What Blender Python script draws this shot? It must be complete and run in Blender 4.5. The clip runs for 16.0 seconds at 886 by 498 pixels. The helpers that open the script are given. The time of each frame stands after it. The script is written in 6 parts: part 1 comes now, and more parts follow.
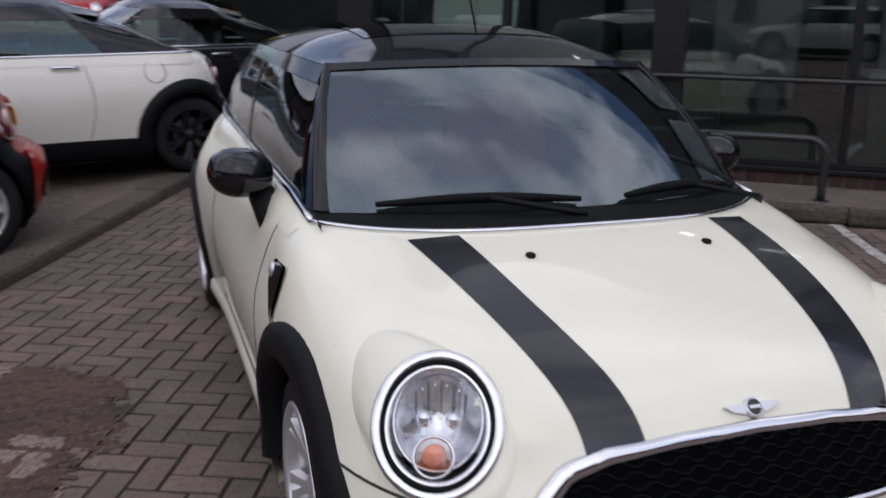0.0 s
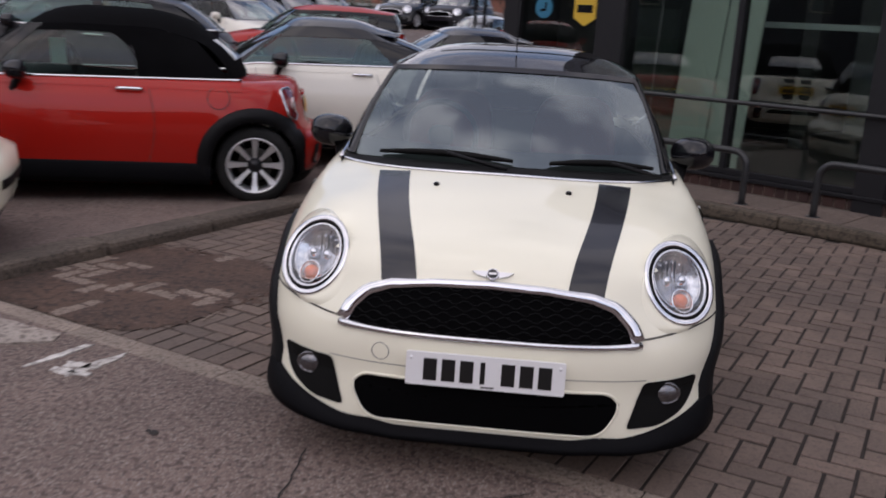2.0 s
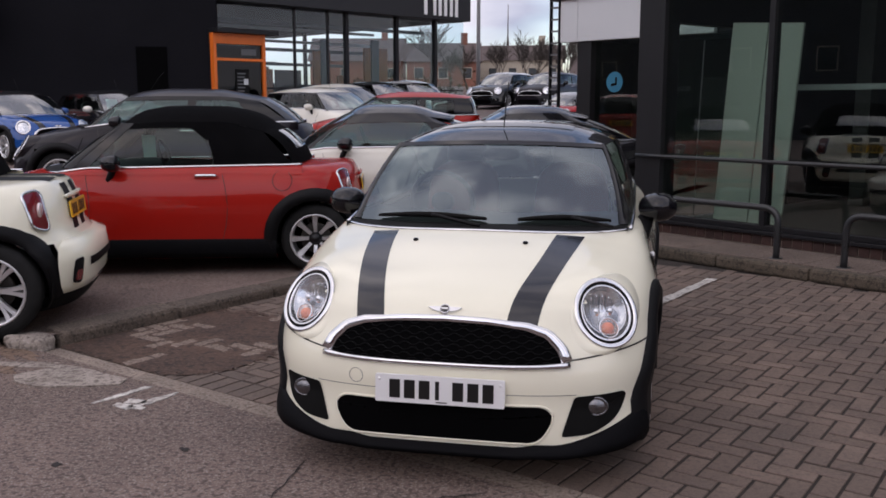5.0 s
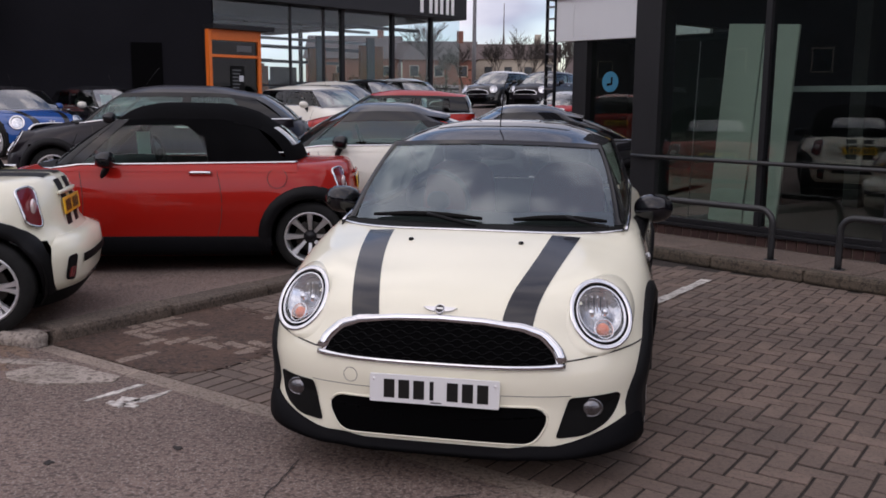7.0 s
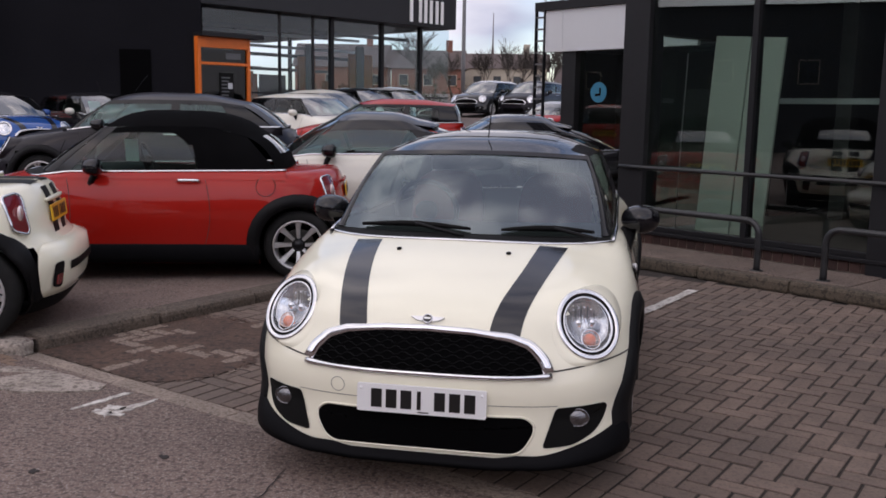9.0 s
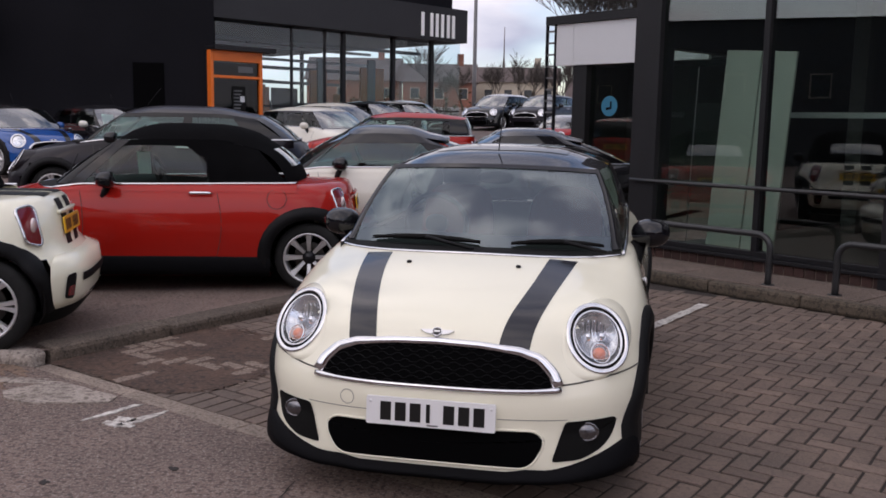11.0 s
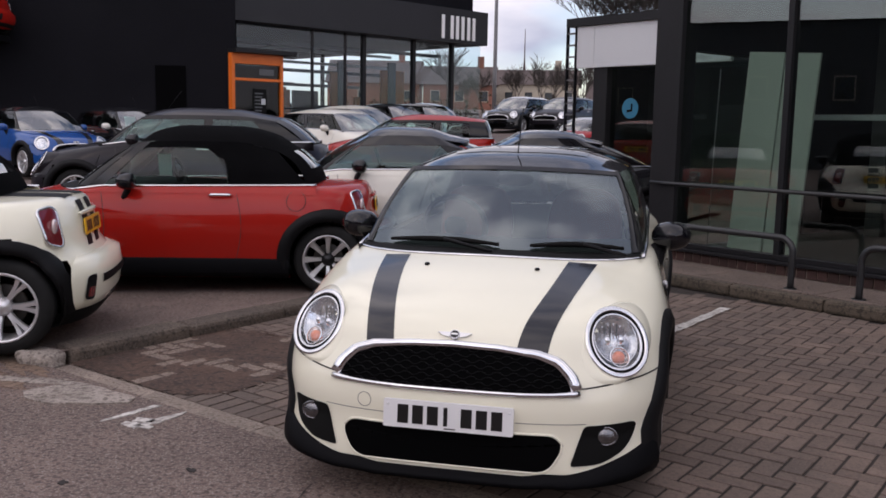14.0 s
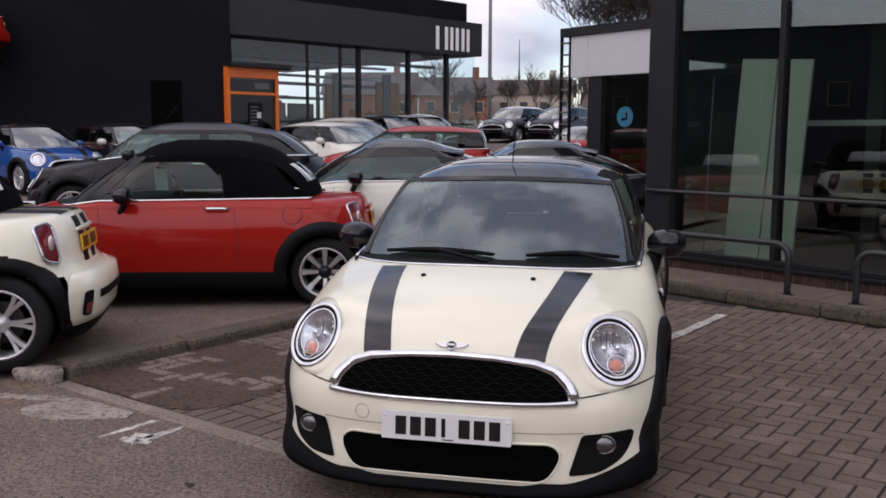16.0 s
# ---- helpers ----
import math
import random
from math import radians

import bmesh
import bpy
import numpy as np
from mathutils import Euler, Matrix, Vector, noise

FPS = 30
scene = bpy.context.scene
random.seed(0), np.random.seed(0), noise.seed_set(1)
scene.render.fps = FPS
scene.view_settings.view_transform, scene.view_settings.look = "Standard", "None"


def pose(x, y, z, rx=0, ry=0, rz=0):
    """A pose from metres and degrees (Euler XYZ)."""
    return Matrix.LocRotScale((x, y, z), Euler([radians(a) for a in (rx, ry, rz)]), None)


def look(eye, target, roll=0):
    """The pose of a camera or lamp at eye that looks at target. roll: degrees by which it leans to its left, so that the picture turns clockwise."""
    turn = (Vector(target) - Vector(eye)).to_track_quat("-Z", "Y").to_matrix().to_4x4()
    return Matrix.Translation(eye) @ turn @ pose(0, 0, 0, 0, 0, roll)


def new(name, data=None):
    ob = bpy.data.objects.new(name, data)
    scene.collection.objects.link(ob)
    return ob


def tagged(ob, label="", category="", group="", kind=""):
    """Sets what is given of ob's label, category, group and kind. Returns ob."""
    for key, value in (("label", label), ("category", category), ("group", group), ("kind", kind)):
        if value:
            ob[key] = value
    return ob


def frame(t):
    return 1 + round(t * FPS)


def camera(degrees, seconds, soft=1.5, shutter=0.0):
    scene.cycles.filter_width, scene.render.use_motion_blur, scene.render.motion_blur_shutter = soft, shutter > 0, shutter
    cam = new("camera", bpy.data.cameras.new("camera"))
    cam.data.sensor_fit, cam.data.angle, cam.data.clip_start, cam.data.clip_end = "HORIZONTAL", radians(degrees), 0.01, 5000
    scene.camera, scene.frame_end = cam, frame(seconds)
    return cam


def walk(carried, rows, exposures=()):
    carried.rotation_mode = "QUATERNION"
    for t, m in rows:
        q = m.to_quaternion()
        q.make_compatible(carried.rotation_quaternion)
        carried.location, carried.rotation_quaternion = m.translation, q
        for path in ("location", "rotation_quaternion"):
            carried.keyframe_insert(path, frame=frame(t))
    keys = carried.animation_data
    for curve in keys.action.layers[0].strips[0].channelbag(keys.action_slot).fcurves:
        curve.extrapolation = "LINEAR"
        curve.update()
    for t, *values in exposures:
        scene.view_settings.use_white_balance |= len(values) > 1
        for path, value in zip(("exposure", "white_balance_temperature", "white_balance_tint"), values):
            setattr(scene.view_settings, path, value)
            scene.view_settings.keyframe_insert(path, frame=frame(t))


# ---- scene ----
cam = camera(52.1, 16.0, 1.7, 0.5)
PATH = [
    (0, (-1.169, -1.297, 1.496), (-0.534, 0.525, 0.971), 1.0),
    (0.5, (-0.863, -1.699, 1.53), (-0.493, 0.197, 1.01), 0.2),
    (1, (-0.568, -2.141, 1.504), (-0.312, -0.216, 1.028), 2.9),
    (1.5, (-0.29, -2.49, 1.511), (-0.207, -0.563, 0.982), 2.9),
    (2, (0.076, -2.78, 1.496), (-0.093, -0.845, 1.017), 3.3),
    (2.5, (0.269, -3.075, 1.495), (-0.072, -1.177, 0.966), 0.5),
    (3, (0.535, -3.192, 1.513), (0.125, -1.28, 1.095), 0.5),
    (3.5, (0.736, -3.241, 1.511), (0.39, -1.31, 1.125), 0.6),
    (4, (0.752, -3.306, 1.514), (0.381, -1.377, 1.14), -0.7),
    (4.5, (0.742, -3.33, 1.522), (0.313, -1.41, 1.159), -0.6),
    (5, (0.74, -3.356, 1.522), (0.319, -1.427, 1.204), 0.0),
    (7.5, (0.732, -3.346, 1.528), (0.331, -1.413, 1.205), 0.7),
    (8, (0.732, -3.351, 1.527), (0.347, -1.415, 1.206), 0.8),
    (8.5, (0.734, -3.354, 1.529), (0.346, -1.418, 1.214), 0.7),
    (9, (0.736, -3.359, 1.535), (0.352, -1.419, 1.232), 0.9),
    (9.5, (0.74, -3.369, 1.537), (0.346, -1.429, 1.253), 1.0),
    (12, (0.742, -3.355, 1.537), (0.332, -1.415, 1.271), 1.0),
    (12.5, (0.745, -3.348, 1.535), (0.336, -1.406, 1.287), 0.9),
    (13, (0.746, -3.35, 1.534), (0.328, -1.412, 1.275), 0.8),
    (13.5, (0.74, -3.348, 1.532), (0.309, -1.412, 1.271), 0.8),
    (14, (0.744, -3.344, 1.533), (0.293, -1.415, 1.263), 1.0),
    (14.5, (0.743, -3.339, 1.536), (0.291, -1.41, 1.268), 0.9),
    (15, (0.743, -3.35, 1.535), (0.299, -1.417, 1.277), 0.8),
    (15.5, (0.748, -3.353, 1.536), (0.302, -1.42, 1.284), 0.6),
    (16, (0.754, -3.351, 1.536), (0.307, -1.417, 1.289), 0.2),
]
walk(cam, [(t, look(eye, target, roll)) for t, eye, target, roll in PATH], [(0.0, 0.02, 6120, 17), (1.0, 0.06, 6300, 19), (2.5, 0.09, 6480, 20), (16.0, 0.13, 6560, 20)])

# ---------------------------------------------------------------- light
world = bpy.data.worlds.new("sky")
scene.world = world
world.use_nodes = True
wn, wl = world.node_tree.nodes, world.node_tree.links
wn.clear()
w_out, w_bg = wn.new("ShaderNodeOutputWorld"), wn.new("ShaderNodeBackground")
w_sky = wn.new("ShaderNodeTexSky")
w_sky.sky_type, w_sky.sun_disc = "NISHITA", False
w_sky.sun_elevation, w_sky.sun_rotation = radians(43), radians(199)
w_co, w_map = wn.new("ShaderNodeTexCoord"), wn.new("ShaderNodeMapping")
w_map.inputs["Scale"].default_value = (1.0, 1.0, 2.6)
w_noise = wn.new("ShaderNodeTexNoise")
w_noise.inputs["Scale"].default_value, w_noise.inputs["Detail"].default_value, w_noise.inputs["Roughness"].default_value = 2.1, 4.0, 0.5
w_ramp = wn.new("ShaderNodeValToRGB")
w_ramp.color_ramp.elements[0].position, w_ramp.color_ramp.elements[1].position = 0.43, 0.53
w_noise2 = wn.new("ShaderNodeTexNoise")
w_noise2.inputs["Scale"].default_value, w_noise2.inputs["Detail"].default_value = 2.8, 6.0
w_shade = wn.new("ShaderNodeValToRGB")
w_shade.color_ramp.elements[0].position, w_shade.color_ramp.elements[1].position = 0.34, 0.64
w_shade.color_ramp.elements[0].color, w_shade.color_ramp.elements[1].color = (2.5, 2.9, 3.8, 1), (7.4, 7.4, 7.5, 1)
w_mix = wn.new("ShaderNodeMix")
w_mix.data_type = "RGBA"
wl.new(w_co.outputs["Generated"], w_map.inputs["Vector"])
wl.new(w_map.outputs["Vector"], w_noise.inputs["Vector"])
wl.new(w_map.outputs["Vector"], w_noise2.inputs["Vector"])
wl.new(w_noise.outputs["Fac"], w_ramp.inputs["Fac"])
wl.new(w_noise2.outputs["Fac"], w_shade.inputs["Fac"])
wl.new(w_ramp.outputs["Color"], w_mix.inputs["Factor"])
wl.new(w_sky.outputs["Color"], w_mix.inputs["A"])
wl.new(w_shade.outputs["Color"], w_mix.inputs["B"])
wl.new(w_mix.outputs["Result"], w_bg.inputs["Color"])
w_bg.inputs["Strength"].default_value = 0.15
wl.new(w_bg.outputs["Background"], w_out.inputs["Surface"])

sun = new("sun", bpy.data.lights.new("sun", "SUN"))
sun.data.energy, sun.data.angle, sun.data.color = 1.38, radians(165), (1.0, 0.93, 0.82)
sun.matrix_world = look((-1.3, -3.8, 3.7), (0, 0, 0))


# ---------------------------------------------------------------- materials
def mat(name, color, rough=0.5, metal=0.0, coat=0.0, vary=0.0, scale=6.0, fine=60.0, bump=0.0, dark=None, spread=0.5, random_tone=0.0, island=0.0, coord="Object", spec=0.5):
    """A principled surface whose colour and roughness vary at two scales, with a fine relief."""
    m = bpy.data.materials.new(name)
    m.use_nodes = True
    n, l = m.node_tree.nodes, m.node_tree.links
    p = n["Principled BSDF"]
    p.inputs["Base Color"].default_value = (*color, 1)
    p.inputs["Roughness"].default_value, p.inputs["Metallic"].default_value = rough, metal
    p.inputs["Coat Weight"].default_value, p.inputs["Coat Roughness"].default_value = coat, 0.03
    p.inputs["Specular IOR Level"].default_value = spec
    if vary or bump or random_tone or island:
        co = n.new("ShaderNodeTexCoord")
        big, small = n.new("ShaderNodeTexNoise"), n.new("ShaderNodeTexNoise")
        for t, s, d in ((big, scale, 5), (small, fine, 3)):
            t.inputs["Scale"].default_value, t.inputs["Detail"].default_value = s, d
            l.new(co.outputs[coord], t.inputs["Vector"])
        ramp = n.new("ShaderNodeValToRGB")
        ramp.color_ramp.elements[0].position, ramp.color_ramp.elements[1].position = 0.5 - spread / 2, 0.5 + spread / 2
        low = dark or tuple(c * (1 - vary) for c in color)
        high = tuple(min(1, c * (1 + vary * 0.5)) for c in color)
        ramp.color_ramp.elements[0].color, ramp.color_ramp.elements[1].color = (*low, 1), (*high, 1)
        l.new(big.outputs["Fac"], ramp.inputs["Fac"])
        mix = n.new("ShaderNodeMix")
        mix.data_type, mix.blend_type = "RGBA", "OVERLAY"
        mix.inputs["Factor"].default_value = min(1.0, vary * 1.2)
        l.new(ramp.outputs["Color"], mix.inputs["A"])
        l.new(small.outputs["Fac"], mix.inputs["B"])
        last = mix.outputs["Result"]
        if random_tone or island:
            if island:
                info = n.new("ShaderNodeNewGeometry")
                rnd = info.outputs["Random Per Island"]
            else:
                info = n.new("ShaderNodeObjectInfo")
                rnd = info.outputs["Random"]
            amount = island or random_tone
            mr = n.new("ShaderNodeMapRange")
            mr.inputs["To Min"].default_value, mr.inputs["To Max"].default_value = 1 - amount, 1 + amount
            l.new(rnd, mr.inputs["Value"])
            mul = n.new("ShaderNodeMix")
            mul.data_type, mul.blend_type = "RGBA", "MULTIPLY"
            mul.inputs["Factor"].default_value = 1.0
            l.new(last, mul.inputs["A"])
            l.new(mr.outputs["Result"], mul.inputs["B"])
            last = mul.outputs["Result"]
        l.new(last, p.inputs["Base Color"])
        if bump:
            b = n.new("ShaderNodeBump")
            b.inputs["Strength"].default_value, b.inputs["Distance"].default_value = min(1.0, bump), 0.004
            l.new(small.outputs["Fac"], b.inputs["Height"])
            l.new(b.outputs["Normal"], p.inputs["Normal"])
    return m


def glass(name, tint, rough=0.01, head_on=0.08, shine=(1, 1, 1)):
    """A thin pane: tinted see-through with a mirror coat that grows at grazing angles; head_on is the share that it mirrors straight on."""
    m = bpy.data.materials.new(name)
    m.use_nodes = True
    n, l = m.node_tree.nodes, m.node_tree.links
    n.clear()
    out, mix, tr, gl, lw, pw, ma = (n.new("ShaderNode" + k) for k in ("OutputMaterial", "MixShader", "BsdfTransparent", "BsdfGlossy", "LayerWeight", "Math", "Math"))
    tr.inputs["Color"].default_value = (*tint, 1)
    gl.inputs["Roughness"].default_value = rough
    gl.inputs["Color"].default_value = (*shine, 1)
    lw.inputs["Blend"].default_value = 0.5
    pw.operation, ma.operation = "POWER", "MULTIPLY_ADD"
    pw.inputs[1].default_value = 5.0
    ma.inputs[1].default_value, ma.inputs[2].default_value = 1 - head_on, head_on
    l.new(lw.outputs["Facing"], pw.inputs[0])
    l.new(pw.outputs["Value"], ma.inputs[0])
    l.new(ma.outputs["Value"], mix.inputs["Fac"])
    l.new(tr.outputs["BSDF"], mix.inputs[1])
    l.new(gl.outputs["BSDF"], mix.inputs[2])
    l.new(mix.outputs["Shader"], out.inputs["Surface"])
    return m


def paint(name, color):
    return mat(name, color, 0.5, 0.0, 1.0, 0.04, 1.5, 300.0, spec=0.06)


CREAM = paint("cream_paint", (0.86, 0.832, 0.675))
WHITE_P = paint("white_paint", (0.70, 0.675, 0.595))
RED_P = mat("red_paint", (0.335, 0.011, 0.006), 0.5, 0.0, 0.60, 0.04, 1.5, 300.0, spec=0.06)
BLUE_P = paint("blue_paint", (0.010, 0.068, 0.27))
DARK_P = mat("dark_paint", (0.012, 0.010, 0.014), 0.4, 0.0, 0.30, 0.04, 1.5, 300.0, spec=0.1)
BLACK_P = paint("black_paint", (0.006, 0.006, 0.008))
STRIPE = mat("stripe_black", (0.010, 0.010, 0.014), 0.22, 0.0, 0.35, 0.04, 1.5, 300.0, spec=0.4)
SILVER_P = paint("silver_paint", (0.42, 0.42, 0.42))
LIP_M = mat("lip_plastic", (0.004, 0.004, 0.005), 0.6, vary=0.15, scale=9, fine=400, bump=0.1, spec=0.07)
MIRROR_K = mat("mirror_cap_black", (0.006, 0.006, 0.008), 0.12, spec=0.45)
PLASTIC = mat("black_plastic", (0.006, 0.006, 0.007), 0.55, vary=0.15, scale=9, fine=400, bump=0.12, spec=0.16)
RUBBER = mat("tyre_rubber", (0.013, 0.013, 0.013), 0.75, vary=0.3, scale=14, fine=200, bump=0.2, spec=0.2)
CHROME = mat("chrome", (0.68, 0.68, 0.70), 0.05, 1.0)
ALLOY = mat("alloy", (0.68, 0.68, 0.69), 0.34, 0.75, vary=0.06, scale=20)
DARKALLOY = mat("dark_alloy", (0.02, 0.02, 0.022), 0.35, 0.6)
# near-black colour paints in the shade of openings that are modelled flat
HOLLOW_BLACK = mat("hollow_black", (0.0025, 0.0025, 0.0028), 0.9, spec=0.02)
GRILLE_M = mat("grille_black", (0.004, 0.004, 0.004), 0.7, spec=0.15)
MESH_M = mat("grille_bar", (0.0045, 0.0045, 0.005), 0.6, spec=0.10)
GAP = mat("gap_dark", (0.03, 0.028, 0.024), 0.8)
FABRIC = mat("soft_top_fabric", (0.0045, 0.0045, 0.005), 0.95, vary=0.25, scale=5, fine=500, bump=0.5, spec=0.03)
SEAT = mat("seat_leather", (0.018, 0.016, 0.016), 0.5, vary=0.2, bump=0.2)
SEAT_RED = mat("seat_red", (0.17, 0.025, 0.015), 0.55, vary=0.2, bump=0.2)
TRIM_M = mat("cabin_trim", (0.012, 0.012, 0.013), 0.7, vary=0.2)
GLASS = glass("car_glass", (0.60, 0.68, 0.65), 0.03, 0.155, (0.80, 0.92, 1.0))
GLASS_CAB = glass("cabin_glass", (0.58, 0.72, 0.66), 0.012, 0.032)
GLASS_BW = glass("hood_rear_glass", (0.30, 0.33, 0.34), 0.02, 0.35)
GLASS_WS = glass("screen_glass", (0.52, 0.62, 0.58), 0.012, 0.27)
GLASS_D = glass("dark_glass", (0.10, 0.12, 0.12), 0.012, 0.07)
LENS = glass("lamp_lens", (0.95, 0.96, 0.97), 0.01, 0.06)
REFLECT = mat("reflector", (0.66, 0.67, 0.70), 0.20, 1.0, vary=0.18, scale=24, fine=34, bump=0.55)
AMBER = mat("amber_lens", (0.85, 0.27, 0.11), 0.25, coat=0.6)
RED_L = mat("red_lens", (0.16, 0.012, 0.016), 0.12, coat=1.0)
PLATE_W = mat("plate_white", (0.80, 0.80, 0.80), 0.35, coat=0.4)
PLATE_Y = mat("plate_yellow", (0.80, 0.45, 0.02), 0.35, coat=0.4)
PLATE_K = mat("plate_letters", (0.006, 0.006, 0.006), 0.4)


# ---------------------------------------------------------------- mesh helpers
def mesh(name, verts, faces, material, parent=None, label="", smooth=True):
    me = bpy.data.meshes.new(name)
    me.from_pydata([tuple(map(float, v)) for v in verts], [], faces)
    me.validate()
    if smooth:
        me.polygons.foreach_set("use_smooth", [True] * len(me.polygons))
    for m in material if isinstance(material, (list, tuple)) else [material]:
        me.materials.append(m)
    ob = new(name, me)
    if parent:
        ob.parent = parent
    if label:
        ob["label"] = label
    return ob


def part(name, bm, material, parent=None, label="", smooth=False):
    me = bpy.data.meshes.new(name)
    bm.to_mesh(me)
    bm.free()
    if smooth:
        me.polygons.foreach_set("use_smooth", [True] * len(me.polygons))
    me.materials.append(material)
    ob = new(name, me)
    if parent:
        ob.parent = parent
    if label:
        ob["label"] = label
    return ob


def empty(name, label, category, group="", kind=""):
    return tagged(new(name), label, category, group, kind)


def quads(nu, nv, wrap_u=False, wrap_v=False, keep=None, flip=False):
    out = []
    for i in range(nu if wrap_u else nu - 1):
        for j in range(nv if wrap_v else nv - 1):
            a, b, c, d = i * nv + j, ((i + 1) % nu) * nv + j, ((i + 1) % nu) * nv + (j + 1) % nv, i * nv + (j + 1) % nv
            if keep is None or keep[i % keep.shape[0], j % keep.shape[1]]:
                out.append((d, c, b, a) if flip else (a, b, c, d))
    return out


def patch(name, grid, material, parent, label="", flip=False, wrap_u=False, wrap_v=False, keep=None, smooth=True):
    grid = np.asarray(grid, float)
    nu, nv = grid.shape[:2]
    return mesh(name, grid.reshape(-1, 3), quads(nu, nv, wrap_u, wrap_v, keep, flip), material, parent, label, smooth)


def tube_grid(points, radius, sides=8, flat=1.0, up=(0, 0, 1), closed=False):
    """Rings round a line; radius may be one number or one a point; flat squeezes it along up."""
    p = np.asarray(points, float)
    tan = np.roll(p, -1, 0) - np.roll(p, 1, 0) if closed else np.gradient(p, axis=0)
    tan /= np.linalg.norm(tan, axis=1)[:, None] + 1e-12
    side = np.cross(tan, np.broadcast_to(np.asarray(up, float), p.shape))
    side /= np.linalg.norm(side, axis=1)[:, None] + 1e-12
    top = np.cross(side, tan)
    a = np.linspace(0, 2 * np.pi, sides, endpoint=False)
    r = np.broadcast_to(np.asarray(radius, float), (len(p),))[:, None, None]
    return p[:, None] + r * (np.cos(a)[None, :, None] * side[:, None] + flat * np.sin(a)[None, :, None] * top[:, None])


def tube(name, points, radius, material, parent, label="", sides=8, flat=1.0, up=(0, 0, 1), closed=False):
    g = tube_grid(points, radius, sides, flat, up, closed)
    nu, nv = g.shape[:2]
    faces = quads(nu, nv, closed, True)
    if not closed:
        faces += [tuple(range(nv)), tuple(reversed(range((nu - 1) * nv, nu * nv)))]
    return mesh(name, g.reshape(-1, 3), faces, material, parent, label)


def lathe(profile, n=32, axis=0):
    """A surface turned round an axis: profile rows of (along, radius)."""
    pr = np.asarray(profile, float)
    a = np.linspace(0, 2 * np.pi, n, endpoint=False)
    g = np.zeros((n, len(pr), 3))
    o = [k for k in range(3) if k != axis]
    g[..., axis] = pr[None, :, 0]
    g[..., o[0]] = np.cos(a)[:, None] * pr[None, :, 1]
    g[..., o[1]] = np.sin(a)[:, None] * pr[None, :, 1]
    return g


def box_bm(bm, lo, hi, m=None, bevel=0.0):
    v = [(x, y, z) for x in (lo[0], hi[0]) for y in (lo[1], hi[1]) for z in (lo[2], hi[2])]
    if m is not None:
        v = [m @ Vector(p) for p in v]
    vs = [bm.verts.new(p) for p in v]
    fs = [bm.faces.new([vs[k] for k in f]) for f in ((0, 1, 3, 2), (4, 6, 7, 5), (0, 4, 5, 1), (2, 3, 7, 6), (0, 2, 6, 4), (1, 5, 7, 3))]
    if bevel:
        es = list({e for f in fs for e in f.edges})
        bmesh.ops.bevel(bm, geom=es, offset=bevel, segments=2, affect="EDGES", profile=0.5)
    return bm


def box(name, lo, hi, material, parent=None, label="", m=None, bevel=0.0):
    return part(name, box_bm(bmesh.new(), lo, hi, m, bevel), material, parent, label)


def pchip(xs, ys):
    """A smooth curve through a few knots that does not overshoot."""
    xs, ys = np.asarray(xs, float), np.asarray(ys, float)
    h, d = np.diff(xs), np.diff(ys) / np.diff(xs)
    m = np.zeros(len(xs))
    m[0], m[-1] = d[0], d[-1]
    ok = d[:-1] * d[1:] > 0
    w1, w2 = 2 * h[1:] + h[:-1], h[1:] + 2 * h[:-1]
    with np.errstate(divide="ignore", invalid="ignore"):
        m[1:-1] = np.where(ok, (w1 + w2) / (w1 / d[:-1] + w2 / d[1:]), 0)

    def f(x):
        x = np.clip(np.asarray(x, float), xs[0], xs[-1])
        i = np.clip(np.searchsorted(xs, x) - 1, 0, len(xs) - 2)
        t = (x - xs[i]) / h[i]
        return ((1 + 2 * t) * (1 - t) ** 2 * ys[i] + t * (1 - t) ** 2 * h[i] * m[i] + t * t * (3 - 2 * t) * ys[i + 1] + t * t * (t - 1) * h[i] * m[i + 1])
    return f

# ---------------------------------------------------------------- small hatchback: the shape of its shell
AXLE_F, AXLE_R, WHEEL_R = 0.74, 3.207, 0.308
nose = pchip((0.08, 0.16, 0.24, 0.34, 0.44, 0.53, 0.60, 0.66, 0.71, 0.80, 0.95), (0.05, 0.022, 0.018, 0.016, 0.012, 0.024, 0.05, 0.078, 0.105, 0.19, 0.45))
tail = pchip((0.08, 0.20, 0.32, 0.45, 0.545, 0.59, 0.78, 0.95), (3.60, 3.68, 3.74, 3.75, 3.735, 3.635, 3.60, 3.54))
width = pchip((0.08, 0.20, 0.35, 0.50, 0.65, 0.80, 0.90, 1.0), (0.80, 0.826, 0.846, 0.854, 0.846, 0.810, 0.77, 0.72))
spine = pchip((0.0, 0.10, 0.20, 0.35, 0.50, 0.66, 0.80, 0.95, 1.2, 2.0, 3.0, 3.45, 3.7), (0.655, 0.728, 0.778, 0.832, 0.872, 0.908, 0.93, 0.943, 0.95, 0.955, 0.97, 0.965, 0.93))
crown = pchip((0.0, 0.3, 0.8, 1.2, 3.7), (0.07, 0.12, 0.085, 0.03, 0.05))


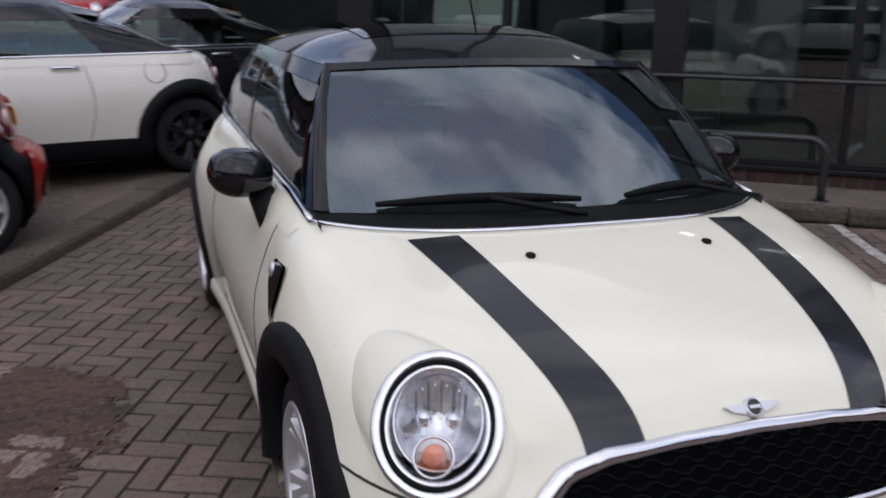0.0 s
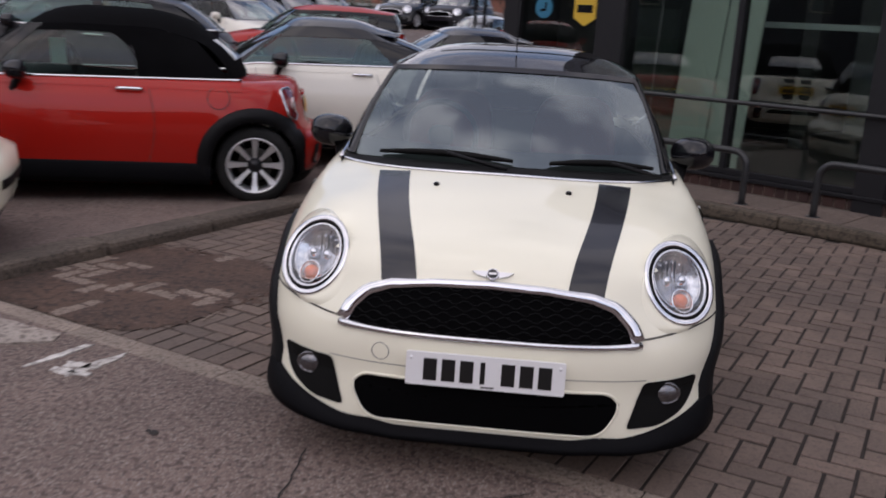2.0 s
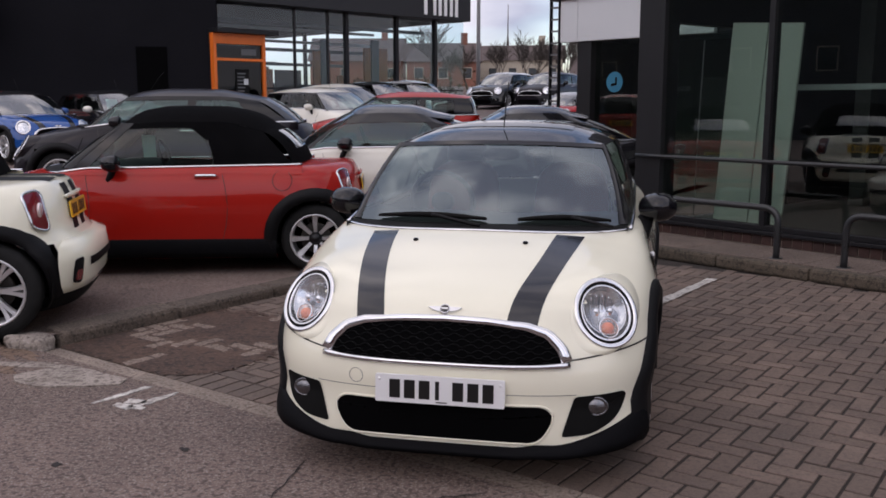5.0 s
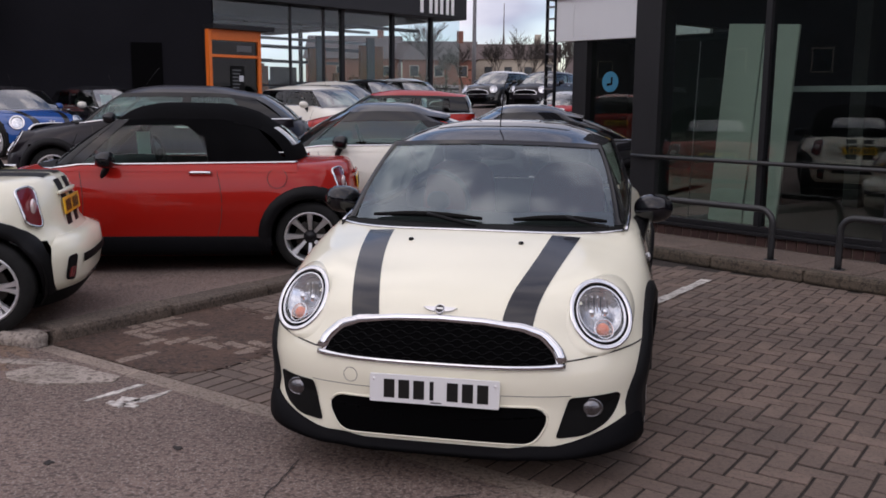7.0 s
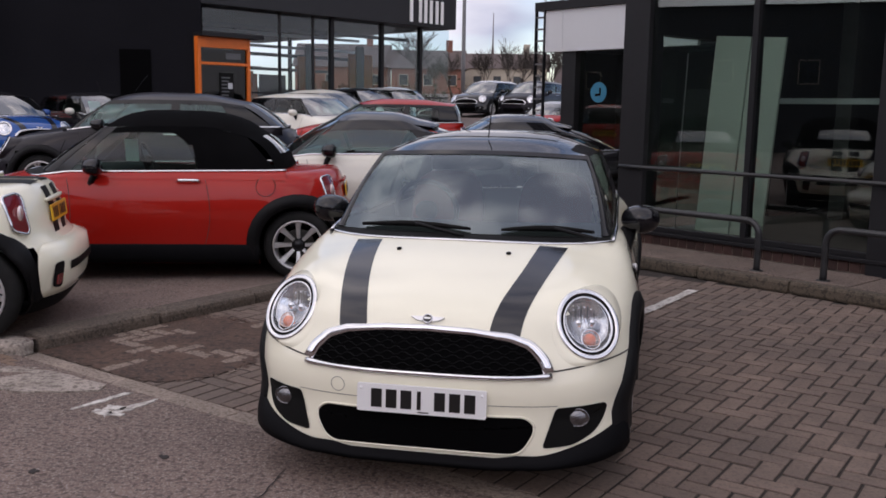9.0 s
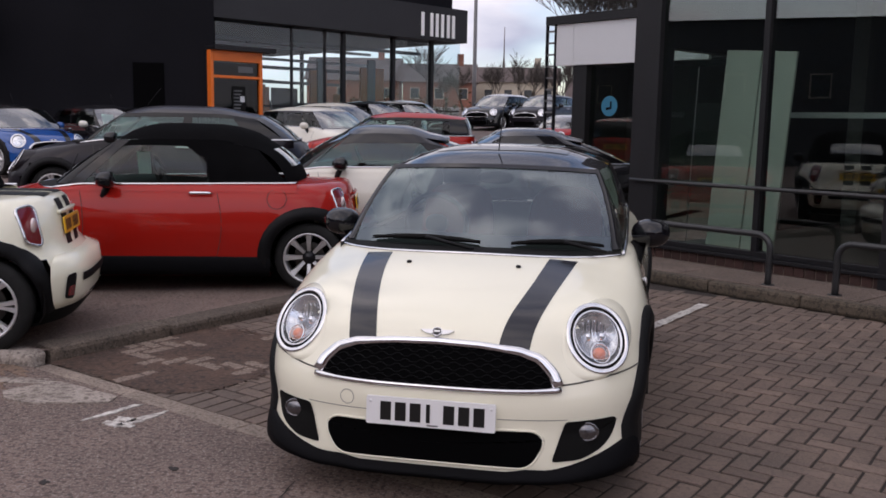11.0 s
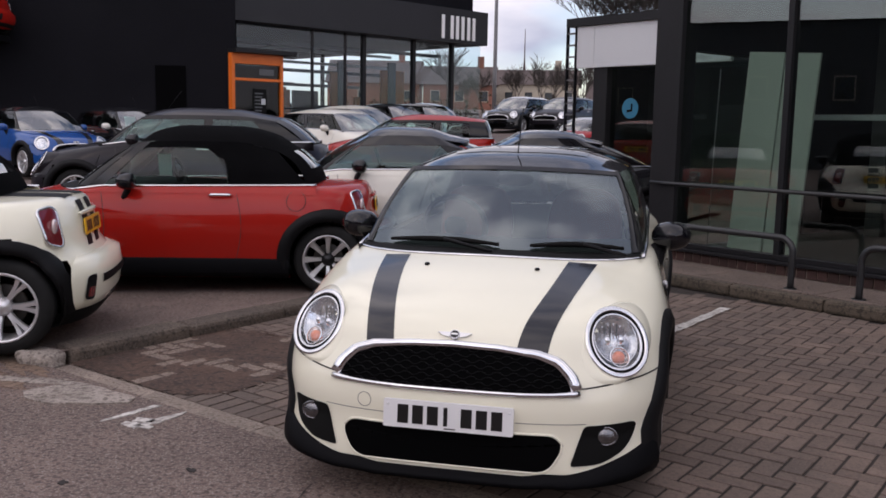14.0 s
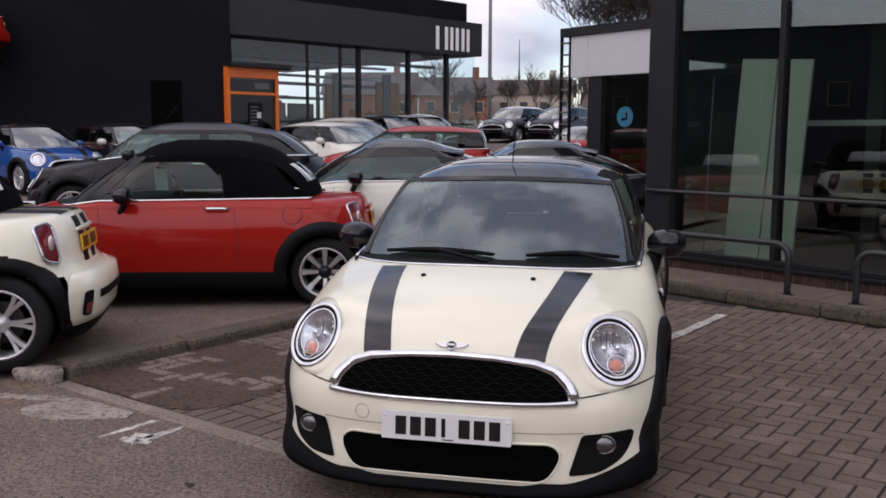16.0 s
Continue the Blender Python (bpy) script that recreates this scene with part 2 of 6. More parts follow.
def shell(p):
    """Below zero inside the lower body, above outside; roughly metres."""
    x, y, z = np.abs(p[..., 0]), p[..., 1], p[..., 2]
    w, f, r = width(z), nose(z), tail(z)
    df, dr = 0.86, 0.75
    a = np.clip((f + df - y) / df, 0, None)
    b = np.clip((y - r + dr) / dr, 0, None)
    e = 2.62 + 0.55 * np.clip((0.62 - z) / 0.16, 0, 1) - 0.30 * np.clip((z - 0.74) / 0.12, 0, 1) + 0.8 * np.clip((0.34 - z) / 0.16, 0, 1)
    side = np.where(a > 0, ((x / w) ** e + a ** e + 1e-9) ** (1 / e), np.where(b > 0, ((x / w) ** 3.0 + b ** 3.0 + 1e-9) ** (1 / 3.0), x / w))
    side = (side - 1) * 0.8
    brow = 0.035 * np.exp(-(((x - 0.62) / 0.16) ** 2 + ((y - 0.42) / 0.22) ** 2))
    side = side - 0.024 * np.exp(-(((x - 0.775) / 0.135) ** 2 + ((z - 0.675) / 0.15) ** 2 + ((y - 0.33) / 0.20) ** 2))
    side = side - 0.030 * np.exp(-(((y - 3.2) / 0.42) ** 2 + ((z - 0.48) / 0.30) ** 2)) * np.clip((x - 0.5) / 0.2, 0, 1)
    side = side - 0.028 * np.exp(-(((y - 3.05) / 0.50) ** 2 + ((z - 0.80) / 0.17) ** 2)) * np.clip((x - 0.5) / 0.2, 0, 1)
    side = side + 0.026 * np.clip((0.60 - z) / 0.30, 0, 1) * np.exp(-(((y - 1.98) / 0.85) ** 4))
    top = (z - spine(y) + crown(y) * (x / 0.8) ** 2.2 - brow) * 0.85
    k = 0.045
    h = np.clip(0.5 + (side - top) / (2 * k), 0, 1)
    s = top * (1 - h) + side * h + k * h * (1 - h)
    low = 0.132 - z
    k = 0.03
    h = np.clip(0.5 + (s - low) / (2 * k), 0, 1)
    return low * (1 - h) + s * h + k * h * (1 - h)


def cast(start, way, reach=2.5, steps=60, inside_out=False):
    """Where rays first meet the shell."""
    start, way = np.broadcast_arrays(np.asarray(start, float), np.asarray(way, float))
    sgn = -1 if inside_out else 1
    lo, hi = np.zeros(start.shape[:-1]), np.full(start.shape[:-1], reach)
    done = np.zeros(start.shape[:-1], bool)
    for t in np.linspace(0, reach, steps)[1:]:
        v = sgn * shell(start + way * t)
        new_hit = (~done) & (v < 0)
        hi = np.where(new_hit, t, hi)
        lo = np.where((~done) & (v >= 0), t, lo)
        done |= new_hit
    for _ in range(24):
        mid = (lo + hi) / 2
        v = sgn * shell(start + way * mid[..., None])
        hi, lo = np.where(v < 0, mid, hi), np.where(v < 0, lo, mid)
    return start + way * ((lo + hi) / 2)[..., None]


def shell_normal(p):
    e = 0.004
    g = np.stack([shell(p + d) - shell(p - d) for d in np.eye(3) * e], -1)
    return g / (np.linalg.norm(g, axis=-1)[..., None] + 1e-12)


def on_front(x, z, lift=0.003):
    x, z = np.broadcast_arrays(np.asarray(x, float), np.asarray(z, float))
    p = cast(np.stack([x, np.full(x.shape, -0.6), z], -1), (0, 1, 0))
    return p + lift * shell_normal(p)


def on_rear(x, z, lift=0.003):
    x, z = np.broadcast_arrays(np.asarray(x, float), np.asarray(z, float))
    p = cast(np.stack([x, np.full(x.shape, 4.4), z], -1), (0, -1, 0))
    return p + lift * shell_normal(p)


def on_top(x, y, lift=0.003):
    x, y = np.broadcast_arrays(np.asarray(x, float), np.asarray(y, float))
    p = cast(np.stack([x, y, np.full(x.shape, 2.0)], -1), (0, 0, -1))
    return p + lift * shell_normal(p)


def on_side(s, y, z, lift=0.003):
    y, z = np.broadcast_arrays(np.asarray(y, float), np.asarray(z, float))
    p = cast(np.stack([np.full(y.shape, 1.6 * s), y, z], -1), (-s, 0, 0))
    return p + lift * shell_normal(p)


def fill(outline, rings, project, lift=0.003, centre=None):
    """A patch inside a closed outline in two coordinates, laid on the shell."""
    o = np.asarray(outline, float)
    c = o.mean(0) if centre is None else np.asarray(centre, float)
    k = np.linspace(1, 0.001, rings)
    uv = c + (o - c)[:, None] * k[None, :, None]
    return project(uv[..., 0], uv[..., 1], lift)


def rounded(points, radius, n=6):
    """A closed outline with rounded corners."""
    pts, out = [np.array(p, float) for p in points], []
    for i, p in enumerate(pts):
        a, b = pts[i - 1], pts[(i + 1) % len(pts)]
        r = radius if np.isscalar(radius) else radius[i]
        da, db = (a - p) / np.linalg.norm(a - p), (b - p) / np.linalg.norm(b - p)
        q0, q1 = p + da * r, p + db * r
        for t in np.linspace(0, 1, n):
            out.append((1 - t) ** 2 * q0 + 2 * t * (1 - t) * p + t * t * q1)
    return np.array(out)


def dense(points, n):
    """An open or closed line with n points at even steps."""
    p = np.asarray(points, float)
    d = np.r_[0, np.cumsum(np.linalg.norm(np.diff(p, axis=0), axis=1))]
    t = np.linspace(0, d[-1], n)
    return np.stack([np.interp(t, d, p[:, k]) for k in range(p.shape[1])], -1)


# greenhouse: lines of the glass, by body style
STYLES = {
    "hatch": dict(head_y=1.485, up_end=3.36, base_end=3.47, zt=1.322, peak=1.418, peak_y=2.15, end_z=1.335, glass_end=3.02, fabric=False),
    "roadster": dict(head_y=1.45, fwd=0.10, rear=0.09, lift=0.085, up_end=2.84, base_end=3.12, zt=1.345, peak=1.478, peak_y=1.98, end_z=1.285, glass_end=2.37, fabric=True),
    "coupe": dict(head_y=1.49, fwd=0.07, lift=0.065, up_end=2.60, base_end=3.30, zt=1.325, peak=1.415, peak_y=2.02, end_z=1.265, glass_end=2.62, fabric=False),
    "estate": dict(head_y=1.50, up_end=3.10, base_end=3.47, zt=1.315, peak=1.405, peak_y=2.1, end_z=1.285, glass_end=3.02, fabric=False),
    "van": dict(head_y=1.52, up_end=3.42, base_end=3.50, zt=1.345, peak=1.43, peak_y=2.3, end_z=1.40, glass_end=3.10, fabric=False),
}


def screen_base(u, fwd=0.0):
    x = 0.668 * u
    return np.stack([x, 0.945 - fwd + 0.165 * np.abs(u) ** 2.0, 0.945 - 0.012 * u * u], -1)


def screen_top(u, st):
    x = 0.552 * u
    return np.stack([x, st["head_y"] + 0.085 * np.abs(u) ** 2.0, st["zt"] - 0.020 * u * u], -1)


def between(a, b, n, bulge=0.0, out=(0, 0, 0)):
    t = np.linspace(0, 1, n)[None, :, None]
    return a[:, None] * (1 - t) + b[:, None] * t + 4 * t * (1 - t) * bulge * np.asarray(out, float)


def roof_grid(st, nu, nv, drop=0.0):
    """The roof from the windscreen's head to its rear edge."""
    u = np.linspace(-1, 1, nu)
    v = np.linspace(0, 1, nv)
    front, x_edge = screen_top(u, st), pchip((0, 0.25, 0.7, 1), (0.560, 0.600, 0.585, 0.535))
    mid = pchip((0, 0.10, 0.30, 0.62, 0.86, 1), (st["zt"], st["zt"] + st.get("lift", 0.052), st["peak"], st["peak"] - 0.006, max(st["end_z"] + 0.03, st["peak"] - 0.075), st["end_z"]))
    edge = pchip((0, 0.3, 0.7, 1), (st["zt"] - 0.022, st["zt"] - 0.008, st["zt"] - 0.012, min(st["zt"] - 0.03, st["end_z"] - 0.035)))
    g = np.zeros((nu, nv, 3))
    for j, t in enumerate(v):
        yr = st["up_end"] - 0.10 * np.abs(u) ** 3
        g[:, j, 0] = u * x_edge(t)
        g[:, j, 1] = front[:, 1] * (1 - t) + yr * t
        g[:, j, 2] = edge(t) + (mid(t) - edge(t)) * (1 - np.abs(u) ** 3.2) - drop
    return g


def wheel(parent, x, y, s, rim_mat, spokes, res, turn=0.0, flared=False):
    """A tyre on an alloy wheel; s is the side that it faces."""
    hub = new("wheel")
    hub.parent = parent
    n = 48 if res > 1 else 28
    w, R = 0.097, WHEEL_R
    prof = [(-w, 0.222), (-w - 0.004, 0.243), (-w + 0.002, 0.278), (-w + 0.022, R - 0.006), (-w + 0.045, R), (w - 0.045, R), (w - 0.022, R - 0.006), (w - 0.002, 0.278), (w + 0.004, 0.243), (w, 0.222), (w - 0.02, 0.214), (-w + 0.02, 0.214)]
    patch("tyre", lathe(prof, n), RUBBER, hub, wrap_u=True, wrap_v=True)
    prof = [(w - 0.012, 0.221), (w + 0.002, 0.226), (w + 0.007, 0.217), (w - 0.004, 0.206), (w - 0.05, 0.198), (-w + 0.03, 0.196)]
    rim = patch("rim", lathe(prof, n), rim_mat, hub, wrap_u=True)
    bm = bmesh.new()
    for k in range(spokes):
        a0 = 2 * math.pi * k / spokes + turn
        for off in (0.0,) if flared else (-0.13, 0.13):
            rows = []
            wide = (0.017, 0.019, 0.025, 0.035) if flared else (0.017, 0.0145, 0.0145, 0.021)
            for r, wd, dx in ((0.045, wide[0], 0.052), (0.10, wide[1], 0.066), (0.16, wide[2], 0.078), (0.212, wide[3], 0.092)):
                a = a0 + off * (r / 0.212) * (7.0 / spokes)
                c, t = np.array([0, math.cos(a), math.sin(a)]), np.array([0, -math.sin(a), math.cos(a)])
                rows.append([bm.verts.new((dx + ex, *(c[1:] * r + t[1:] * wd * q))) for q, ex in ((-1, -0.026), (-0.75, 0.0), (0.75, 0.0), (1, -0.026))])
            for r0, r1 in zip(rows, rows[1:]):
                for i in range(3):
                    bm.faces.new((r0[i], r0[i + 1], r1[i + 1], r1[i]))
    part("spokes", bm, rim_mat, rim, smooth=False)
    hubg = lathe([(0.03, 0.062), (0.058, 0.058), (0.068, 0.036), (0.072, 0.034), (0.074, 0.001)], 20)
    patch("hub_cap", hubg, DARKALLOY if flared else rim_mat if res < 2 else ALLOY, rim, wrap_u=True)
    disc = lathe([(0.0, 0.05), (0.004, 0.13), (0.0, 0.140), (-0.02, 0.14)], 24)
    patch("brake_disc", disc, mat_disc, hub, wrap_u=True)
    hub.matrix_basis = pose(x, y, WHEEL_R, 0, 0, 0 if s > 0 else 180)
    return hub


mat_disc = mat("brake_steel", (0.06, 0.055, 0.05), 0.5, 0.8, vary=0.3)


def superball(c, r, n=2.6, nu=20, nv=12, cut=None):
    a, b = np.linspace(0, 2 * np.pi, nu, endpoint=False), np.linspace(-np.pi / 2, np.pi / 2, nv)
    f = lambda v: np.sign(v) * np.abs(v) ** (2 / n)
    g = np.zeros((nu, nv, 3))
    g[..., 0] = f(np.cos(b))[None] * f(np.cos(a))[:, None]
    g[..., 1] = f(np.cos(b))[None] * f(np.sin(a))[:, None]
    g[..., 2] = f(np.sin(b))[None]
    return g * np.asarray(r) + np.asarray(c)


def door_mirror(car, s, paint_m, res):
    g = superball((0, 0, 0), (0.100, 0.100, 0.074), 2.3, 24 if res > 1 else 14, 14 if res > 1 else 9)
    g[..., 1] = np.where(g[..., 1] > 0.02, 0.02 + (g[..., 1] - 0.02) * 0.45, g[..., 1] * (1.15 - 0.25 * np.abs(g[..., :1][..., 0]) / 0.11))
    g[..., 2] += 0.06 * (g[..., 0] * s) * 0.6
    g += np.array([s * 0.846, 1.49, 0.985])
    ob = patch("door_mirror", g, paint_m, car, wrap_u=True)
    a, b = np.array([s * 0.805, 1.49, 0.955]), np.array([s * 0.748, 1.42, 0.845])
    t = np.linspace(0, 1, 6)[:, None]
    tube("mirror_foot", a * (1 - t) + b * t, np.linspace(0.034, 0.060, 6), PLASTIC, ob, flat=0.6, up=(0, 1, 0))


def headlight(car, s, res, body):
    """A round lamp set into the wing: chrome ring, dark gap, clear lens, reflector and amber indicator."""
    n = 48 if res > 1 else 24
    a = np.linspace(0, 2 * np.pi, n, endpoint=False)
    cx, cz, rx, rz = 0.628, 0.676, 0.100, 0.103

    def ring(k, lift):
        """An upright oval in the lamp's own plane."""
        return c + k * (0.113 * np.cos(a)[:, None] * across + 0.128 * np.sin(a)[:, None] * up_w) + lift * axis

    seat_p = on_front(s * (cx + rx * np.cos(a)), cz + rz * np.sin(a), 0)
    c = seat_p.mean(0) + np.array([0, -0.024, 0.014])
    axis = np.array([s * 0.46, -1.0, 0.66])
    axis /= np.linalg.norm(axis)
    across = np.cross(axis, (0, 0, 1)) * -s
    across /= np.linalg.norm(across)
    up_w = np.cross(across, axis) * s
    up_w = up_w if up_w[2] > 0 else -up_w
    lamp = new("headlight")
    lamp.parent = car
    lamp["label"] = "round headlight in a chrome ring with amber indicator"
    rim_p, base_p = ring(1.12, 0.0), on_front(s * (cx + 1.34 * rx * np.cos(a)), cz + 1.34 * rz * np.sin(a), 0.0)
    q = np.linspace(0, 1, 7)[None, :, None]
    bulge = 0.006 * np.sin(np.pi * np.linspace(0, 1, 7))[None, :, None] * axis
    patch("lamp_collar", rim_p[:, None] * (1 - q) + base_p[:, None] * q + bulge, body, lamp, wrap_u=True, flip=s > 0)
    tube("ring", ring(1.085, 0.004), 0.0112 if res > 1 else 0.018, CHROME, lamp, closed=True, sides=12, flat=0.5, up=axis)
    outer = ring(0.985, 0.004)
    tube("seal", ring(0.970, 0.002), 0.0075, GRILLE_M, lamp, closed=True, sides=6, up=axis)
    mid_p = outer.mean(0)
    k = np.linspace(1, 0.0, 10)
    lens = mid_p + (outer - mid_p)[:, None] * k[None, :, None] * 0.985 + (0.020 * (1 - k ** 2))[None, :, None] * axis
    if res > 1:
        patch("lens", lens, LENS, lamp, wrap_u=True)
        tube("inner_ring", mid_p + (outer - mid_p) * 0.915 - 0.002 * axis, 0.0075, CHROME, lamp, closed=True, sides=8, flat=0.7, up=axis)
        bowl_c = mid_p + 0.012 * up_w
        tube("reflector_ring", bowl_c + (outer - mid_p) * 0.80 - 0.010 * axis, 0.0035, CHROME, lamp, closed=True, sides=6, up=axis)
        bowl = bowl_c + (outer - mid_p)[:, None] * (k * 0.80)[None, :, None] - (0.012 + 0.055 * (1 - k ** 2))[None, :, None] * axis
        patch("reflector", bowl, REFLECT, lamp, wrap_u=True)
        shelf = np.stack([mid_p + (outer - mid_p) * q - d * axis for q, d in ((0.99, 0.010), (0.88, 0.018), (0.80, 0.022))], 1)
        patch("bezel", shelf, mat_bezel, lamp, wrap_u=True)
        right = np.cross(axis, (0, 0, 1))
        right /= np.linalg.norm(right)
        upv = np.cross(right, axis)
        # upright flutes pressed into the top of the bowl
        for k_ in range(-4, 5):
            fx = 0.0125 * k_
            zt_ = np.linspace(0.018, 0.074 * math.sqrt(max(0.1, 1 - (fx / 0.075) ** 2)), 6)
            dep = 0.014 + 0.052 * (1 - (fx ** 2 + zt_ ** 2) / 0.09 ** 2)
            tube("flute", bowl_c + fx * right + zt_[:, None] * upv - dep[:, None] * axis, 0.0026, CHROME if k_ % 2 else mat_bezel, lamp, sides=5, up=tuple(right))
        for k_ in (-1, 1):
            bulb = mid_p - 0.030 * axis + 0.014 * upv + k_ * 0.030 * right
            patch("bulb_cover", superball((0, 0, 0), (0.017, 0.017, 0.019), 2, 16, 10) + bulb, CHROME, lamp, wrap_u=True)
        ic = mid_p - 0.062 * upv - 0.012 * axis - s * 0.004 * right
        ind = np.stack([ic + q * 0.040 * (np.cos(a)[:, None] * right + np.sin(a)[:, None] * upv) + h * axis for q, h in ((1, -0.012), (1, 0.004), (0.8, 0.012), (0.4, 0.016), (0.02, 0.017))], 1)
        indicator = patch("indicator", ind, AMBER_CLEAR, lamp, "clear indicator lens with amber bulb", wrap_u=True)
        patch("amber_bulb", superball((0, 0, 0), (0.026, 0.020, 0.024), 2, 16, 10) + ic - 0.010 * axis + 0.004 * upv, AMBER, indicator, wrap_u=True)
        tube("indicator_ring", ind[:, 1], 0.004, CHROME, indicator, closed=True, sides=6, up=axis)
    else:
        patch("reflector", lens - 0.006 * axis, REFLECT, lamp, wrap_u=True)


mat_bezel = mat("lamp_bezel", (0.10, 0.10, 0.105), 0.22, 0.9)
AMBER_CLEAR = glass("indicator_glass", (0.98, 0.86, 0.80), 0.03, 0.06)


def grille_outline(n=90):
    top = [(-0.488, 0.524), (-0.465, 0.568), (-0.41, 0.620), (-0.33, 0.648), (-0.18, 0.666), (0.0, 0.672), (0.18, 0.666), (0.33, 0.648), (0.41, 0.620), (0.465, 0.568), (0.488, 0.524)]
    bottom = [(0.482, 0.509), (0.30, 0.503), (0.0, 0.501), (-0.30, 0.503), (-0.482, 0.509)]
    return dense(top + bottom + [top[0]], n + 1)[:-1]


def plate(car, front, yellow=False, z=None):
    ob = new("number_plate")
    ob.parent = car
    ob["label"] = "yellow rear number plate" if yellow else "white front number plate with bold black characters"
    w, h = 0.26, 0.0555
    outline = rounded([(-w, -h), (w, -h), (w, h), (-w, h)], 0.008)
    f = outline
    y0 = -0.006 if front else 3.70
    zc = (0.405 if front else 0.755) if z is None else z
    if not front:
        y0 = on_rear(0.0, zc, 0)[1] + 0.012
    sg = -1 if front else 1
    lean = 0.06 if front else 0.10
    place = lambda x, zz, d: (x, y0 + sg * d + (lean * zz if front else -lean * zz), zc + zz)
    n = len(f)
    verts = [place(x, zz, 0.004) for x, zz in f] + [place(x, zz, -0.006) for x, zz in f]
    faces = [tuple(range(n)), tuple(reversed(range(n, 2 * n)))] + [(i, (i + 1) % n, n + (i + 1) % n, n + i) for i in range(n)]
    mesh("backing", verts, faces, PLATE_Y if yellow else PLATE_W, ob, smooth=False)
    # the characters are stood in for by plain upright bars
    slots = [-0.180, -0.120, -0.060, -0.008, 0.075, 0.135, 0.195]
    for i, xc in enumerate(slots):
        hw = 0.022 if i != 3 else 0.008
        v = [place(xc + a * hw, c * 0.037, 0.0055) for a, c in ((-1, -1), (1, -1), (1, 1), (-1, 1))] + [place(xc + a * hw, c * 0.037, 0.004) for a, c in ((-1, -1), (1, -1), (1, 1), (-1, 1))]
        mesh("bar", v, [(0, 1, 2, 3), (0, 4, 5, 1), (1, 5, 6, 2), (2, 6, 7, 3), (3, 7, 4, 0)], PLATE_K, ob, smooth=False)
    if front:
        v = [place(0.01 + a * 0.022, -0.047 + c * 0.0025, 0.005) for a, c in ((-1, -1), (1, -1), (1, 1), (-1, 1))]
        mesh("maker_line", v, [(0, 1, 2, 3)], GAP, ob, smooth=False)
        for sx in (-1, 1):
            g = lathe([(0, 0.006), (0.004, 0.005), (0.005, 0.001)], 10, axis=1)
            g[..., 1] *= -1
            patch("screw", g + np.array(place(sx * 0.243, 0.036, 0.004)), PLATE_W, ob, wrap_u=True)
    return ob


def arch_trim(car, s, y0, res, wide=0.084):
    n = 40 if res > 1 else 20
    a = np.linspace(radians(-14), radians(194), n)
    rows = []
    proud = 0.004 if res > 1 else 0.0
    if res > 1 and y0 < 1:
        # the front cladding broadens towards the bumper's lower corner
        wide = wide + 0.085 * np.clip((np.degrees(a) - 140) / 50, 0, 1)
    for r, lift in ((0.338, -0.05), (0.338, 0.012 + proud), (0.338 + wide * 0.5, 0.020 + proud), (0.338 + wide, 0.012 + proud * 0.5), (0.338 + wide, -0.02)):
        y, z = y0 + r * np.cos(a), 0.315 + r * np.sin(a)
        p = on_side(s, y, np.clip(z, 0.16, 2), 0)
        p[:, 0] += s * lift
        if res > 1 and y0 < 1 and lift > 0:
            # the front cladding keeps its width where the bumper curves in
            short = np.clip(0.862 - 0.55 * np.clip(0.48 - y, 0, 1) - 0.03 * (lift < 0.018) - np.abs(p[:, 0]), 0, 1)
            p[:, 0] += s * short * np.clip((0.58 - z) / 0.22, 0, 1)
        rows.append(p)
    patch("arch_trim", np.stack(rows, 1), PLASTIC, car, flip=s < 0)


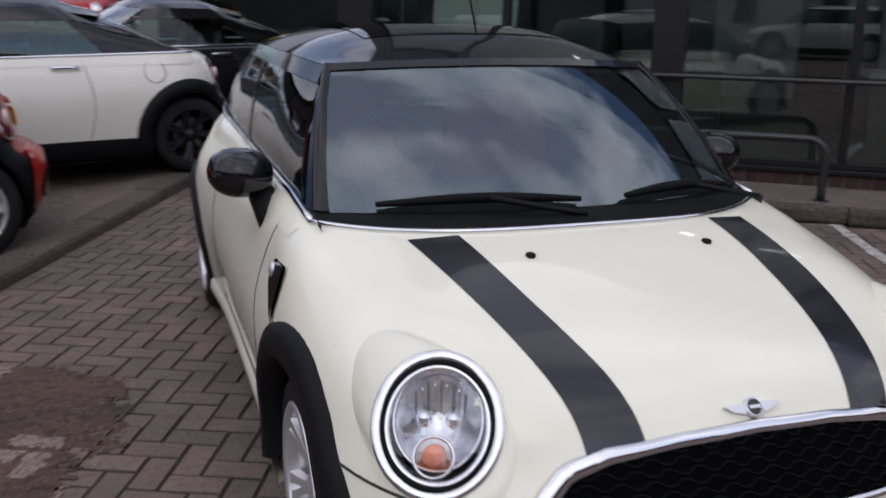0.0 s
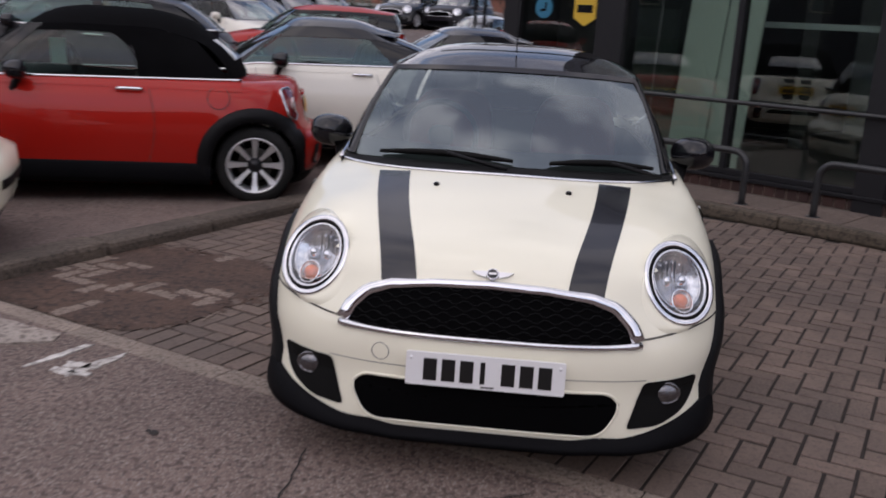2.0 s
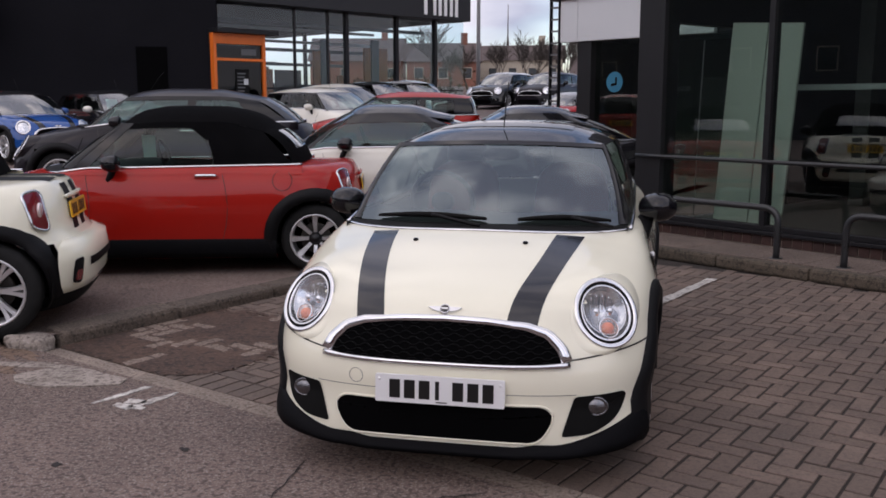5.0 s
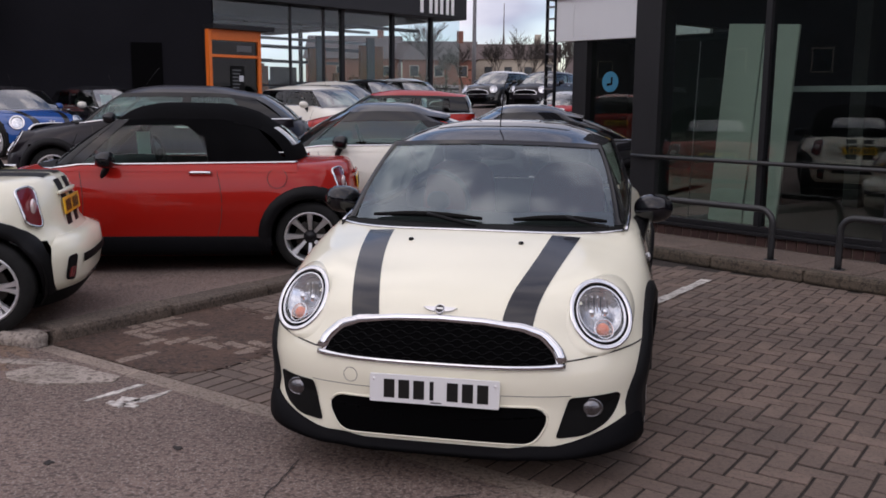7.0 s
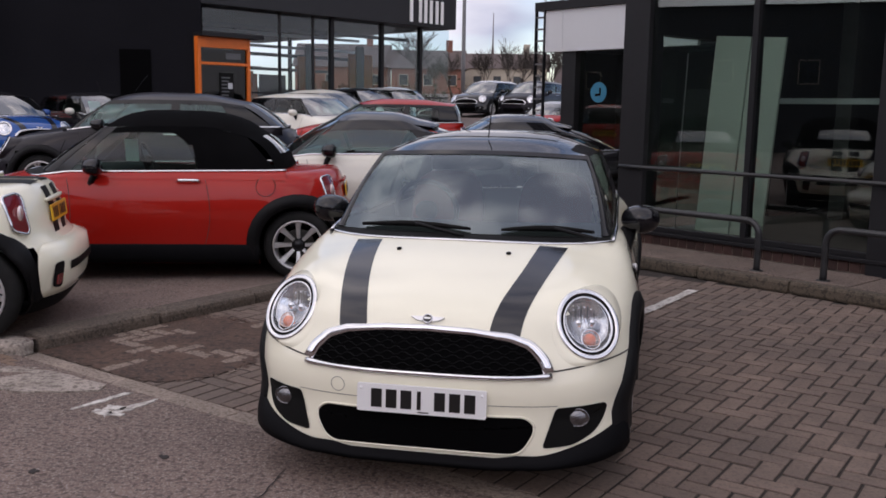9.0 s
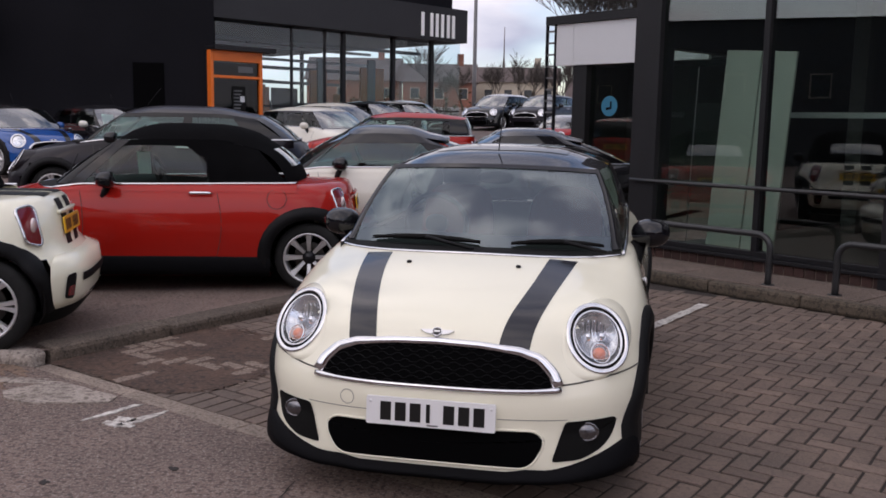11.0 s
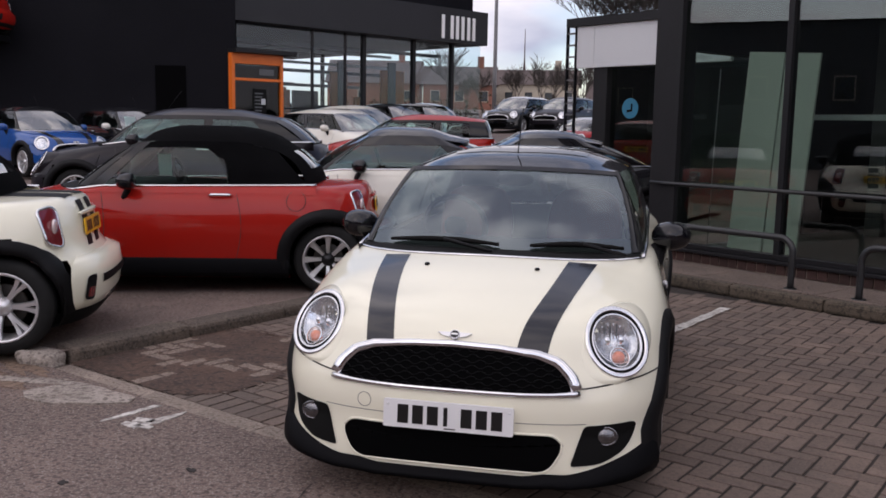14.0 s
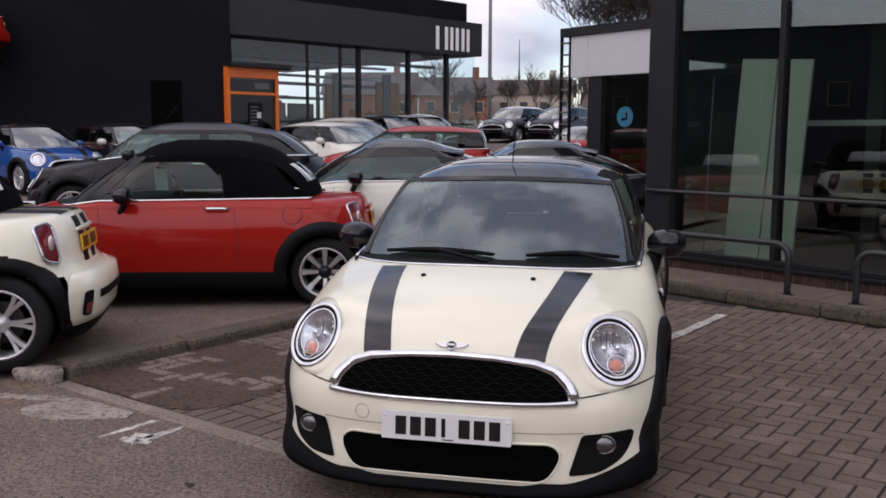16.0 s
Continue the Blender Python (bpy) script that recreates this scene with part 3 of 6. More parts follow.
def build_car(name, label, where, body, roof, style="hatch", res=1, rims=ALLOY, spokes=7, stripes=None, mirrors=None, size=1.0, stretch=1.0, group="", rear_plate=True, soft=FABRIC, seat=None, glassm=None, chrome_line=True, turn=0.0, sills=None, boot_stripes=False, flared=False, arch=0.084, side_glass=None):
    """One car with its parts. Local frame: nose towards -y, wheels on z = 0."""
    st = STYLES[style]
    car = empty(name, label, "car", group)
    hi = res > 1
    glassm = glassm or GLASS_WS
    # lower body, as rays from a spine
    nf, ns, nr, nv = (64, 64, 34, 64) if hi else (26, 26, 16, 28)
    y_a, y_b = 0.86, 2.95
    ring = [(y_a, radians(v)) for v in np.linspace(-90, 90, nf, endpoint=False)]
    ring = [(y_a, math.sin(v), -math.cos(v)) for _, v in ring]
    ring += [(y, 1.0, 0.0) for y in np.linspace(y_a, y_b, ns, endpoint=False)]
    ring += [(y_b, math.cos(v), math.sin(v)) for v in np.linspace(0, math.pi, nr, endpoint=False)]
    ring += [(y, -1.0, 0.0) for y in np.linspace(y_b, y_a, ns, endpoint=False)]
    ring = np.array(ring)
    el = np.concatenate([np.linspace(-58, 52, nv * 3 // 4, endpoint=False), np.linspace(52, 90, nv - nv * 3 // 4)])
    el = np.radians(el)
    way = np.stack([np.outer(ring[:, 1], np.cos(el)), np.outer(ring[:, 2], np.cos(el)), np.outer(np.ones(len(ring)), np.sin(el))], -1)
    start = np.zeros_like(way)
    start[..., 1], start[..., 2] = ring[:, 0][:, None], 0.50
    g = cast(start, way, 1.6, 40, inside_out=True)
    c = (g + np.roll(g, -1, 0)) / 2
    c = (c[:, :-1] + c[:, 1:]) / 2
    cx, cy, cz = np.abs(c[..., 0]), c[..., 1], c[..., 2]
    keep = np.ones(cx.shape, bool)
    for y0 in (AXLE_F, AXLE_R):
        keep &= ~(((cy - y0) ** 2 + (cz - 0.315) ** 2 < 0.396 ** 2) & (cx > 0.5))
    cowl_y = 0.84 - st.get("fwd", 0.0) + 0.27 * (cx / 0.70) ** 2.4
    keep &= ~((cz > 0.885) & (cy > cowl_y + 0.05) & (cy < st["base_end"] - 0.06) & (cx < 0.69))
    if hi:
        keep &= ~(((cx - 0.628) / 0.100) ** 2 + ((cz - 0.676) / 0.103) ** 2 < 1.20) | (cy > 0.8)
    patch("body", g, body, car, wrap_u=True, keep=keep)
    # dark lower skirt, sills and arches
    t = np.linspace(-1, 1, 60 if hi else 28)
    xs = 0.80 * np.sign(t) * np.abs(t) ** 0.8
    rows = []
    for z, push in ((0.184, 0.001), (0.178, 0.010), (0.170, 0.018), (0.163, 0.032), (0.153, 0.034), (0.148, -0.02)):
        raised = 0.42 * np.clip(np.abs(xs) - 0.46, 0, 1) ** 1.25 + 0.014 * np.clip((np.abs(xs) - 0.30) / 0.08, 0, 1)
        zz = z + raised * (1.0 if z > 0.169 else 0.45 if z > 0.16 else 0.28)
        p = on_front(np.clip(xs, -0.785, 0.785), zz, push)
        rows.append(p)
    patch("front_lip", np.stack(rows, 1), LIP_M, car)
    rows = []
    for z, push in ((0.245, 0.003), (0.235, 0.008), (0.20, 0.010), (0.150, 0.004)):
        rows.append(on_rear(0.78 * np.linspace(-1, 1, 30), z, push))
    patch("rear_skirt", np.stack(rows, 1), GRILLE_M, car, flip=True)
    for s in (-1, 1):
        ys = np.linspace(AXLE_F + 0.34, AXLE_R - 0.34, 24)
        rows = [on_side(s, ys, z, lift) for z, lift in ((0.270 if hi else 0.318, 0.003), (0.255 if hi else 0.305, 0.016), (0.20, 0.020), (0.152, 0.016), (0.146, -0.05))]
        patch("sill", np.stack(rows, 1), sills or LIP_M, car, flip=s > 0)
        for y0 in (AXLE_F, AXLE_R):
            arch_trim(car, s, y0, res, arch)
            wheel(car, s * ((0.722 if y0 < 1 else 0.748) if hi else (0.708 if y0 < 1 else 0.730)), y0, s, rims, spokes, res, turn, flared)
    for y0 in (AXLE_F, AXLE_R):
        well = lathe([(-0.80, 0.365), (-0.50, 0.37), (0.50, 0.37), (0.80, 0.365)], 24) + np.array([0, y0, 0.33])
        well[..., 2] = np.maximum(well[..., 2], 0.17)
        well[..., 0] = np.clip(well[..., 0], -0.76, 0.76)
        patch("wheel_well", well, GRILLE_M, car, wrap_u=True)
    box("underbody", (-0.62, 0.25, 0.15), (0.62, 3.5, 0.24), GRILLE_M, car)
    # front end
    go = grille_outline(90 if hi else 44)
    gr = patch("grille", fill(go * np.array([0.98, 1.0]), 8, on_front, 0.004, (0, 0.576)), HOLLOW_BLACK, car, wrap_u=True, label="black honeycomb grille")
    if hi:
        for i, z in enumerate(np.linspace(0.520, 0.656, 8)):
            lim = np.interp(z, (0.506, 0.524, 0.568, 0.620, 0.648, 0.666), (0.46, 0.465, 0.44, 0.39, 0.30, 0.14))
            xs = np.linspace(-lim, lim, 90)
            wv = 0.0055 * np.sign(np.sin(xs * 95 + math.pi * (i % 2))) * np.abs(np.sin(xs * 95)) ** 0.6
            tube("slat", on_front(xs, z + wv, 0.006), 0.0021, MESH_M, gr, sides=5)
    ga = go[(go[:, 1] >= 0.511)]
    ga = ga[np.argsort(ga[:, 0])]
    ends = np.abs(ga[:, 0]) / 0.49
    tube("grille_surround", on_front(ga[:, 0], ga[:, 1] + 0.004, 0.004), 0.0155 + 0.011 * np.clip(ends - 0.5, 0, 1) / 0.5, CHROME, car, flat=0.62, sides=10, up=(0, -0.9, 0.45))
    xb = np.linspace(-0.50, 0.50, 50)
    tube("grille_bar", on_front(xb, 0.506 + 0.006 * (np.abs(xb) / 0.5) ** 4, 0.006), 0.0105 + 0.004 * np.clip((np.abs(xb) - 0.40) / 0.1, 0, 1), CHROME, car, flat=0.8, sides=8, up=(0, -1, 0))
    for s in (-1, 1):
        headlight(car, s, res, body)
        out = rounded([(0.522, 0.390), (0.716, 0.390), (0.712, 0.335), (0.672, 0.278), (0.590, 0.238), (0.474, 0.230)], (0.016, 0.024, 0.04, 0.03, 0.03, 0.014))
        out = dense(np.vstack([out, out[:1]]), 61)[:-1]
        out[:, 0] *= s
        fog = new("fog_lamp")
        fog.parent = car
        patch("housing", fill(out, 6, on_front, 0.004), GRILLE_M, fog, wrap_u=True, flip=s < 0)
        fc = on_front(s * 0.604, 0.344, 0.004)
        ax = np.array([s * 0.12, -0.98, 0.10])
        r1 = np.cross(ax, (0, 0, 1)); r1 /= np.linalg.norm(r1); u1 = np.cross(r1, ax)
        a = np.linspace(0, 2 * np.pi, 24, endpoint=False)
        dome = np.stack([fc + q * 0.042 * (np.cos(a)[:, None] * r1 + 0.82 * np.sin(a)[:, None] * u1) + h * ax for q, h in ((1.12, -0.01), (1.12, 0.008), (1, 0.012), (0.96, 0.008), (0.7, 0.016), (0.35, 0.020), (0.02, 0.021))], 1)
        patch("lamp", dome, FOG_M, fog, wrap_u=True)
    out = rounded([(-0.422, 0.350), (0.422, 0.350), (0.444, 0.300), (0.390, 0.204), (-0.390, 0.204), (-0.444, 0.300)], (0.045, 0.045, 0.03, 0.05, 0.05, 0.03), 8)
    out = dense(np.vstack([out, out[:1]]), 121)[:-1]
    # intake is a flat sheet; its inner shade is only the black colour
    patch("intake", fill(out, 8, on_front, 0.004), HOLLOW_BLACK, car, wrap_u=True)
    if hi:
        lip = on_front(out[:, 0] * 1.012, (out[:, 1] - 0.275) * 1.05 + 0.275, 0.001)
        tube("intake_edge", lip, 0.005, body, car, closed=True, sides=8, up=(0, -1, 0))
        # shut lines
        xs = np.linspace(0.50, 0.815, 30)
        for s in (-1, 1):
            zl = 0.530 + 0.034 * ((xs - 0.5) / 0.3) ** 1.2
            tube("bonnet_gap", on_front(s * np.clip(xs, 0, 0.80), zl, 0.0), 0.0032, GAP, car, sides=6)
            xs2 = np.linspace(0.262, 0.53, 16)
            tube("bumper_seam", on_front(s * xs2, 0.396 + 0 * xs2, 0.0), 0.0012, GAP, car, sides=6)
        a = np.linspace(0, 2 * np.pi, 40, endpoint=False)
        tube("tow_cover", on_front(-0.352 + 0.029 * np.cos(a), 0.438 + 0.029 * np.sin(a), 0.0), 0.0010, GAP, car, closed=True, sides=6, up=(0, -1, 0))
        plate(car, True)
    # badge: plain winged disc
    bd = new("badge")
    bd.parent = car
    bd["label"] = "small winged chrome badge on the bonnet"
    a = np.linspace(0, 2 * np.pi, 28, endpoint=False)
    bc = on_front(0, 0.706, 0.004)
    bn = shell_normal(bc); br = np.array([1.0, 0, 0]); bu = np.cross(br, bn) * -1
    bu = np.cross(bn, br); bu = bu if bu[2] > 0 else -bu
    disc = lambda r, h: bc + r * (np.cos(a)[:, None] * br + np.sin(a)[:, None] * bu) + h * bn
    patch("disc", np.stack([disc(0.021, -0.004), disc(0.021, 0.006), disc(0.018, 0.009), disc(0.0165, 0.007), disc(0.001, 0.0075)], 1), [CHROME], bd, wrap_u=True)
    patch("disc_face", np.stack([disc(0.0165, 0.0085), disc(0.001, 0.009)], 1), BLACK_P, bd, wrap_u=True)
    if hi:
        bars = [bc + x * br + zz * bu + 0.0105 * bn for x, zz in ((-0.013, -0.0035), (0.013, -0.0035), (0.013, 0.0035), (-0.013, 0.0035))]
        mesh("disc_bar", bars, [(0, 1, 2, 3)], ALLOY, bd, smooth=False)
    for s in (-1, 1):
        v = [bc + s * x * br + zz * bu + h * bn for x, zz in ((0.018, 0.010), (0.068, 0.008), (0.050, -0.005), (0.022, -0.012)) for h in (0.006, -0.008)]
        mesh("wing", v, [(0, 2, 4, 6), (0, 1, 3, 2), (2, 3, 5, 4), (4, 5, 7, 6), (6, 7, 1, 0)], ALLOY, bd, smooth=False)
    # bonnet stripes
    if stripes:
        for s in (-1, 1):
            n = 50 if hi else 24
            yy = np.linspace(0.105, 0.818, n)
            f = (yy - 0.1) / 0.73
            bow = 0.012 * np.sin(np.pi * np.clip(f, 0, 1))
            inner, outer = 0.249 + 0.130 * f ** 0.95 + 1.3 * bow, 0.369 + 0.140 * f ** 0.95 + bow
            k = np.linspace(0, 1, 7)
            gx = inner[:, None] * (1 - k) + outer[:, None] * k
            gy = np.repeat(yy[:, None], 7, 1) + 0.02 * ((gx / 0.3) ** 2 - 1)
            patch("bonnet_stripe", on_top(s * gx, gy, 0.0012), stripes, car, "glossy black bonnet stripe", flip=s > 0)
    # screen surround and cowl
    u = np.linspace(-1, 1, 60 if hi else 24)
    fwd = st.get("fwd", 0.0)
    chrome_y = 0.790 - fwd + 0.285 * np.abs(u) ** 2.5
    edge_l = on_top(0.715 * u, chrome_y, 0.004)
    base = screen_base(u, fwd)
    cow = between(edge_l, base + np.array([0, 0.02, -0.004]), 6, 0.006, (0, 0, 1))
    patch("cowl", cow, GRILLE_M, car)
    if chrome_line:
        tube("screen_trim", edge_l, 0.0075, CHROME, car, sides=8)
        for s in (-1, 1):
            yy = np.linspace(1.075 - fwd, st["base_end"] - 0.02, 40)
            f = np.clip((yy - 1.075 + fwd) / 0.25, 0, 1)
            xx = 0.712 + 0.012 * f ** 0.7 - 0.065 * np.clip((yy - 2.9) / 0.6, 0, 1) ** 2
            p = np.stack([s * xx, yy, edge_l[-1, 2] + 0.035 * f + 0.03 * np.clip((yy - 1.4) / 2.0, 0, 1)], -1)
            tube("belt_trim", p, 0.009, CHROME, car, sides=8, flat=1.3)
            low_p = on_side(s, yy, 0.880 + 0 * yy, 0.0015)
            mid_p = 0.45 * low_p + 0.55 * p + np.array([s * 0.010, 0, 0.0])
            patch("shoulder", np.stack([low_p, mid_p, p + np.array([-s * 0.002, 0, -0.006])], 1), body, car, flip=s > 0)
    # glass and pillars
    nb = 14 if hi else 7
    top = screen_top(u, st)
    ws = between(base, top, nb, 0.022, (0, -0.6, 0.8))
    patch("windscreen", ws, glassm, car, "tinted windscreen reflecting the clouds")
    if hi:
        hb = between(ws[:, -1] + np.array([0, -0.012, 0.004]), ws[:, -3] * 0.40 + ws[:, -1] * 0.60 + np.array([0, -0.004, 0.003]), 3)
        patch("screen_band", hb, roof, car)
    rg = roof_grid(st, 34 if hi else 18, 34 if hi else 18)
    roof_m = soft if st["fabric"] else roof
    patch("roof", rg, roof_m, car, "black fabric hood, raised" if st["fabric"] else "")
    if style == "coupe":
        # the roof ends in a small overhanging visor
        lip_rows = (rg[:, -3] + np.array([0, 0, 0.004]), rg[:, -1] + np.array([0, 0.09, 0.016]), rg[:, -1] + np.array([0, 0.10, 0.0]), rg[:, -1] + np.array([0, 0.085, -0.022]), rg[:, -2] + np.array([0, 0, -0.02]))
        patch("roof_visor", np.stack(lip_rows, 1), roof, car)
    if style == "hatch" and hi:
        sr = roof_grid(st, 34, 34)[6:28, 5:24] + np.array([0, 0, 0.003])
        patch("sunroof", sr, GLASS_D, car)
    for s in (-1, 1):
        low_a, up_a = base[-1 if s > 0 else 0], top[-1 if s > 0 else 0]
        roof_edge = rg[-1 if s > 0 else 0]
        ne = len(roof_edge)
        t = np.linspace(0, 1, ne)
        b_end = st["base_end"] - 0.12
        yb = 1.20 - fwd + (b_end - 1.20 + fwd) * t
        xb = 0.716 - 0.055 * np.clip((yb - 2.7) / 0.8, 0, 1) ** 2
        zb = 0.935 + 0.045 * t
        belt = np.stack([s * xb, yb, zb], -1)
        g = between(belt, roof_edge + np.array([0, 0, -0.002]), 8, 0.022, (s, 0, 0.15))
        # windscreen pillar
        pil = between(np.stack([low_a, belt[0]]), np.stack([up_a, roof_edge[0]]), 10, 0.020, (s * 0.6, -0.3, 0.5))
        edge_p = 0.62 * pil[0] + 0.38 * pil[1] + np.array([s * 0.010, -0.006, 0.003])
        patch("pillar", np.stack([pil[0] + np.array([-s * 0.010, -0.008, 0.006]), (pil[0] + edge_p) / 2 + np.array([s * 0.006, -0.010, 0.005]), edge_p], 0), PILLAR, car, flip=s < 0)
        inner_e = 0.5 * edge_p + 0.5 * pil[1] + np.array([s * 0.002, 0, 0])
        patch("quarter_glass", np.stack([inner_e, pil[1] + np.array([s * 0.002, 0, 0])], 0), PILLAR if st["fabric"] else side_glass or (GLASS_CAB if not hi else GLASS_SIDE), car, flip=s < 0)
        patch("quarter_panel", np.stack([edge_p, inner_e], 0), PILLAR, car, flip=s < 0)
        f_end = max(0.2, min(0.97, (st["glass_end"] - 1.2 + fwd) / (b_end - 1.2 + fwd)))
        i1 = int(f_end * (ne - 1))
        patch("side_window", g[: i1 + 1], side_glass or (GLASS_CAB if not hi else GLASS_SIDE), car, flip=s > 0)
        if not st["fabric"]:
            patch("roof_rail", g[:, 5 if style == "coupe" else 6:] + np.array([s * 0.005, 0, 0.001]), roof if style == "coupe" else PILLAR, car, flip=s > 0)
        if st["fabric"]:
            # the hood's edge rounds off the rear upper corner of the door glass
            m_ = 7
            rows = []
            for k_ in range(m_ + 1):
                c0 = 7 * max(0.0, 1 - (k_ / m_) ** 2.4) ** (1 / 2.4)
                cs = np.linspace(c0, 7, 8)
                rows.append(np.stack([np.interp(cs, np.arange(8), g[i1 - m_ + k_, :, q]) for q in range(3)], -1))
            patch("hood_edge", np.stack(rows) + np.array([s * 0.004, 0, 0.001]), soft, car, flip=s > 0)
            patch("hood_rail", g[: i1 + 1, 6:] + np.array([s * 0.003, 0, 0.001]), soft, car, flip=s > 0)
            post = np.stack([between(g[0, :1], g[0, -1:], 8, 0.022, (s, 0, 0.15))[0], g[1] * 0.8 + g[2] * 0.2])
            patch("screen_post", post + np.array([s * 0.005, 0, 0.001]), PILLAR, car, flip=s > 0)
        patch("rear_pillar", g[i1:], soft if st["fabric"] else PILLAR, car, flip=s > 0)
        if style in ("hatch", "van", "estate"):
            i2 = int(i1 * 0.60)
            patch("door_pillar", g[i2: i2 + 2] + np.array([s * 0.004, 0, 0]), PILLAR, car, flip=s > 0)
    # back window
    ur = np.linspace(-1, 1, rg.shape[0])
    low = np.stack([ur * 0.675, st["base_end"] - 0.115 * np.abs(ur) ** 3.0, 0.965 + 0.012 * (1 - ur * ur)], -1)
    bw = between(rg[:, -1], low, 10, 0.05 if st["fabric"] else 0.03, (0, 0.7, 0.6))
    nn = bw.shape[0]
    k0, k1 = (int(nn * 0.17), int(nn * 0.83)) if st["fabric"] else (int(nn * 0.14), int(nn * 0.86))
    back_m = soft if st["fabric"] else PILLAR
    w0_, w1_ = (1, 6) if st["fabric"] else (0, 9)
    for a_, b_, c_, d_, nm, mm in ((0, k0, 0, 9, "rear_pillar", back_m), (k1, nn - 1, 0, 9, "rear_pillar", back_m), (k0, k1, w0_, w1_, "rear_window", GLASS_BW if st["fabric"] else GLASS_D), (k0, k1, 0, w0_, "rear_header", back_m), (k0, k1, w1_, 9, "rear_panel", back_m)):
        if d_ > c_:
            patch(nm, bw[a_:b_ + 1, c_:d_ + 1], mm, car)
    # cabin: tub, dashboard, seats, wheel
    yy = np.linspace(1.0, st["base_end"] - 0.10, 12)
    tub = np.stack([np.stack([k * (0.70 - 0.05 * (yy > 3.1)), yy, np.full(12, zz)], -1) for k, zz in ((-1, 0.93), (-0.95, 0.60), (0.95, 0.60), (1, 0.93))], 1)
    patch("cabin_tub", tub, TRIM_M, car, smooth=False)
    dash = np.stack([np.stack([np.linspace(-0.70, 0.70, 14), yv + 0.20 * np.abs(np.linspace(-1, 1, 14)) ** 2.4, zv + 0 * np.linspace(-1, 1, 14)], -1) for yv, zv in ((0.90, 0.925), (1.15, 0.955), (1.42, 0.95), (1.50, 0.90), (1.50, 0.60))], 1)
    patch("dashboard", dash, TRIM_M, car)
    sm = seat or SEAT
    for s in (-1, 1):
        sx = s * 0.34
        back = superball((sx, 2.30, 0.82), (0.235, 0.075, 0.34), 3.4, 18, 12)
        back[..., 1] += 0.25 * (back[..., 2] - 0.82)
        patch("seat_back", back, sm, car, wrap_u=True)
        patch("headrest", superball((sx, 2.42, 1.205), (0.13, 0.05, 0.085), 3.0, 14, 9), SEAT, car, wrap_u=True)
    a = np.linspace(0, 2 * np.pi, 26, endpoint=False)
    sw = np.stack([-0.34 + 0.175 * np.cos(a), 1.66 - 0.06 * np.sin(a), 0.975 + 0.165 * np.sin(a)], -1)
    tube("steering_wheel", sw, 0.015, TRIM_M, car, closed=True, sides=7, up=(0, -1, 0.3))
    patch("steering_hub", superball((-0.34, 1.66, 0.97), (0.065, 0.03, 0.055), 2.5, 14, 9), TRIM_M, car, wrap_u=True)
    patch("inner_mirror", superball((0, 1.60, 1.245), (0.105, 0.018, 0.035), 2.6, 14, 9), TRIM_M, car, wrap_u=True)
    # sides: door gaps, handles, indicator scuttle, fuel cap
    for s in (-1, 1):
        door_mirror(car, s, mirrors or MIRROR_K, res)
        for y0, lean in ((1.215, 0.05), (2.39, 0.06)):
            zz = np.linspace(0.285, 0.925, 18)
            tube("door_gap", on_side(s, y0 + lean * np.sin((zz - 0.28) / 0.65 * np.pi), zz, -0.001), 0.0032, GAP, car, sides=6)
        hy = np.linspace(2.165, 2.365, 10)
        hp = on_side(s, hy, 0.865 + 0 * hy, 0.026)
        hp[0], hp[-1] = on_side(s, hy[0], 0.865, 0.004), on_side(s, hy[-1], 0.865, 0.004)
        tube("door_handle", hp, 0.012, CHROME, car, "chrome door handle", sides=8, flat=1.2)
        if hi:
            out = rounded([(1.085, 0.822), (0.945, 0.828), (0.950, 0.668), (1.095, 0.762)], 0.02)
            sc = new("side_indicator")
            sc.parent = car
            patch("bezel", fill(out, 5, lambda y, z, l: on_side(s, y, z, l), 0.007), CHROME, sc, wrap_u=True, flip=s > 0)
            out2 = (out - out.mean(0)) * 0.80 + out.mean(0)
            patch("insert", fill(out2, 5, lambda y, z, l: on_side(s, y, z, l), 0.011), PLASTIC, sc, wrap_u=True, flip=s > 0)
            a2 = np.linspace(0, 2 * np.pi, 16, endpoint=False)
            patch("repeater", superball(on_side(s, 1.062, 0.792, 0.008), (0.012, 0.022, 0.024), 2.2, 14, 9), ALLOY, sc, wrap_u=True)
        else:
            a2 = np.linspace(0, 2 * np.pi, 26, endpoint=False)
            if s > 0:
                tube("fuel_cap", on_side(s, 2.93 + 0.085 * np.cos(a2), 0.83 + 0.085 * np.sin(a2), 0.0), 0.0026, GAP, car, closed=True, sides=6, up=(1, 0, 0))
    # bumper with a ledge
    out_b = 0.022 if st["fabric"] else 0.0
    if st["fabric"]:
        fan = np.sin(np.linspace(-np.pi / 2, np.pi / 2, 90))
        reach = 0.80 * np.sin(np.linspace(0.2, np.pi / 2, 600))
        rows = []
        for z, l in ((0.585, 0.001), (0.572, 0.016), (0.545, 0.024), (0.45, 0.024), (0.31, 0.018), (0.252, 0.010), (0.232, -0.012)):
            # each course of the bumper ends on one upright line behind the wheel arch
            yy = on_rear(reach, z + 0 * reach, l)[..., 1]
            ok = reach[yy > AXLE_R + 0.40]
            bx = (ok.max() if len(ok) else 0.70) * fan
            rows.append(on_rear(bx, z + 0 * bx, l))
        patch("rear_bumper", np.stack(rows, 1), body, car, flip=True)
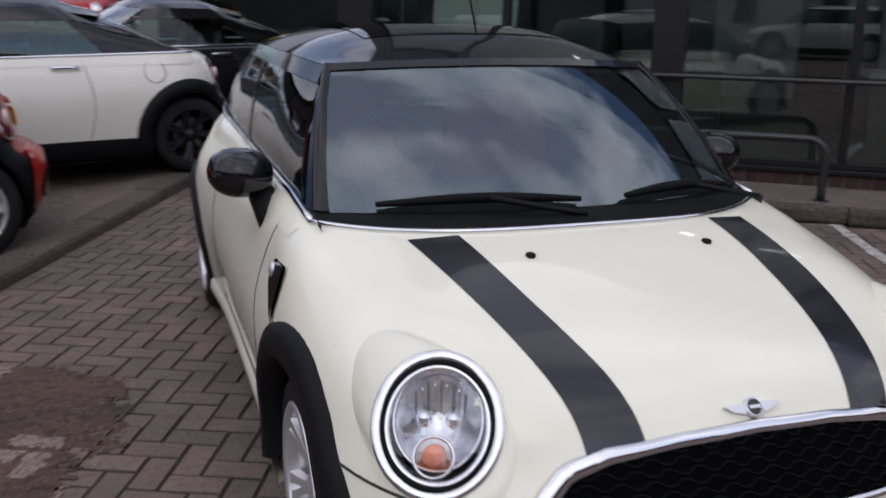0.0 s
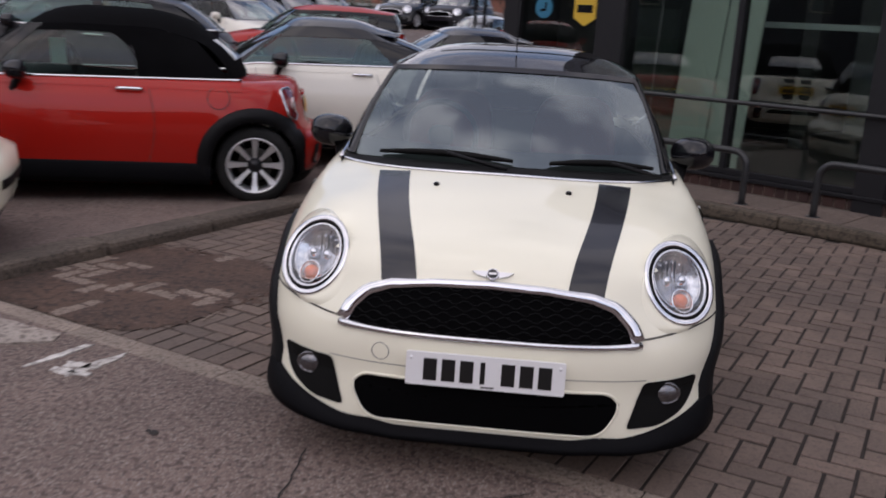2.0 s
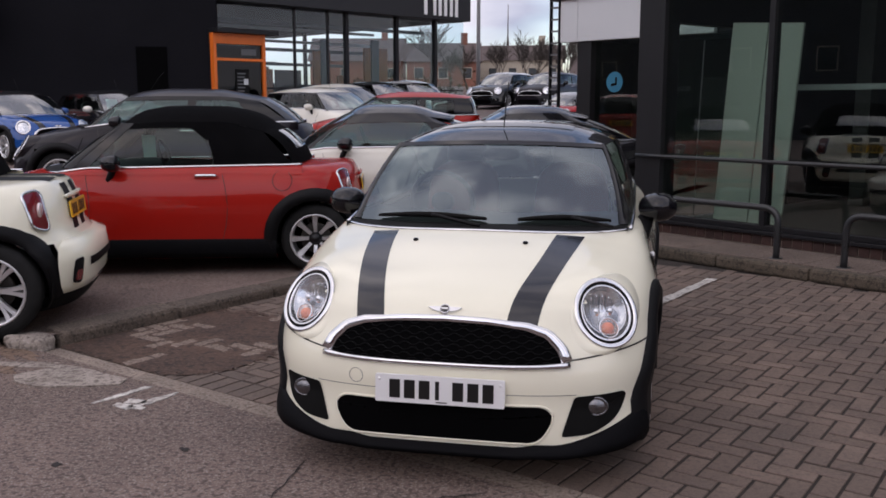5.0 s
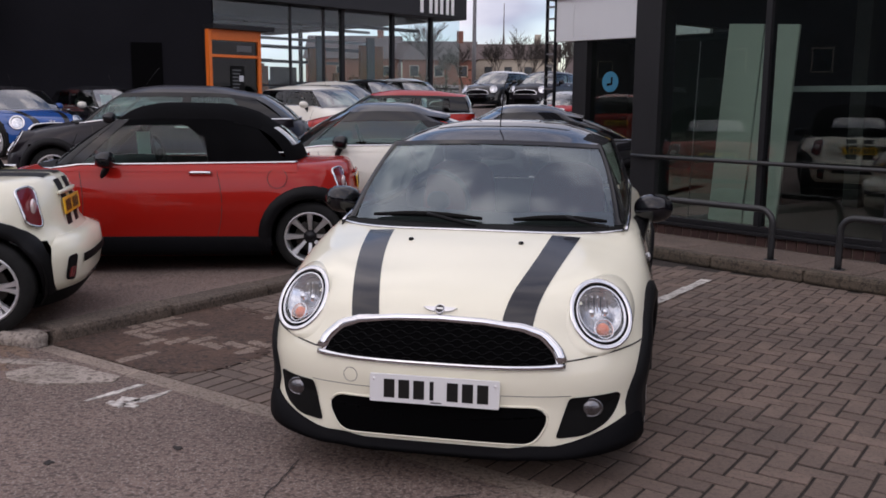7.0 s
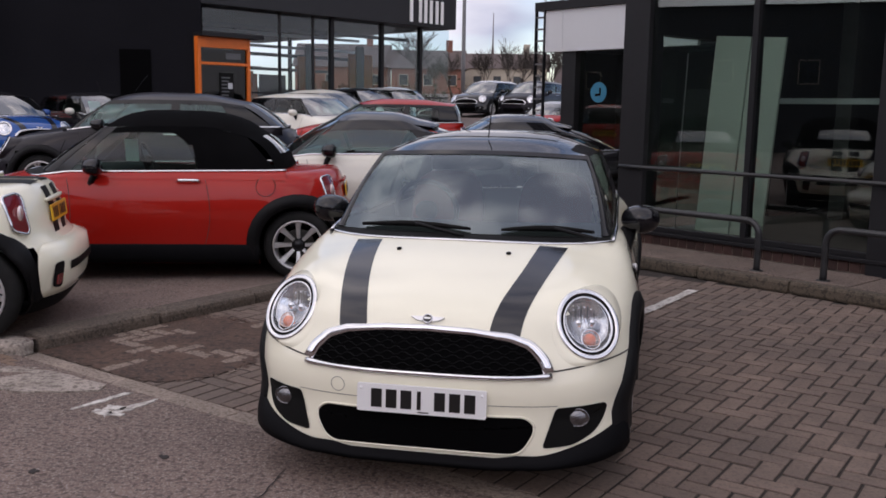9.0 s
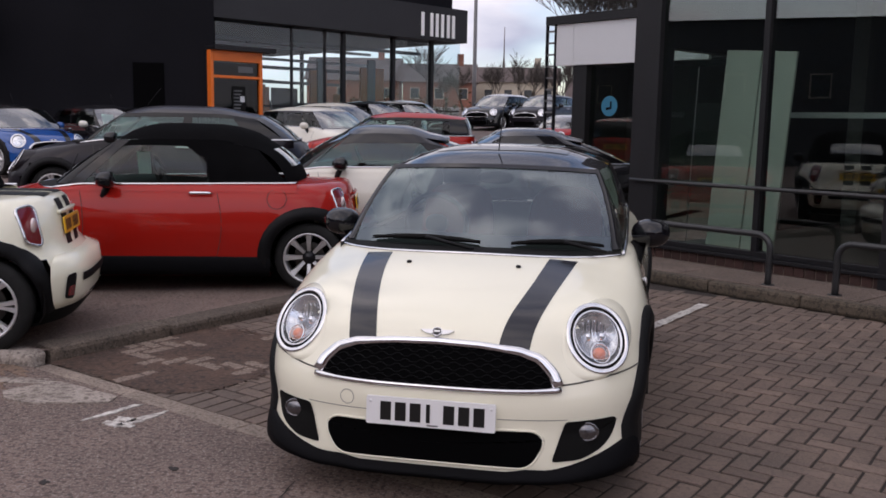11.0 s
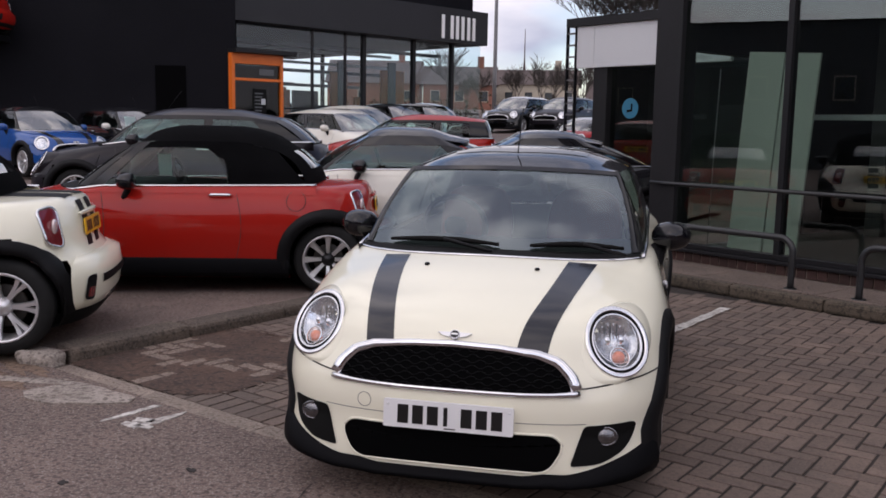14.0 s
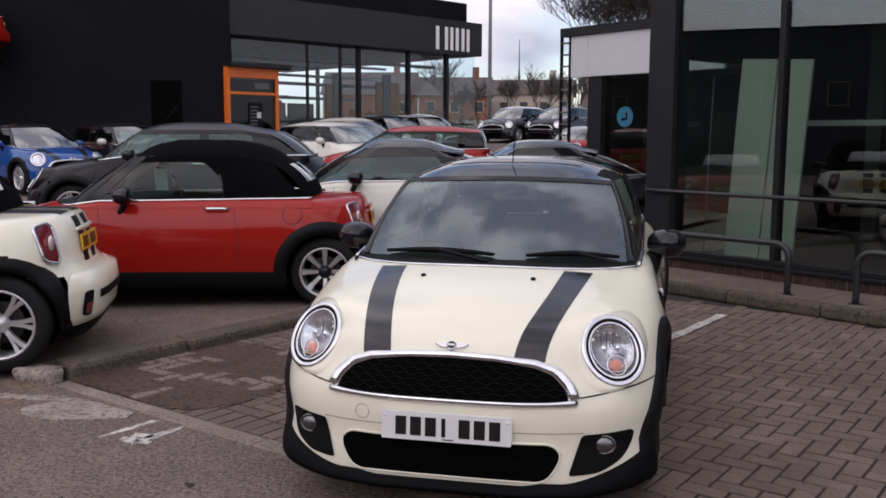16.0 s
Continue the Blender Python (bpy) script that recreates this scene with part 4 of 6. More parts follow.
    # tail lamps
    for s in (-1, 1):
        out = rounded([(0.520, 0.915), (0.655, 0.895), (0.705, 0.690), (0.585, 0.650)], 0.045)
        out[:, 0] *= s
        tl = new("tail_light")
        tl.parent = car
        cen = on_rear(out[:, 0], out[:, 1], 0.006)
        tube("ring", cen, 0.011, CHROME, tl, closed=True, sides=8, up=(s * 0.4, 0.9, 0))
        patch("lens", fill(out, 6, on_rear, 0.012), RED_L, tl, wrap_u=True, flip=s > 0)
        patch("bulb", superball(on_rear(s * 0.612, 0.79, 0.014), (0.042, 0.016, 0.050), 2.2, 16, 9), mat_bulb, tl, wrap_u=True)
        out = rounded([(0.485, 0.470), (0.590, 0.465), (0.600, 0.318), (0.505, 0.305)], 0.028)
        out[:, 0] *= s
        patch("bumper_vent", fill(out, 5, on_rear, 0.006 + out_b), PLASTIC, car, wrap_u=True, flip=s > 0)
        if st["fabric"]:
            mid_v = out.mean(0) + np.array([0, -0.028])
            patch("fog_reflector", fill((out - out.mean(0)) * np.array([0.62, 0.42]) + mid_v, 4, on_rear, 0.010 + out_b), RED_L, car, "dark red rear fog lamp", wrap_u=True, flip=s > 0)
    if boot_stripes:
        for s in (-1, 1):
            zz = np.linspace(0.50, 0.93, 14)
            g = np.stack([on_rear(s * x + 0 * zz, zz, 0.0015) for x in (0.05, 0.10, 0.15, 0.20)], 1)
            patch("boot_stripe", g, PLASTIC, car)
            yy = np.linspace(2.95, 3.50, 12)
            g = np.stack([on_top(s * x + 0 * yy, yy, 0.002) for x in (0.05, 0.14, 0.24, 0.30)], 1)
            patch("deck_stripe", g, PLASTIC, car, flip=True)
    if rear_plate:
        plate(car, False, True)
        hx = np.linspace(-0.27, 0.27, 16)
        tube("boot_handle", on_rear(hx, 0.842 + 0 * hx, 0.016), 0.020 * np.sin(np.linspace(0.35, np.pi - 0.35, 16)) ** 0.5, body, car, "moulded boot handle", sides=8, flat=0.8, up=(0, 1, 0))
        xs = np.linspace(-0.40, 0.40, 16)
        rows = [on_rear(xs, z, l) for z, l in ((0.452, 0.004 + out_b), (0.445, 0.008 + out_b), (0.405, 0.008 + out_b), (0.398, 0.004 + out_b))]
        patch("bumper_slot", np.stack(rows, 1), GRILLE_M, car, flip=True)
        for s in (-1, 1):
            ex = lathe([(-0.10, 0.030), (0.03, 0.036), (0.035, 0.033), (0.03, 0.030), (-0.08, 0.026)], 18, axis=1) + np.array([s * 0.045, 3.71, 0.300])
            patch("exhaust", ex, DARKALLOY, car, wrap_u=True)
    # aerial
    if style in ("hatch", "van", "estate"):
        tube("aerial", [(0, 1.70, st["peak"] - 0.03), (0, 1.80, st["peak"] + 0.13), (0, 1.87, st["peak"] + 0.22)], 0.0035, PLASTIC, car, sides=6, up=(1, 0, 0))
    else:
        tube("aerial", [(0.60, 1.02, 0.90), (0.60, 1.10, 1.05), (0.60, 1.17, 1.20)], 0.0035, PLASTIC, car, sides=6, up=(1, 0, 0))
    if hi:
        for s in (-1, 1):
            j = on_top(s * 0.253, 0.655, 0.003)
            patch("washer_jet", superball(j, (0.012, 0.015, 0.008), 2.4, 12, 8), PLASTIC, car, wrap_u=True)
        # wipers
        for k, (x0, x1) in enumerate(((-0.555, 0.03), (0.185, 0.635))):
            un = np.linspace(x0, x1, 20) / 0.685
            pb = screen_base(un)
            q = 0.022 + 0.030 * np.sin(np.linspace(0, np.pi, 20))
            pts = pb * (1 - q[:, None]) + screen_top(un, st) * q[:, None] + np.array([0, -0.016, 0.016])
            wp = new("wiper")
            wp.parent = car
            tube("blade", pts, 0.008 + 0.009 * np.sin(np.linspace(0.1, np.pi - 0.1, 20)), GRILLE_M, wp, sides=6, flat=0.9)
            ar = np.stack([np.linspace(x1 - 0.02 if k == 0 else x1, (x0 + x1) / 2 + 0.02, 10), np.linspace(0.86, 0.93, 10) + 0.10 * (np.abs(np.linspace(x1, (x0 + x1) / 2, 10)) / 0.7) ** 2, np.linspace(0.945, 0.985, 10)], -1)
            tube("arm", ar, 0.009, PLASTIC, wp, sides=6)
    if stretch != 1.0:
        for o in car.children_recursive:
            if o.type == "MESH" and o.parent == car:
                for v in o.data.vertices:
                    if v.co.y > 1.7:
                        v.co.y = 1.7 + (v.co.y - 1.7) * stretch
        for o in car.children:
            if o.type == "EMPTY" and o.matrix_basis.translation.y > 1.7:
                o.matrix_basis.translation.y += (stretch - 1) * (o.matrix_basis.translation.y - 1.7)
    car.matrix_basis = where @ Matrix.Scale(size, 4)
    return car


mat_bulb = mat("bulb_pink", (0.80, 0.66, 0.66), 0.15, 0.4, coat=1.0)
PILLAR = mat("pillar_black", (0.005, 0.005, 0.006), 0.12, spec=0.4)
FOG_M = mat("fog_glass", (0.20, 0.20, 0.21), 0.08, 0.95, vary=0.25, scale=60, fine=160, bump=0.5)
GLASS_TEAL = glass("teal_glass", (0.27, 0.44, 0.41), 0.012, 0.075, (0.75, 0.95, 0.95))
GLASS_SIDE = glass("side_glass", (0.24, 0.29, 0.28), 0.012, 0.032)


def stand(wheel_xy, angle, s=1, axle=AXLE_R, ground=0.0, size=1.0):
    """The pose of a car whose wheel on side s, at that axle, touches the ground there; the nose points angle degrees from -y, turned left."""
    r = Euler((0, 0, radians(angle))).to_matrix()
    off = r @ Vector((s * 0.80 * size, axle * size, 0))
    return pose(wheel_xy[0] - off.x, wheel_xy[1] - off.y, ground, 0, 0, angle)

# ---------------------------------------------------------------- plan
BAY_O, BAY_U, BAY_V = Vector((-2.87, 1.44)), Vector((0.9165, -0.4001)), Vector((0.4001, 0.9165))
SHOP_W, SHOP_N = Vector((0.7986, -0.6018)), Vector((0.6018, 0.7986))
BAY_M = Matrix(((BAY_U.x, BAY_V.x, 0, BAY_O.x), (BAY_U.y, BAY_V.y, 0, BAY_O.y), (0, 0, 1, 0), (0, 0, 0, 1)))
SHOP_M = Matrix(((SHOP_W.x, SHOP_N.x, 0, 0), (SHOP_W.y, SHOP_N.y, 0, 0), (0, 0, 1, 0), (0, 0, 0, 1)))


def bay(u, v, z=0.0):
    return BAY_M @ Vector((u, v, z))


def shop(w, n, z=0.0):
    return SHOP_M @ Vector((w, n, z))


def rise(x, y):
    """The yard climbs gently away from the bays."""
    return 0.042 * np.clip(y - 4.6, 0, 70) * np.clip((y - 4.6) / 3.0, 0, 1) * (1 - 0.55 * np.clip((x + 3.2) / 1.6, 0, 1))


def lay(x, y):
    return float(rise(np.array(float(x)), np.array(float(y))))


# ---------------------------------------------------------------- ground
def ground_mat(name, base, dark, light, rough=0.9, stain=None, tone=0.0, island=0.0, grain=200.0, blotch=0.9, bump=0.7, fleck=0.75):
    """Speckled ground with broad blotches; stain = (matrix from the world to the stain's own frame, colour)."""
    m = mat(name, base, rough, vary=0.3, scale=4, fine=grain, bump=bump, random_tone=tone, island=island)
    n, l = m.node_tree.nodes, m.node_tree.links
    p = n["Principled BSDF"]
    src = p.inputs["Base Color"].links[0].from_socket
    geo = n.new("ShaderNodeNewGeometry")
    speck, blot, pit = (n.new("ShaderNodeTexNoise") for _ in range(3))
    pit_col = tuple(c * 0.45 for c in dark)
    for t, s, d in ((speck, grain, 2), (blot, blotch, 6), (pit, grain * 0.37, 3)):
        t.inputs["Scale"].default_value, t.inputs["Detail"].default_value = s, d
        l.new(geo.outputs["Position"], t.inputs["Vector"])
    last = src
    for t, lo, hi, col, f in ((blot, 0.40, 0.72, dark, 0.75), (speck, 0.54, 0.66, light, fleck), (pit, 0.50, 0.36, pit_col, fleck * 0.93)):
        r = n.new("ShaderNodeMapRange")
        r.inputs["From Min"].default_value, r.inputs["From Max"].default_value, r.inputs["To Max"].default_value = lo, hi, f
        l.new(t.outputs["Fac"], r.inputs["Value"])
        mx = n.new("ShaderNodeMix")
        mx.data_type = "RGBA"
        l.new(r.outputs["Result"], mx.inputs["Factor"])
        l.new(last, mx.inputs["A"])
        mx.inputs["B"].default_value = (*col, 1)
        last = mx.outputs["Result"]
    if stain:
        centre, half, turn, col = stain
        mp = n.new("ShaderNodeMapping")
        mp.vector_type = "TEXTURE"
        mp.inputs["Location"].default_value = (*centre, 0)
        mp.inputs["Rotation"].default_value = (0, 0, turn)
        mp.inputs["Scale"].default_value = (*half, 10.0)
        l.new(geo.outputs["Position"], mp.inputs["Vector"])
        ln = n.new("ShaderNodeVectorMath")
        ln.operation = "LENGTH"
        l.new(mp.outputs["Vector"], ln.inputs[0])
        edge, hole = n.new("ShaderNodeTexNoise"), n.new("ShaderNodeTexNoise")
        for t, s in ((edge, 3.0), (hole, 7.0)):
            t.inputs["Scale"].default_value, t.inputs["Detail"].default_value = s, 4
            l.new(geo.outputs["Position"], t.inputs["Vector"])
        ad = n.new("ShaderNodeMath")
        ad.operation = "MULTIPLY_ADD"
        l.new(edge.outputs["Fac"], ad.inputs[0])
        ad.inputs[1].default_value = 1.1
        l.new(ln.outputs["Value"], ad.inputs[2])
        r = n.new("ShaderNodeMapRange")
        r.inputs["From Min"].default_value, r.inputs["From Max"].default_value = 1.66, 1.42
        r.inputs["To Min"].default_value, r.inputs["To Max"].default_value = 0.0, 0.10
        l.new(ad.outputs["Value"], r.inputs["Value"])
        r2 = n.new("ShaderNodeMapRange")
        r2.inputs["From Min"].default_value, r2.inputs["From Max"].default_value = 0.60, 0.68
        r2.inputs["To Min"].default_value, r2.inputs["To Max"].default_value = 1.0, 0.25
        l.new(hole.outputs["Fac"], r2.inputs["Value"])
        mul = n.new("ShaderNodeMath")
        mul.operation = "MULTIPLY"
        l.new(r.outputs["Result"], mul.inputs[0])
        l.new(r2.outputs["Result"], mul.inputs[1])
        mx = n.new("ShaderNodeMix")
        mx.data_type = "RGBA"
        l.new(mul.outputs["Value"], mx.inputs["Factor"])
        l.new(last, mx.inputs["A"])
        mx.inputs["B"].default_value = (*col, 1)
        last = mx.outputs["Result"]
    l.new(last, p.inputs["Base Color"])
    return m


MUD = (tuple(bay(0.62, 0.98).xy), (0.66, 1.0), radians(-23.6), (0.030, 0.022, 0.018))
ASPHALT = ground_mat("asphalt", (0.176, 0.124, 0.105), (0.107, 0.075, 0.064), (0.27, 0.235, 0.21), grain=115, blotch=0.8, fleck=0.9)
PAVER = ground_mat("paver", (0.172, 0.124, 0.100), (0.085, 0.066, 0.056), (0.20, 0.16, 0.135), 0.86, MUD, tone=0.18, grain=120, blotch=1.6, bump=0.4, fleck=0.32)
PAVER_J = ground_mat("paver_far", (0.172, 0.124, 0.100), (0.085, 0.066, 0.056), (0.20, 0.16, 0.135), 0.86, MUD, island=0.18, grain=120, blotch=1.6, bump=0.4, fleck=0.32)
MOSSY = ground_mat("mossy_kerb", (0.085, 0.066, 0.048), (0.035, 0.030, 0.020), (0.13, 0.105, 0.08), 0.95, tone=0.15, grain=90, blotch=5)
SAND = ground_mat("joint_sand", (0.029, 0.021, 0.017), (0.015, 0.012, 0.010), (0.045, 0.034, 0.028), 0.95, MUD)
EDGING_M = ground_mat("edging_concrete", (0.27, 0.215, 0.175), (0.15, 0.115, 0.095), (0.33, 0.28, 0.24), 0.88, tone=0.10, grain=140, blotch=3.0)
KERB_M = ground_mat("kerb_concrete", (0.108, 0.083, 0.064), (0.055, 0.043, 0.035), (0.19, 0.155, 0.13), 0.9, tone=0.12, grain=120, blotch=2.2)
FLAG_M = ground_mat("paving_flag", (0.165, 0.122, 0.100), (0.075, 0.056, 0.046), (0.22, 0.175, 0.15), 0.9, tone=0.10, grain=120, blotch=1.8)
PALE = ground_mat("pale_mortar", (0.35, 0.30, 0.26), (0.15, 0.12, 0.10), (0.42, 0.37, 0.33), 0.9, grain=90, blotch=5)
LINE_M = ground_mat("road_paint", (0.62, 0.59, 0.55), (0.30, 0.26, 0.23), (0.66, 0.64, 0.6), 0.75, grain=60, blotch=9)
CRACK_M = mat("crack_tar", (0.022, 0.018, 0.016), 0.9)

xs = np.unique(np.concatenate([np.linspace(-1500, -40, 8), np.linspace(-40, 40, 81), np.linspace(40, 1500, 8)]))
ys = np.unique(np.concatenate([np.linspace(-1500, -20, 8), np.linspace(-20, 75, 96), np.linspace(75, 1500, 8)]))
X, Y = np.meshgrid(xs, ys, indexing="ij")
Z = rise(X, Y)
rel = np.stack([X - BAY_O.x, Y - BAY_O.y], -1)
uu, vv = rel @ np.array(BAY_U), rel @ np.array(BAY_V)
nn = X * SHOP_N.x + Y * SHOP_N.y
ww = X * SHOP_W.x + Y * SHOP_W.y
inside = (uu > -0.05) & (vv > 0.08) & (nn < 7) & (vv < 8)
Z = np.where(inside, -0.25, Z)
Z = np.where((nn > 6.3) & (nn < 40) & (ww > -3.4), -0.25, Z)
gq = quads(*X.shape)
ground = mesh("ground", np.stack([X, Y, Z], -1).reshape(-1, 3), gq, ASPHALT, None, smooth=False)
tagged(ground, "weathered grey-brown asphalt yard", "ground", kind="structure")
# a fine apron along the bays, so that the coarse sheet's fall stays hidden
apron = mesh("road", [bay(u, v, 0.003) for u, v in ((-9, -9), (14, -9), (14, 0.0), (0.0, 0.0), (-9, 0.0))] + [bay(-9, 9, 0.003 + lay(*bay(-9, 9).xy)), bay(0.0, 4.0, 0.004)], [(0, 1, 2, 3, 4)], ASPHALT, None, smooth=False)
tagged(apron, "worn asphalt lane with speckled aggregate", "road", kind="structure")
nu_, nv_ = 30, 40
strip = np.zeros((nu_, nv_, 3))
for i, u in enumerate(np.linspace(-7, -0.06, nu_)):
    for j, v in enumerate(np.linspace(0, 12, nv_)):
        p = bay(u, v)
        strip[i, j] = (p.x, p.y, lay(p.x, p.y) + 0.004 + 0.030 * min(1, max(0, (u + 1.6) / 1.4)) + 0.034 * min(1, max(0, (u + 0.42) / 0.2)))
yard = patch("road_verge", strip, ASPHALT, None)
tagged(yard, "asphalt of the neighbouring bays behind the kerb", "road", kind="structure")

pave = mesh("pavement", [bay(u, v, z) for z in (-0.0055, -0.30) for u, v in ((0, 0.0), (10.5, 0.0), (10.5, 6.8), (0, 6.8))], [(0, 1, 2, 3), (0, 4, 5, 1), (3, 2, 6, 7), (1, 5, 6, 2), (0, 3, 7, 4)], SAND, None, smooth=False)
tagged(pave, "block-paved parking bays in herringbone bond with a muddy patch", "pavement", kind="structure")

# kerb between the bays and the yard, and the edging along the lane
kerb = empty("kerb", "worn concrete kerb beside the parking bay", "kerb", kind="structure")
rk = random.Random(5)


def slab(lo, hi, bevel):
    me = bpy.data.meshes.new("slab")
    b = box_bm(bmesh.new(), lo, hi, None, bevel)
    b.to_mesh(me)
    b.free()
    return me


me = slab((-0.235, 0.002, -0.10), (0.0, 0.913, 0.088), 0.034)
me.materials.append(KERB_M)
for k in range(9):
    o = new("kerb_stone", me)
    o.parent = kerb
    z = lay(*bay(0, k * 0.914 + 0.4).xy)
    o.matrix_basis = BAY_M @ pose(rk.uniform(-0.008, 0.008), 0.16 + k * 0.914, z * 0.8 + rk.uniform(-0.006, 0.004), rk.uniform(-0.4, 0.4), rk.uniform(-1, 1), rk.uniform(-0.35, 0.35))
edging = empty("edging", "flush concrete edging strip along the lane", "kerb", kind="structure")
me = slab((0.003, 0.0, -0.10), (0.911, 0.125, 0.004), 0.005)
me.materials.append(EDGING_M)
for k in range(11):
    o = new("edging_stone", me)
    o.parent = edging
    o.matrix_basis = BAY_M @ pose(0.475 + (k - 0.5) * 0.914 + 0.02, -0.01 + rk.uniform(-0.004, 0.004), rk.uniform(-0.003, 0.002), 0, 0, rk.uniform(-0.25, 0.25))
lump = patch("concrete_lump", superball((0, 0, 0.0), (0.145, 0.09, 0.07), 5.0, 26, 16), PALE, None, wrap_u=True)
for v in lump.data.vertices:
    v.co *= 1 + 0.30 * noise.noise(v.co * 9) + 0.10 * noise.noise(v.co * 31)
lump.matrix_basis = BAY_M @ pose(-0.13, 0.03, 0.01, 0, 0, 20)
tagged(lump, "broken pale concrete lump at the kerb's end", "rubble")


def blob(name, centre, half, material, label, z=0.0075, turn=0.0, rough=0.25, n=60, seed=1, thick=0.0, category="stain"):
    """A thin, ragged patch lying on the ground."""
    a = np.linspace(0, 2 * np.pi, n, endpoint=False)
    pts = []
    for t in a:
        d = Vector((math.cos(t) * 1.7, math.sin(t) * 1.7, seed * 7.3))
        r = 1 + rough * noise.noise(d) + rough * 0.6 * noise.noise(d * 3.1) + rough * 0.35 * noise.noise(d * 8)
        f = max(abs(math.cos(t)), abs(math.sin(t))) ** -0.55
        pts.append((half[0] * r * f * math.cos(t), half[1] * r * f * math.sin(t)))
    verts = [(x, y, 0) for x, y in pts] + [(x * 1.02, y * 1.02, -0.006) for x, y in pts]
    faces = [tuple(range(n))] + [(i, n + i, n + (i + 1) % n, (i + 1) % n) for i in range(n)]
    ob = mesh(name, verts, faces, material, None, smooth=False)
    ob.matrix_basis = BAY_M @ pose(centre[0], centre[1], z, 0, 0, turn)
    return tagged(ob, label, category, kind="structure")


haunch = [(0.40, -0.40), (0.42, -0.12), (0.55, -0.06), (0.95, -0.055), (1.02, -0.13), (0.86, -0.28), (0.66, -0.42), (0.52, -0.44)]
haunch = dense(np.array(haunch + haunch[:1]), 61)[:-1]
haunch = [(u + 0.02 * noise.noise(Vector((u * 9, v * 9, 1))), v + 0.02 * noise.noise(Vector((u * 9, v * 9, 5)))) for u, v in haunch]
tagged(mesh("concrete_haunch", [bay(u, v, 0.012) for u, v in haunch] + [bay(u, v, 0.002) for u, v in haunch], [tuple(range(60))] + [(i, 60 + i, 60 + (i + 1) % 60, (i + 1) % 60) for i in range(60)], PALE, None, smooth=False), "pale concrete haunch beside the edging", "concrete", kind="structure")
blob("mortar_patch", (0.10, -0.28), (0.34, 0.05), PALE, "thin pale mortar smear on the asphalt", turn=30, rough=0.5, seed=4)
for c, hf, sd, tr in (((1.17, -0.21), (0.021, 0.145), 5, 0), ((1.38, -0.20), (0.026, 0.13), 6, 0), ((1.32, -0.25), (0.055, 0.034), 7, 20), ((1.33, -0.33), (0.06, 0.026), 8, 0), ((1.42, -0.30), (0.030, 0.018), 14, 30), ((3.555, -0.21), (0.020, 0.115), 9, 0), ((3.73, -0.095), (0.085, 0.018), 10, 0), ((3.66, -0.33), (0.045, 0.013), 11, -8), ((3.62, -0.17), (0.05, 0.03), 12, 40), ((3.71, -0.25), (0.02, 0.02), 13, 0)):
    blob("paint_mark", c, hf, LINE_M, "worn white paint mark on asphalt", z=0.008, rough=0.45, seed=sd, turn=tr, category="road marking")


def line_strip(name, pts, w, material, label, category, z=0.008):
    p = np.array([bay(u, v).xy for u, v in pts])
    p = dense(p, 40)
    d = np.gradient(p, axis=0)
    d /= np.linalg.norm(d, axis=1)[:, None]
    nrm = np.stack([-d[:, 1], d[:, 0]], -1)
    wob = np.array([0.5 + 0.9 * abs(noise.noise(Vector((i * 0.37, 3.0, 0)))) for i in range(len(p))]) * w
    jig = np.array([noise.noise(Vector((i * 0.23, 9.0, 0))) for i in range(len(p))])[:, None] * nrm * 0.02
    g = np.stack([np.c_[p + jig - nrm * wob[:, None], np.full(len(p), z)], np.c_[p + jig + nrm * wob[:, None], np.full(len(p), z)]], 1)
    return tagged(patch(name, g, material, None, flip=True), label, category, kind="structure")


DIRT = ground_mat("sandy_dirt", (0.215, 0.145, 0.105), (0.12, 0.08, 0.06), (0.27, 0.20, 0.155), 0.95, grain=90, blotch=4)
for c, hf, sd, tr in (((-0.25, -0.10), (0.34, 0.07), 41, -4), ((-0.60, -0.34), (0.55, 0.10), 42, 10), ((0.02, -0.42), (0.30, 0.07), 43, 22), ((-0.9, -0.10), (0.4, 0.06), 44, 4)):
    blob("dirt_patch", c, hf, DIRT, "sandy brown dirt swept against the kerb", z=0.0068, rough=0.55, seed=sd, turn=tr, category="dirt")
line_strip("crack", ((2.58, -0.30), (2.72, -0.62), (2.83, -0.80), (2.95, -1.10)), 0.005, CRACK_M, "dark crack running across the asphalt", "crack")
line_strip("crack", ((3.14, -0.43), (3.24, -0.30), (3.38, -0.14)), 0.007, CRACK_M, "short dark tar crack in the asphalt", "crack")
for c, hf, sd in (((2.05, -0.52), (0.030, 0.014), 21), ((1.75, -0.95), (0.022, 0.02), 22), ((2.25, -1.35), (0.026, 0.016), 23), ((1.2, -1.05), (0.03, 0.012), 24), ((0.7, -0.9), (0.02, 0.016), 25)):
    blob("oil_spot", c, hf, CRACK_M, "small dark oil spot on asphalt", z=0.0065, rough=0.5, seed=sd)


def bay_line(u, v0, v1):
    k, v = 0, v0
    ln = empty("bay_line", "worn white bay line painted across the block paving", "road marking", kind="structure")
    while v < v1:
        step = 0.205 if k % 2 else 0.10
        a, b = v + 0.004, min(v1, v + step - 0.004)
        w = 0.042 + 0.006 * math.sin(k * 2.1)
        mesh("dash", [bay(u - w, a, 0.0055), bay(u + w, a, 0.0055), bay(u + w, b, 0.0055), bay(u - w, b, 0.0055)], [(0, 1, 2, 3)], LINE_M, ln, smooth=False)
        v += step
        k += 1


bay_line(2.57, 2.7, 4.74)
bay_line(4.97, 1.9, 4.70)

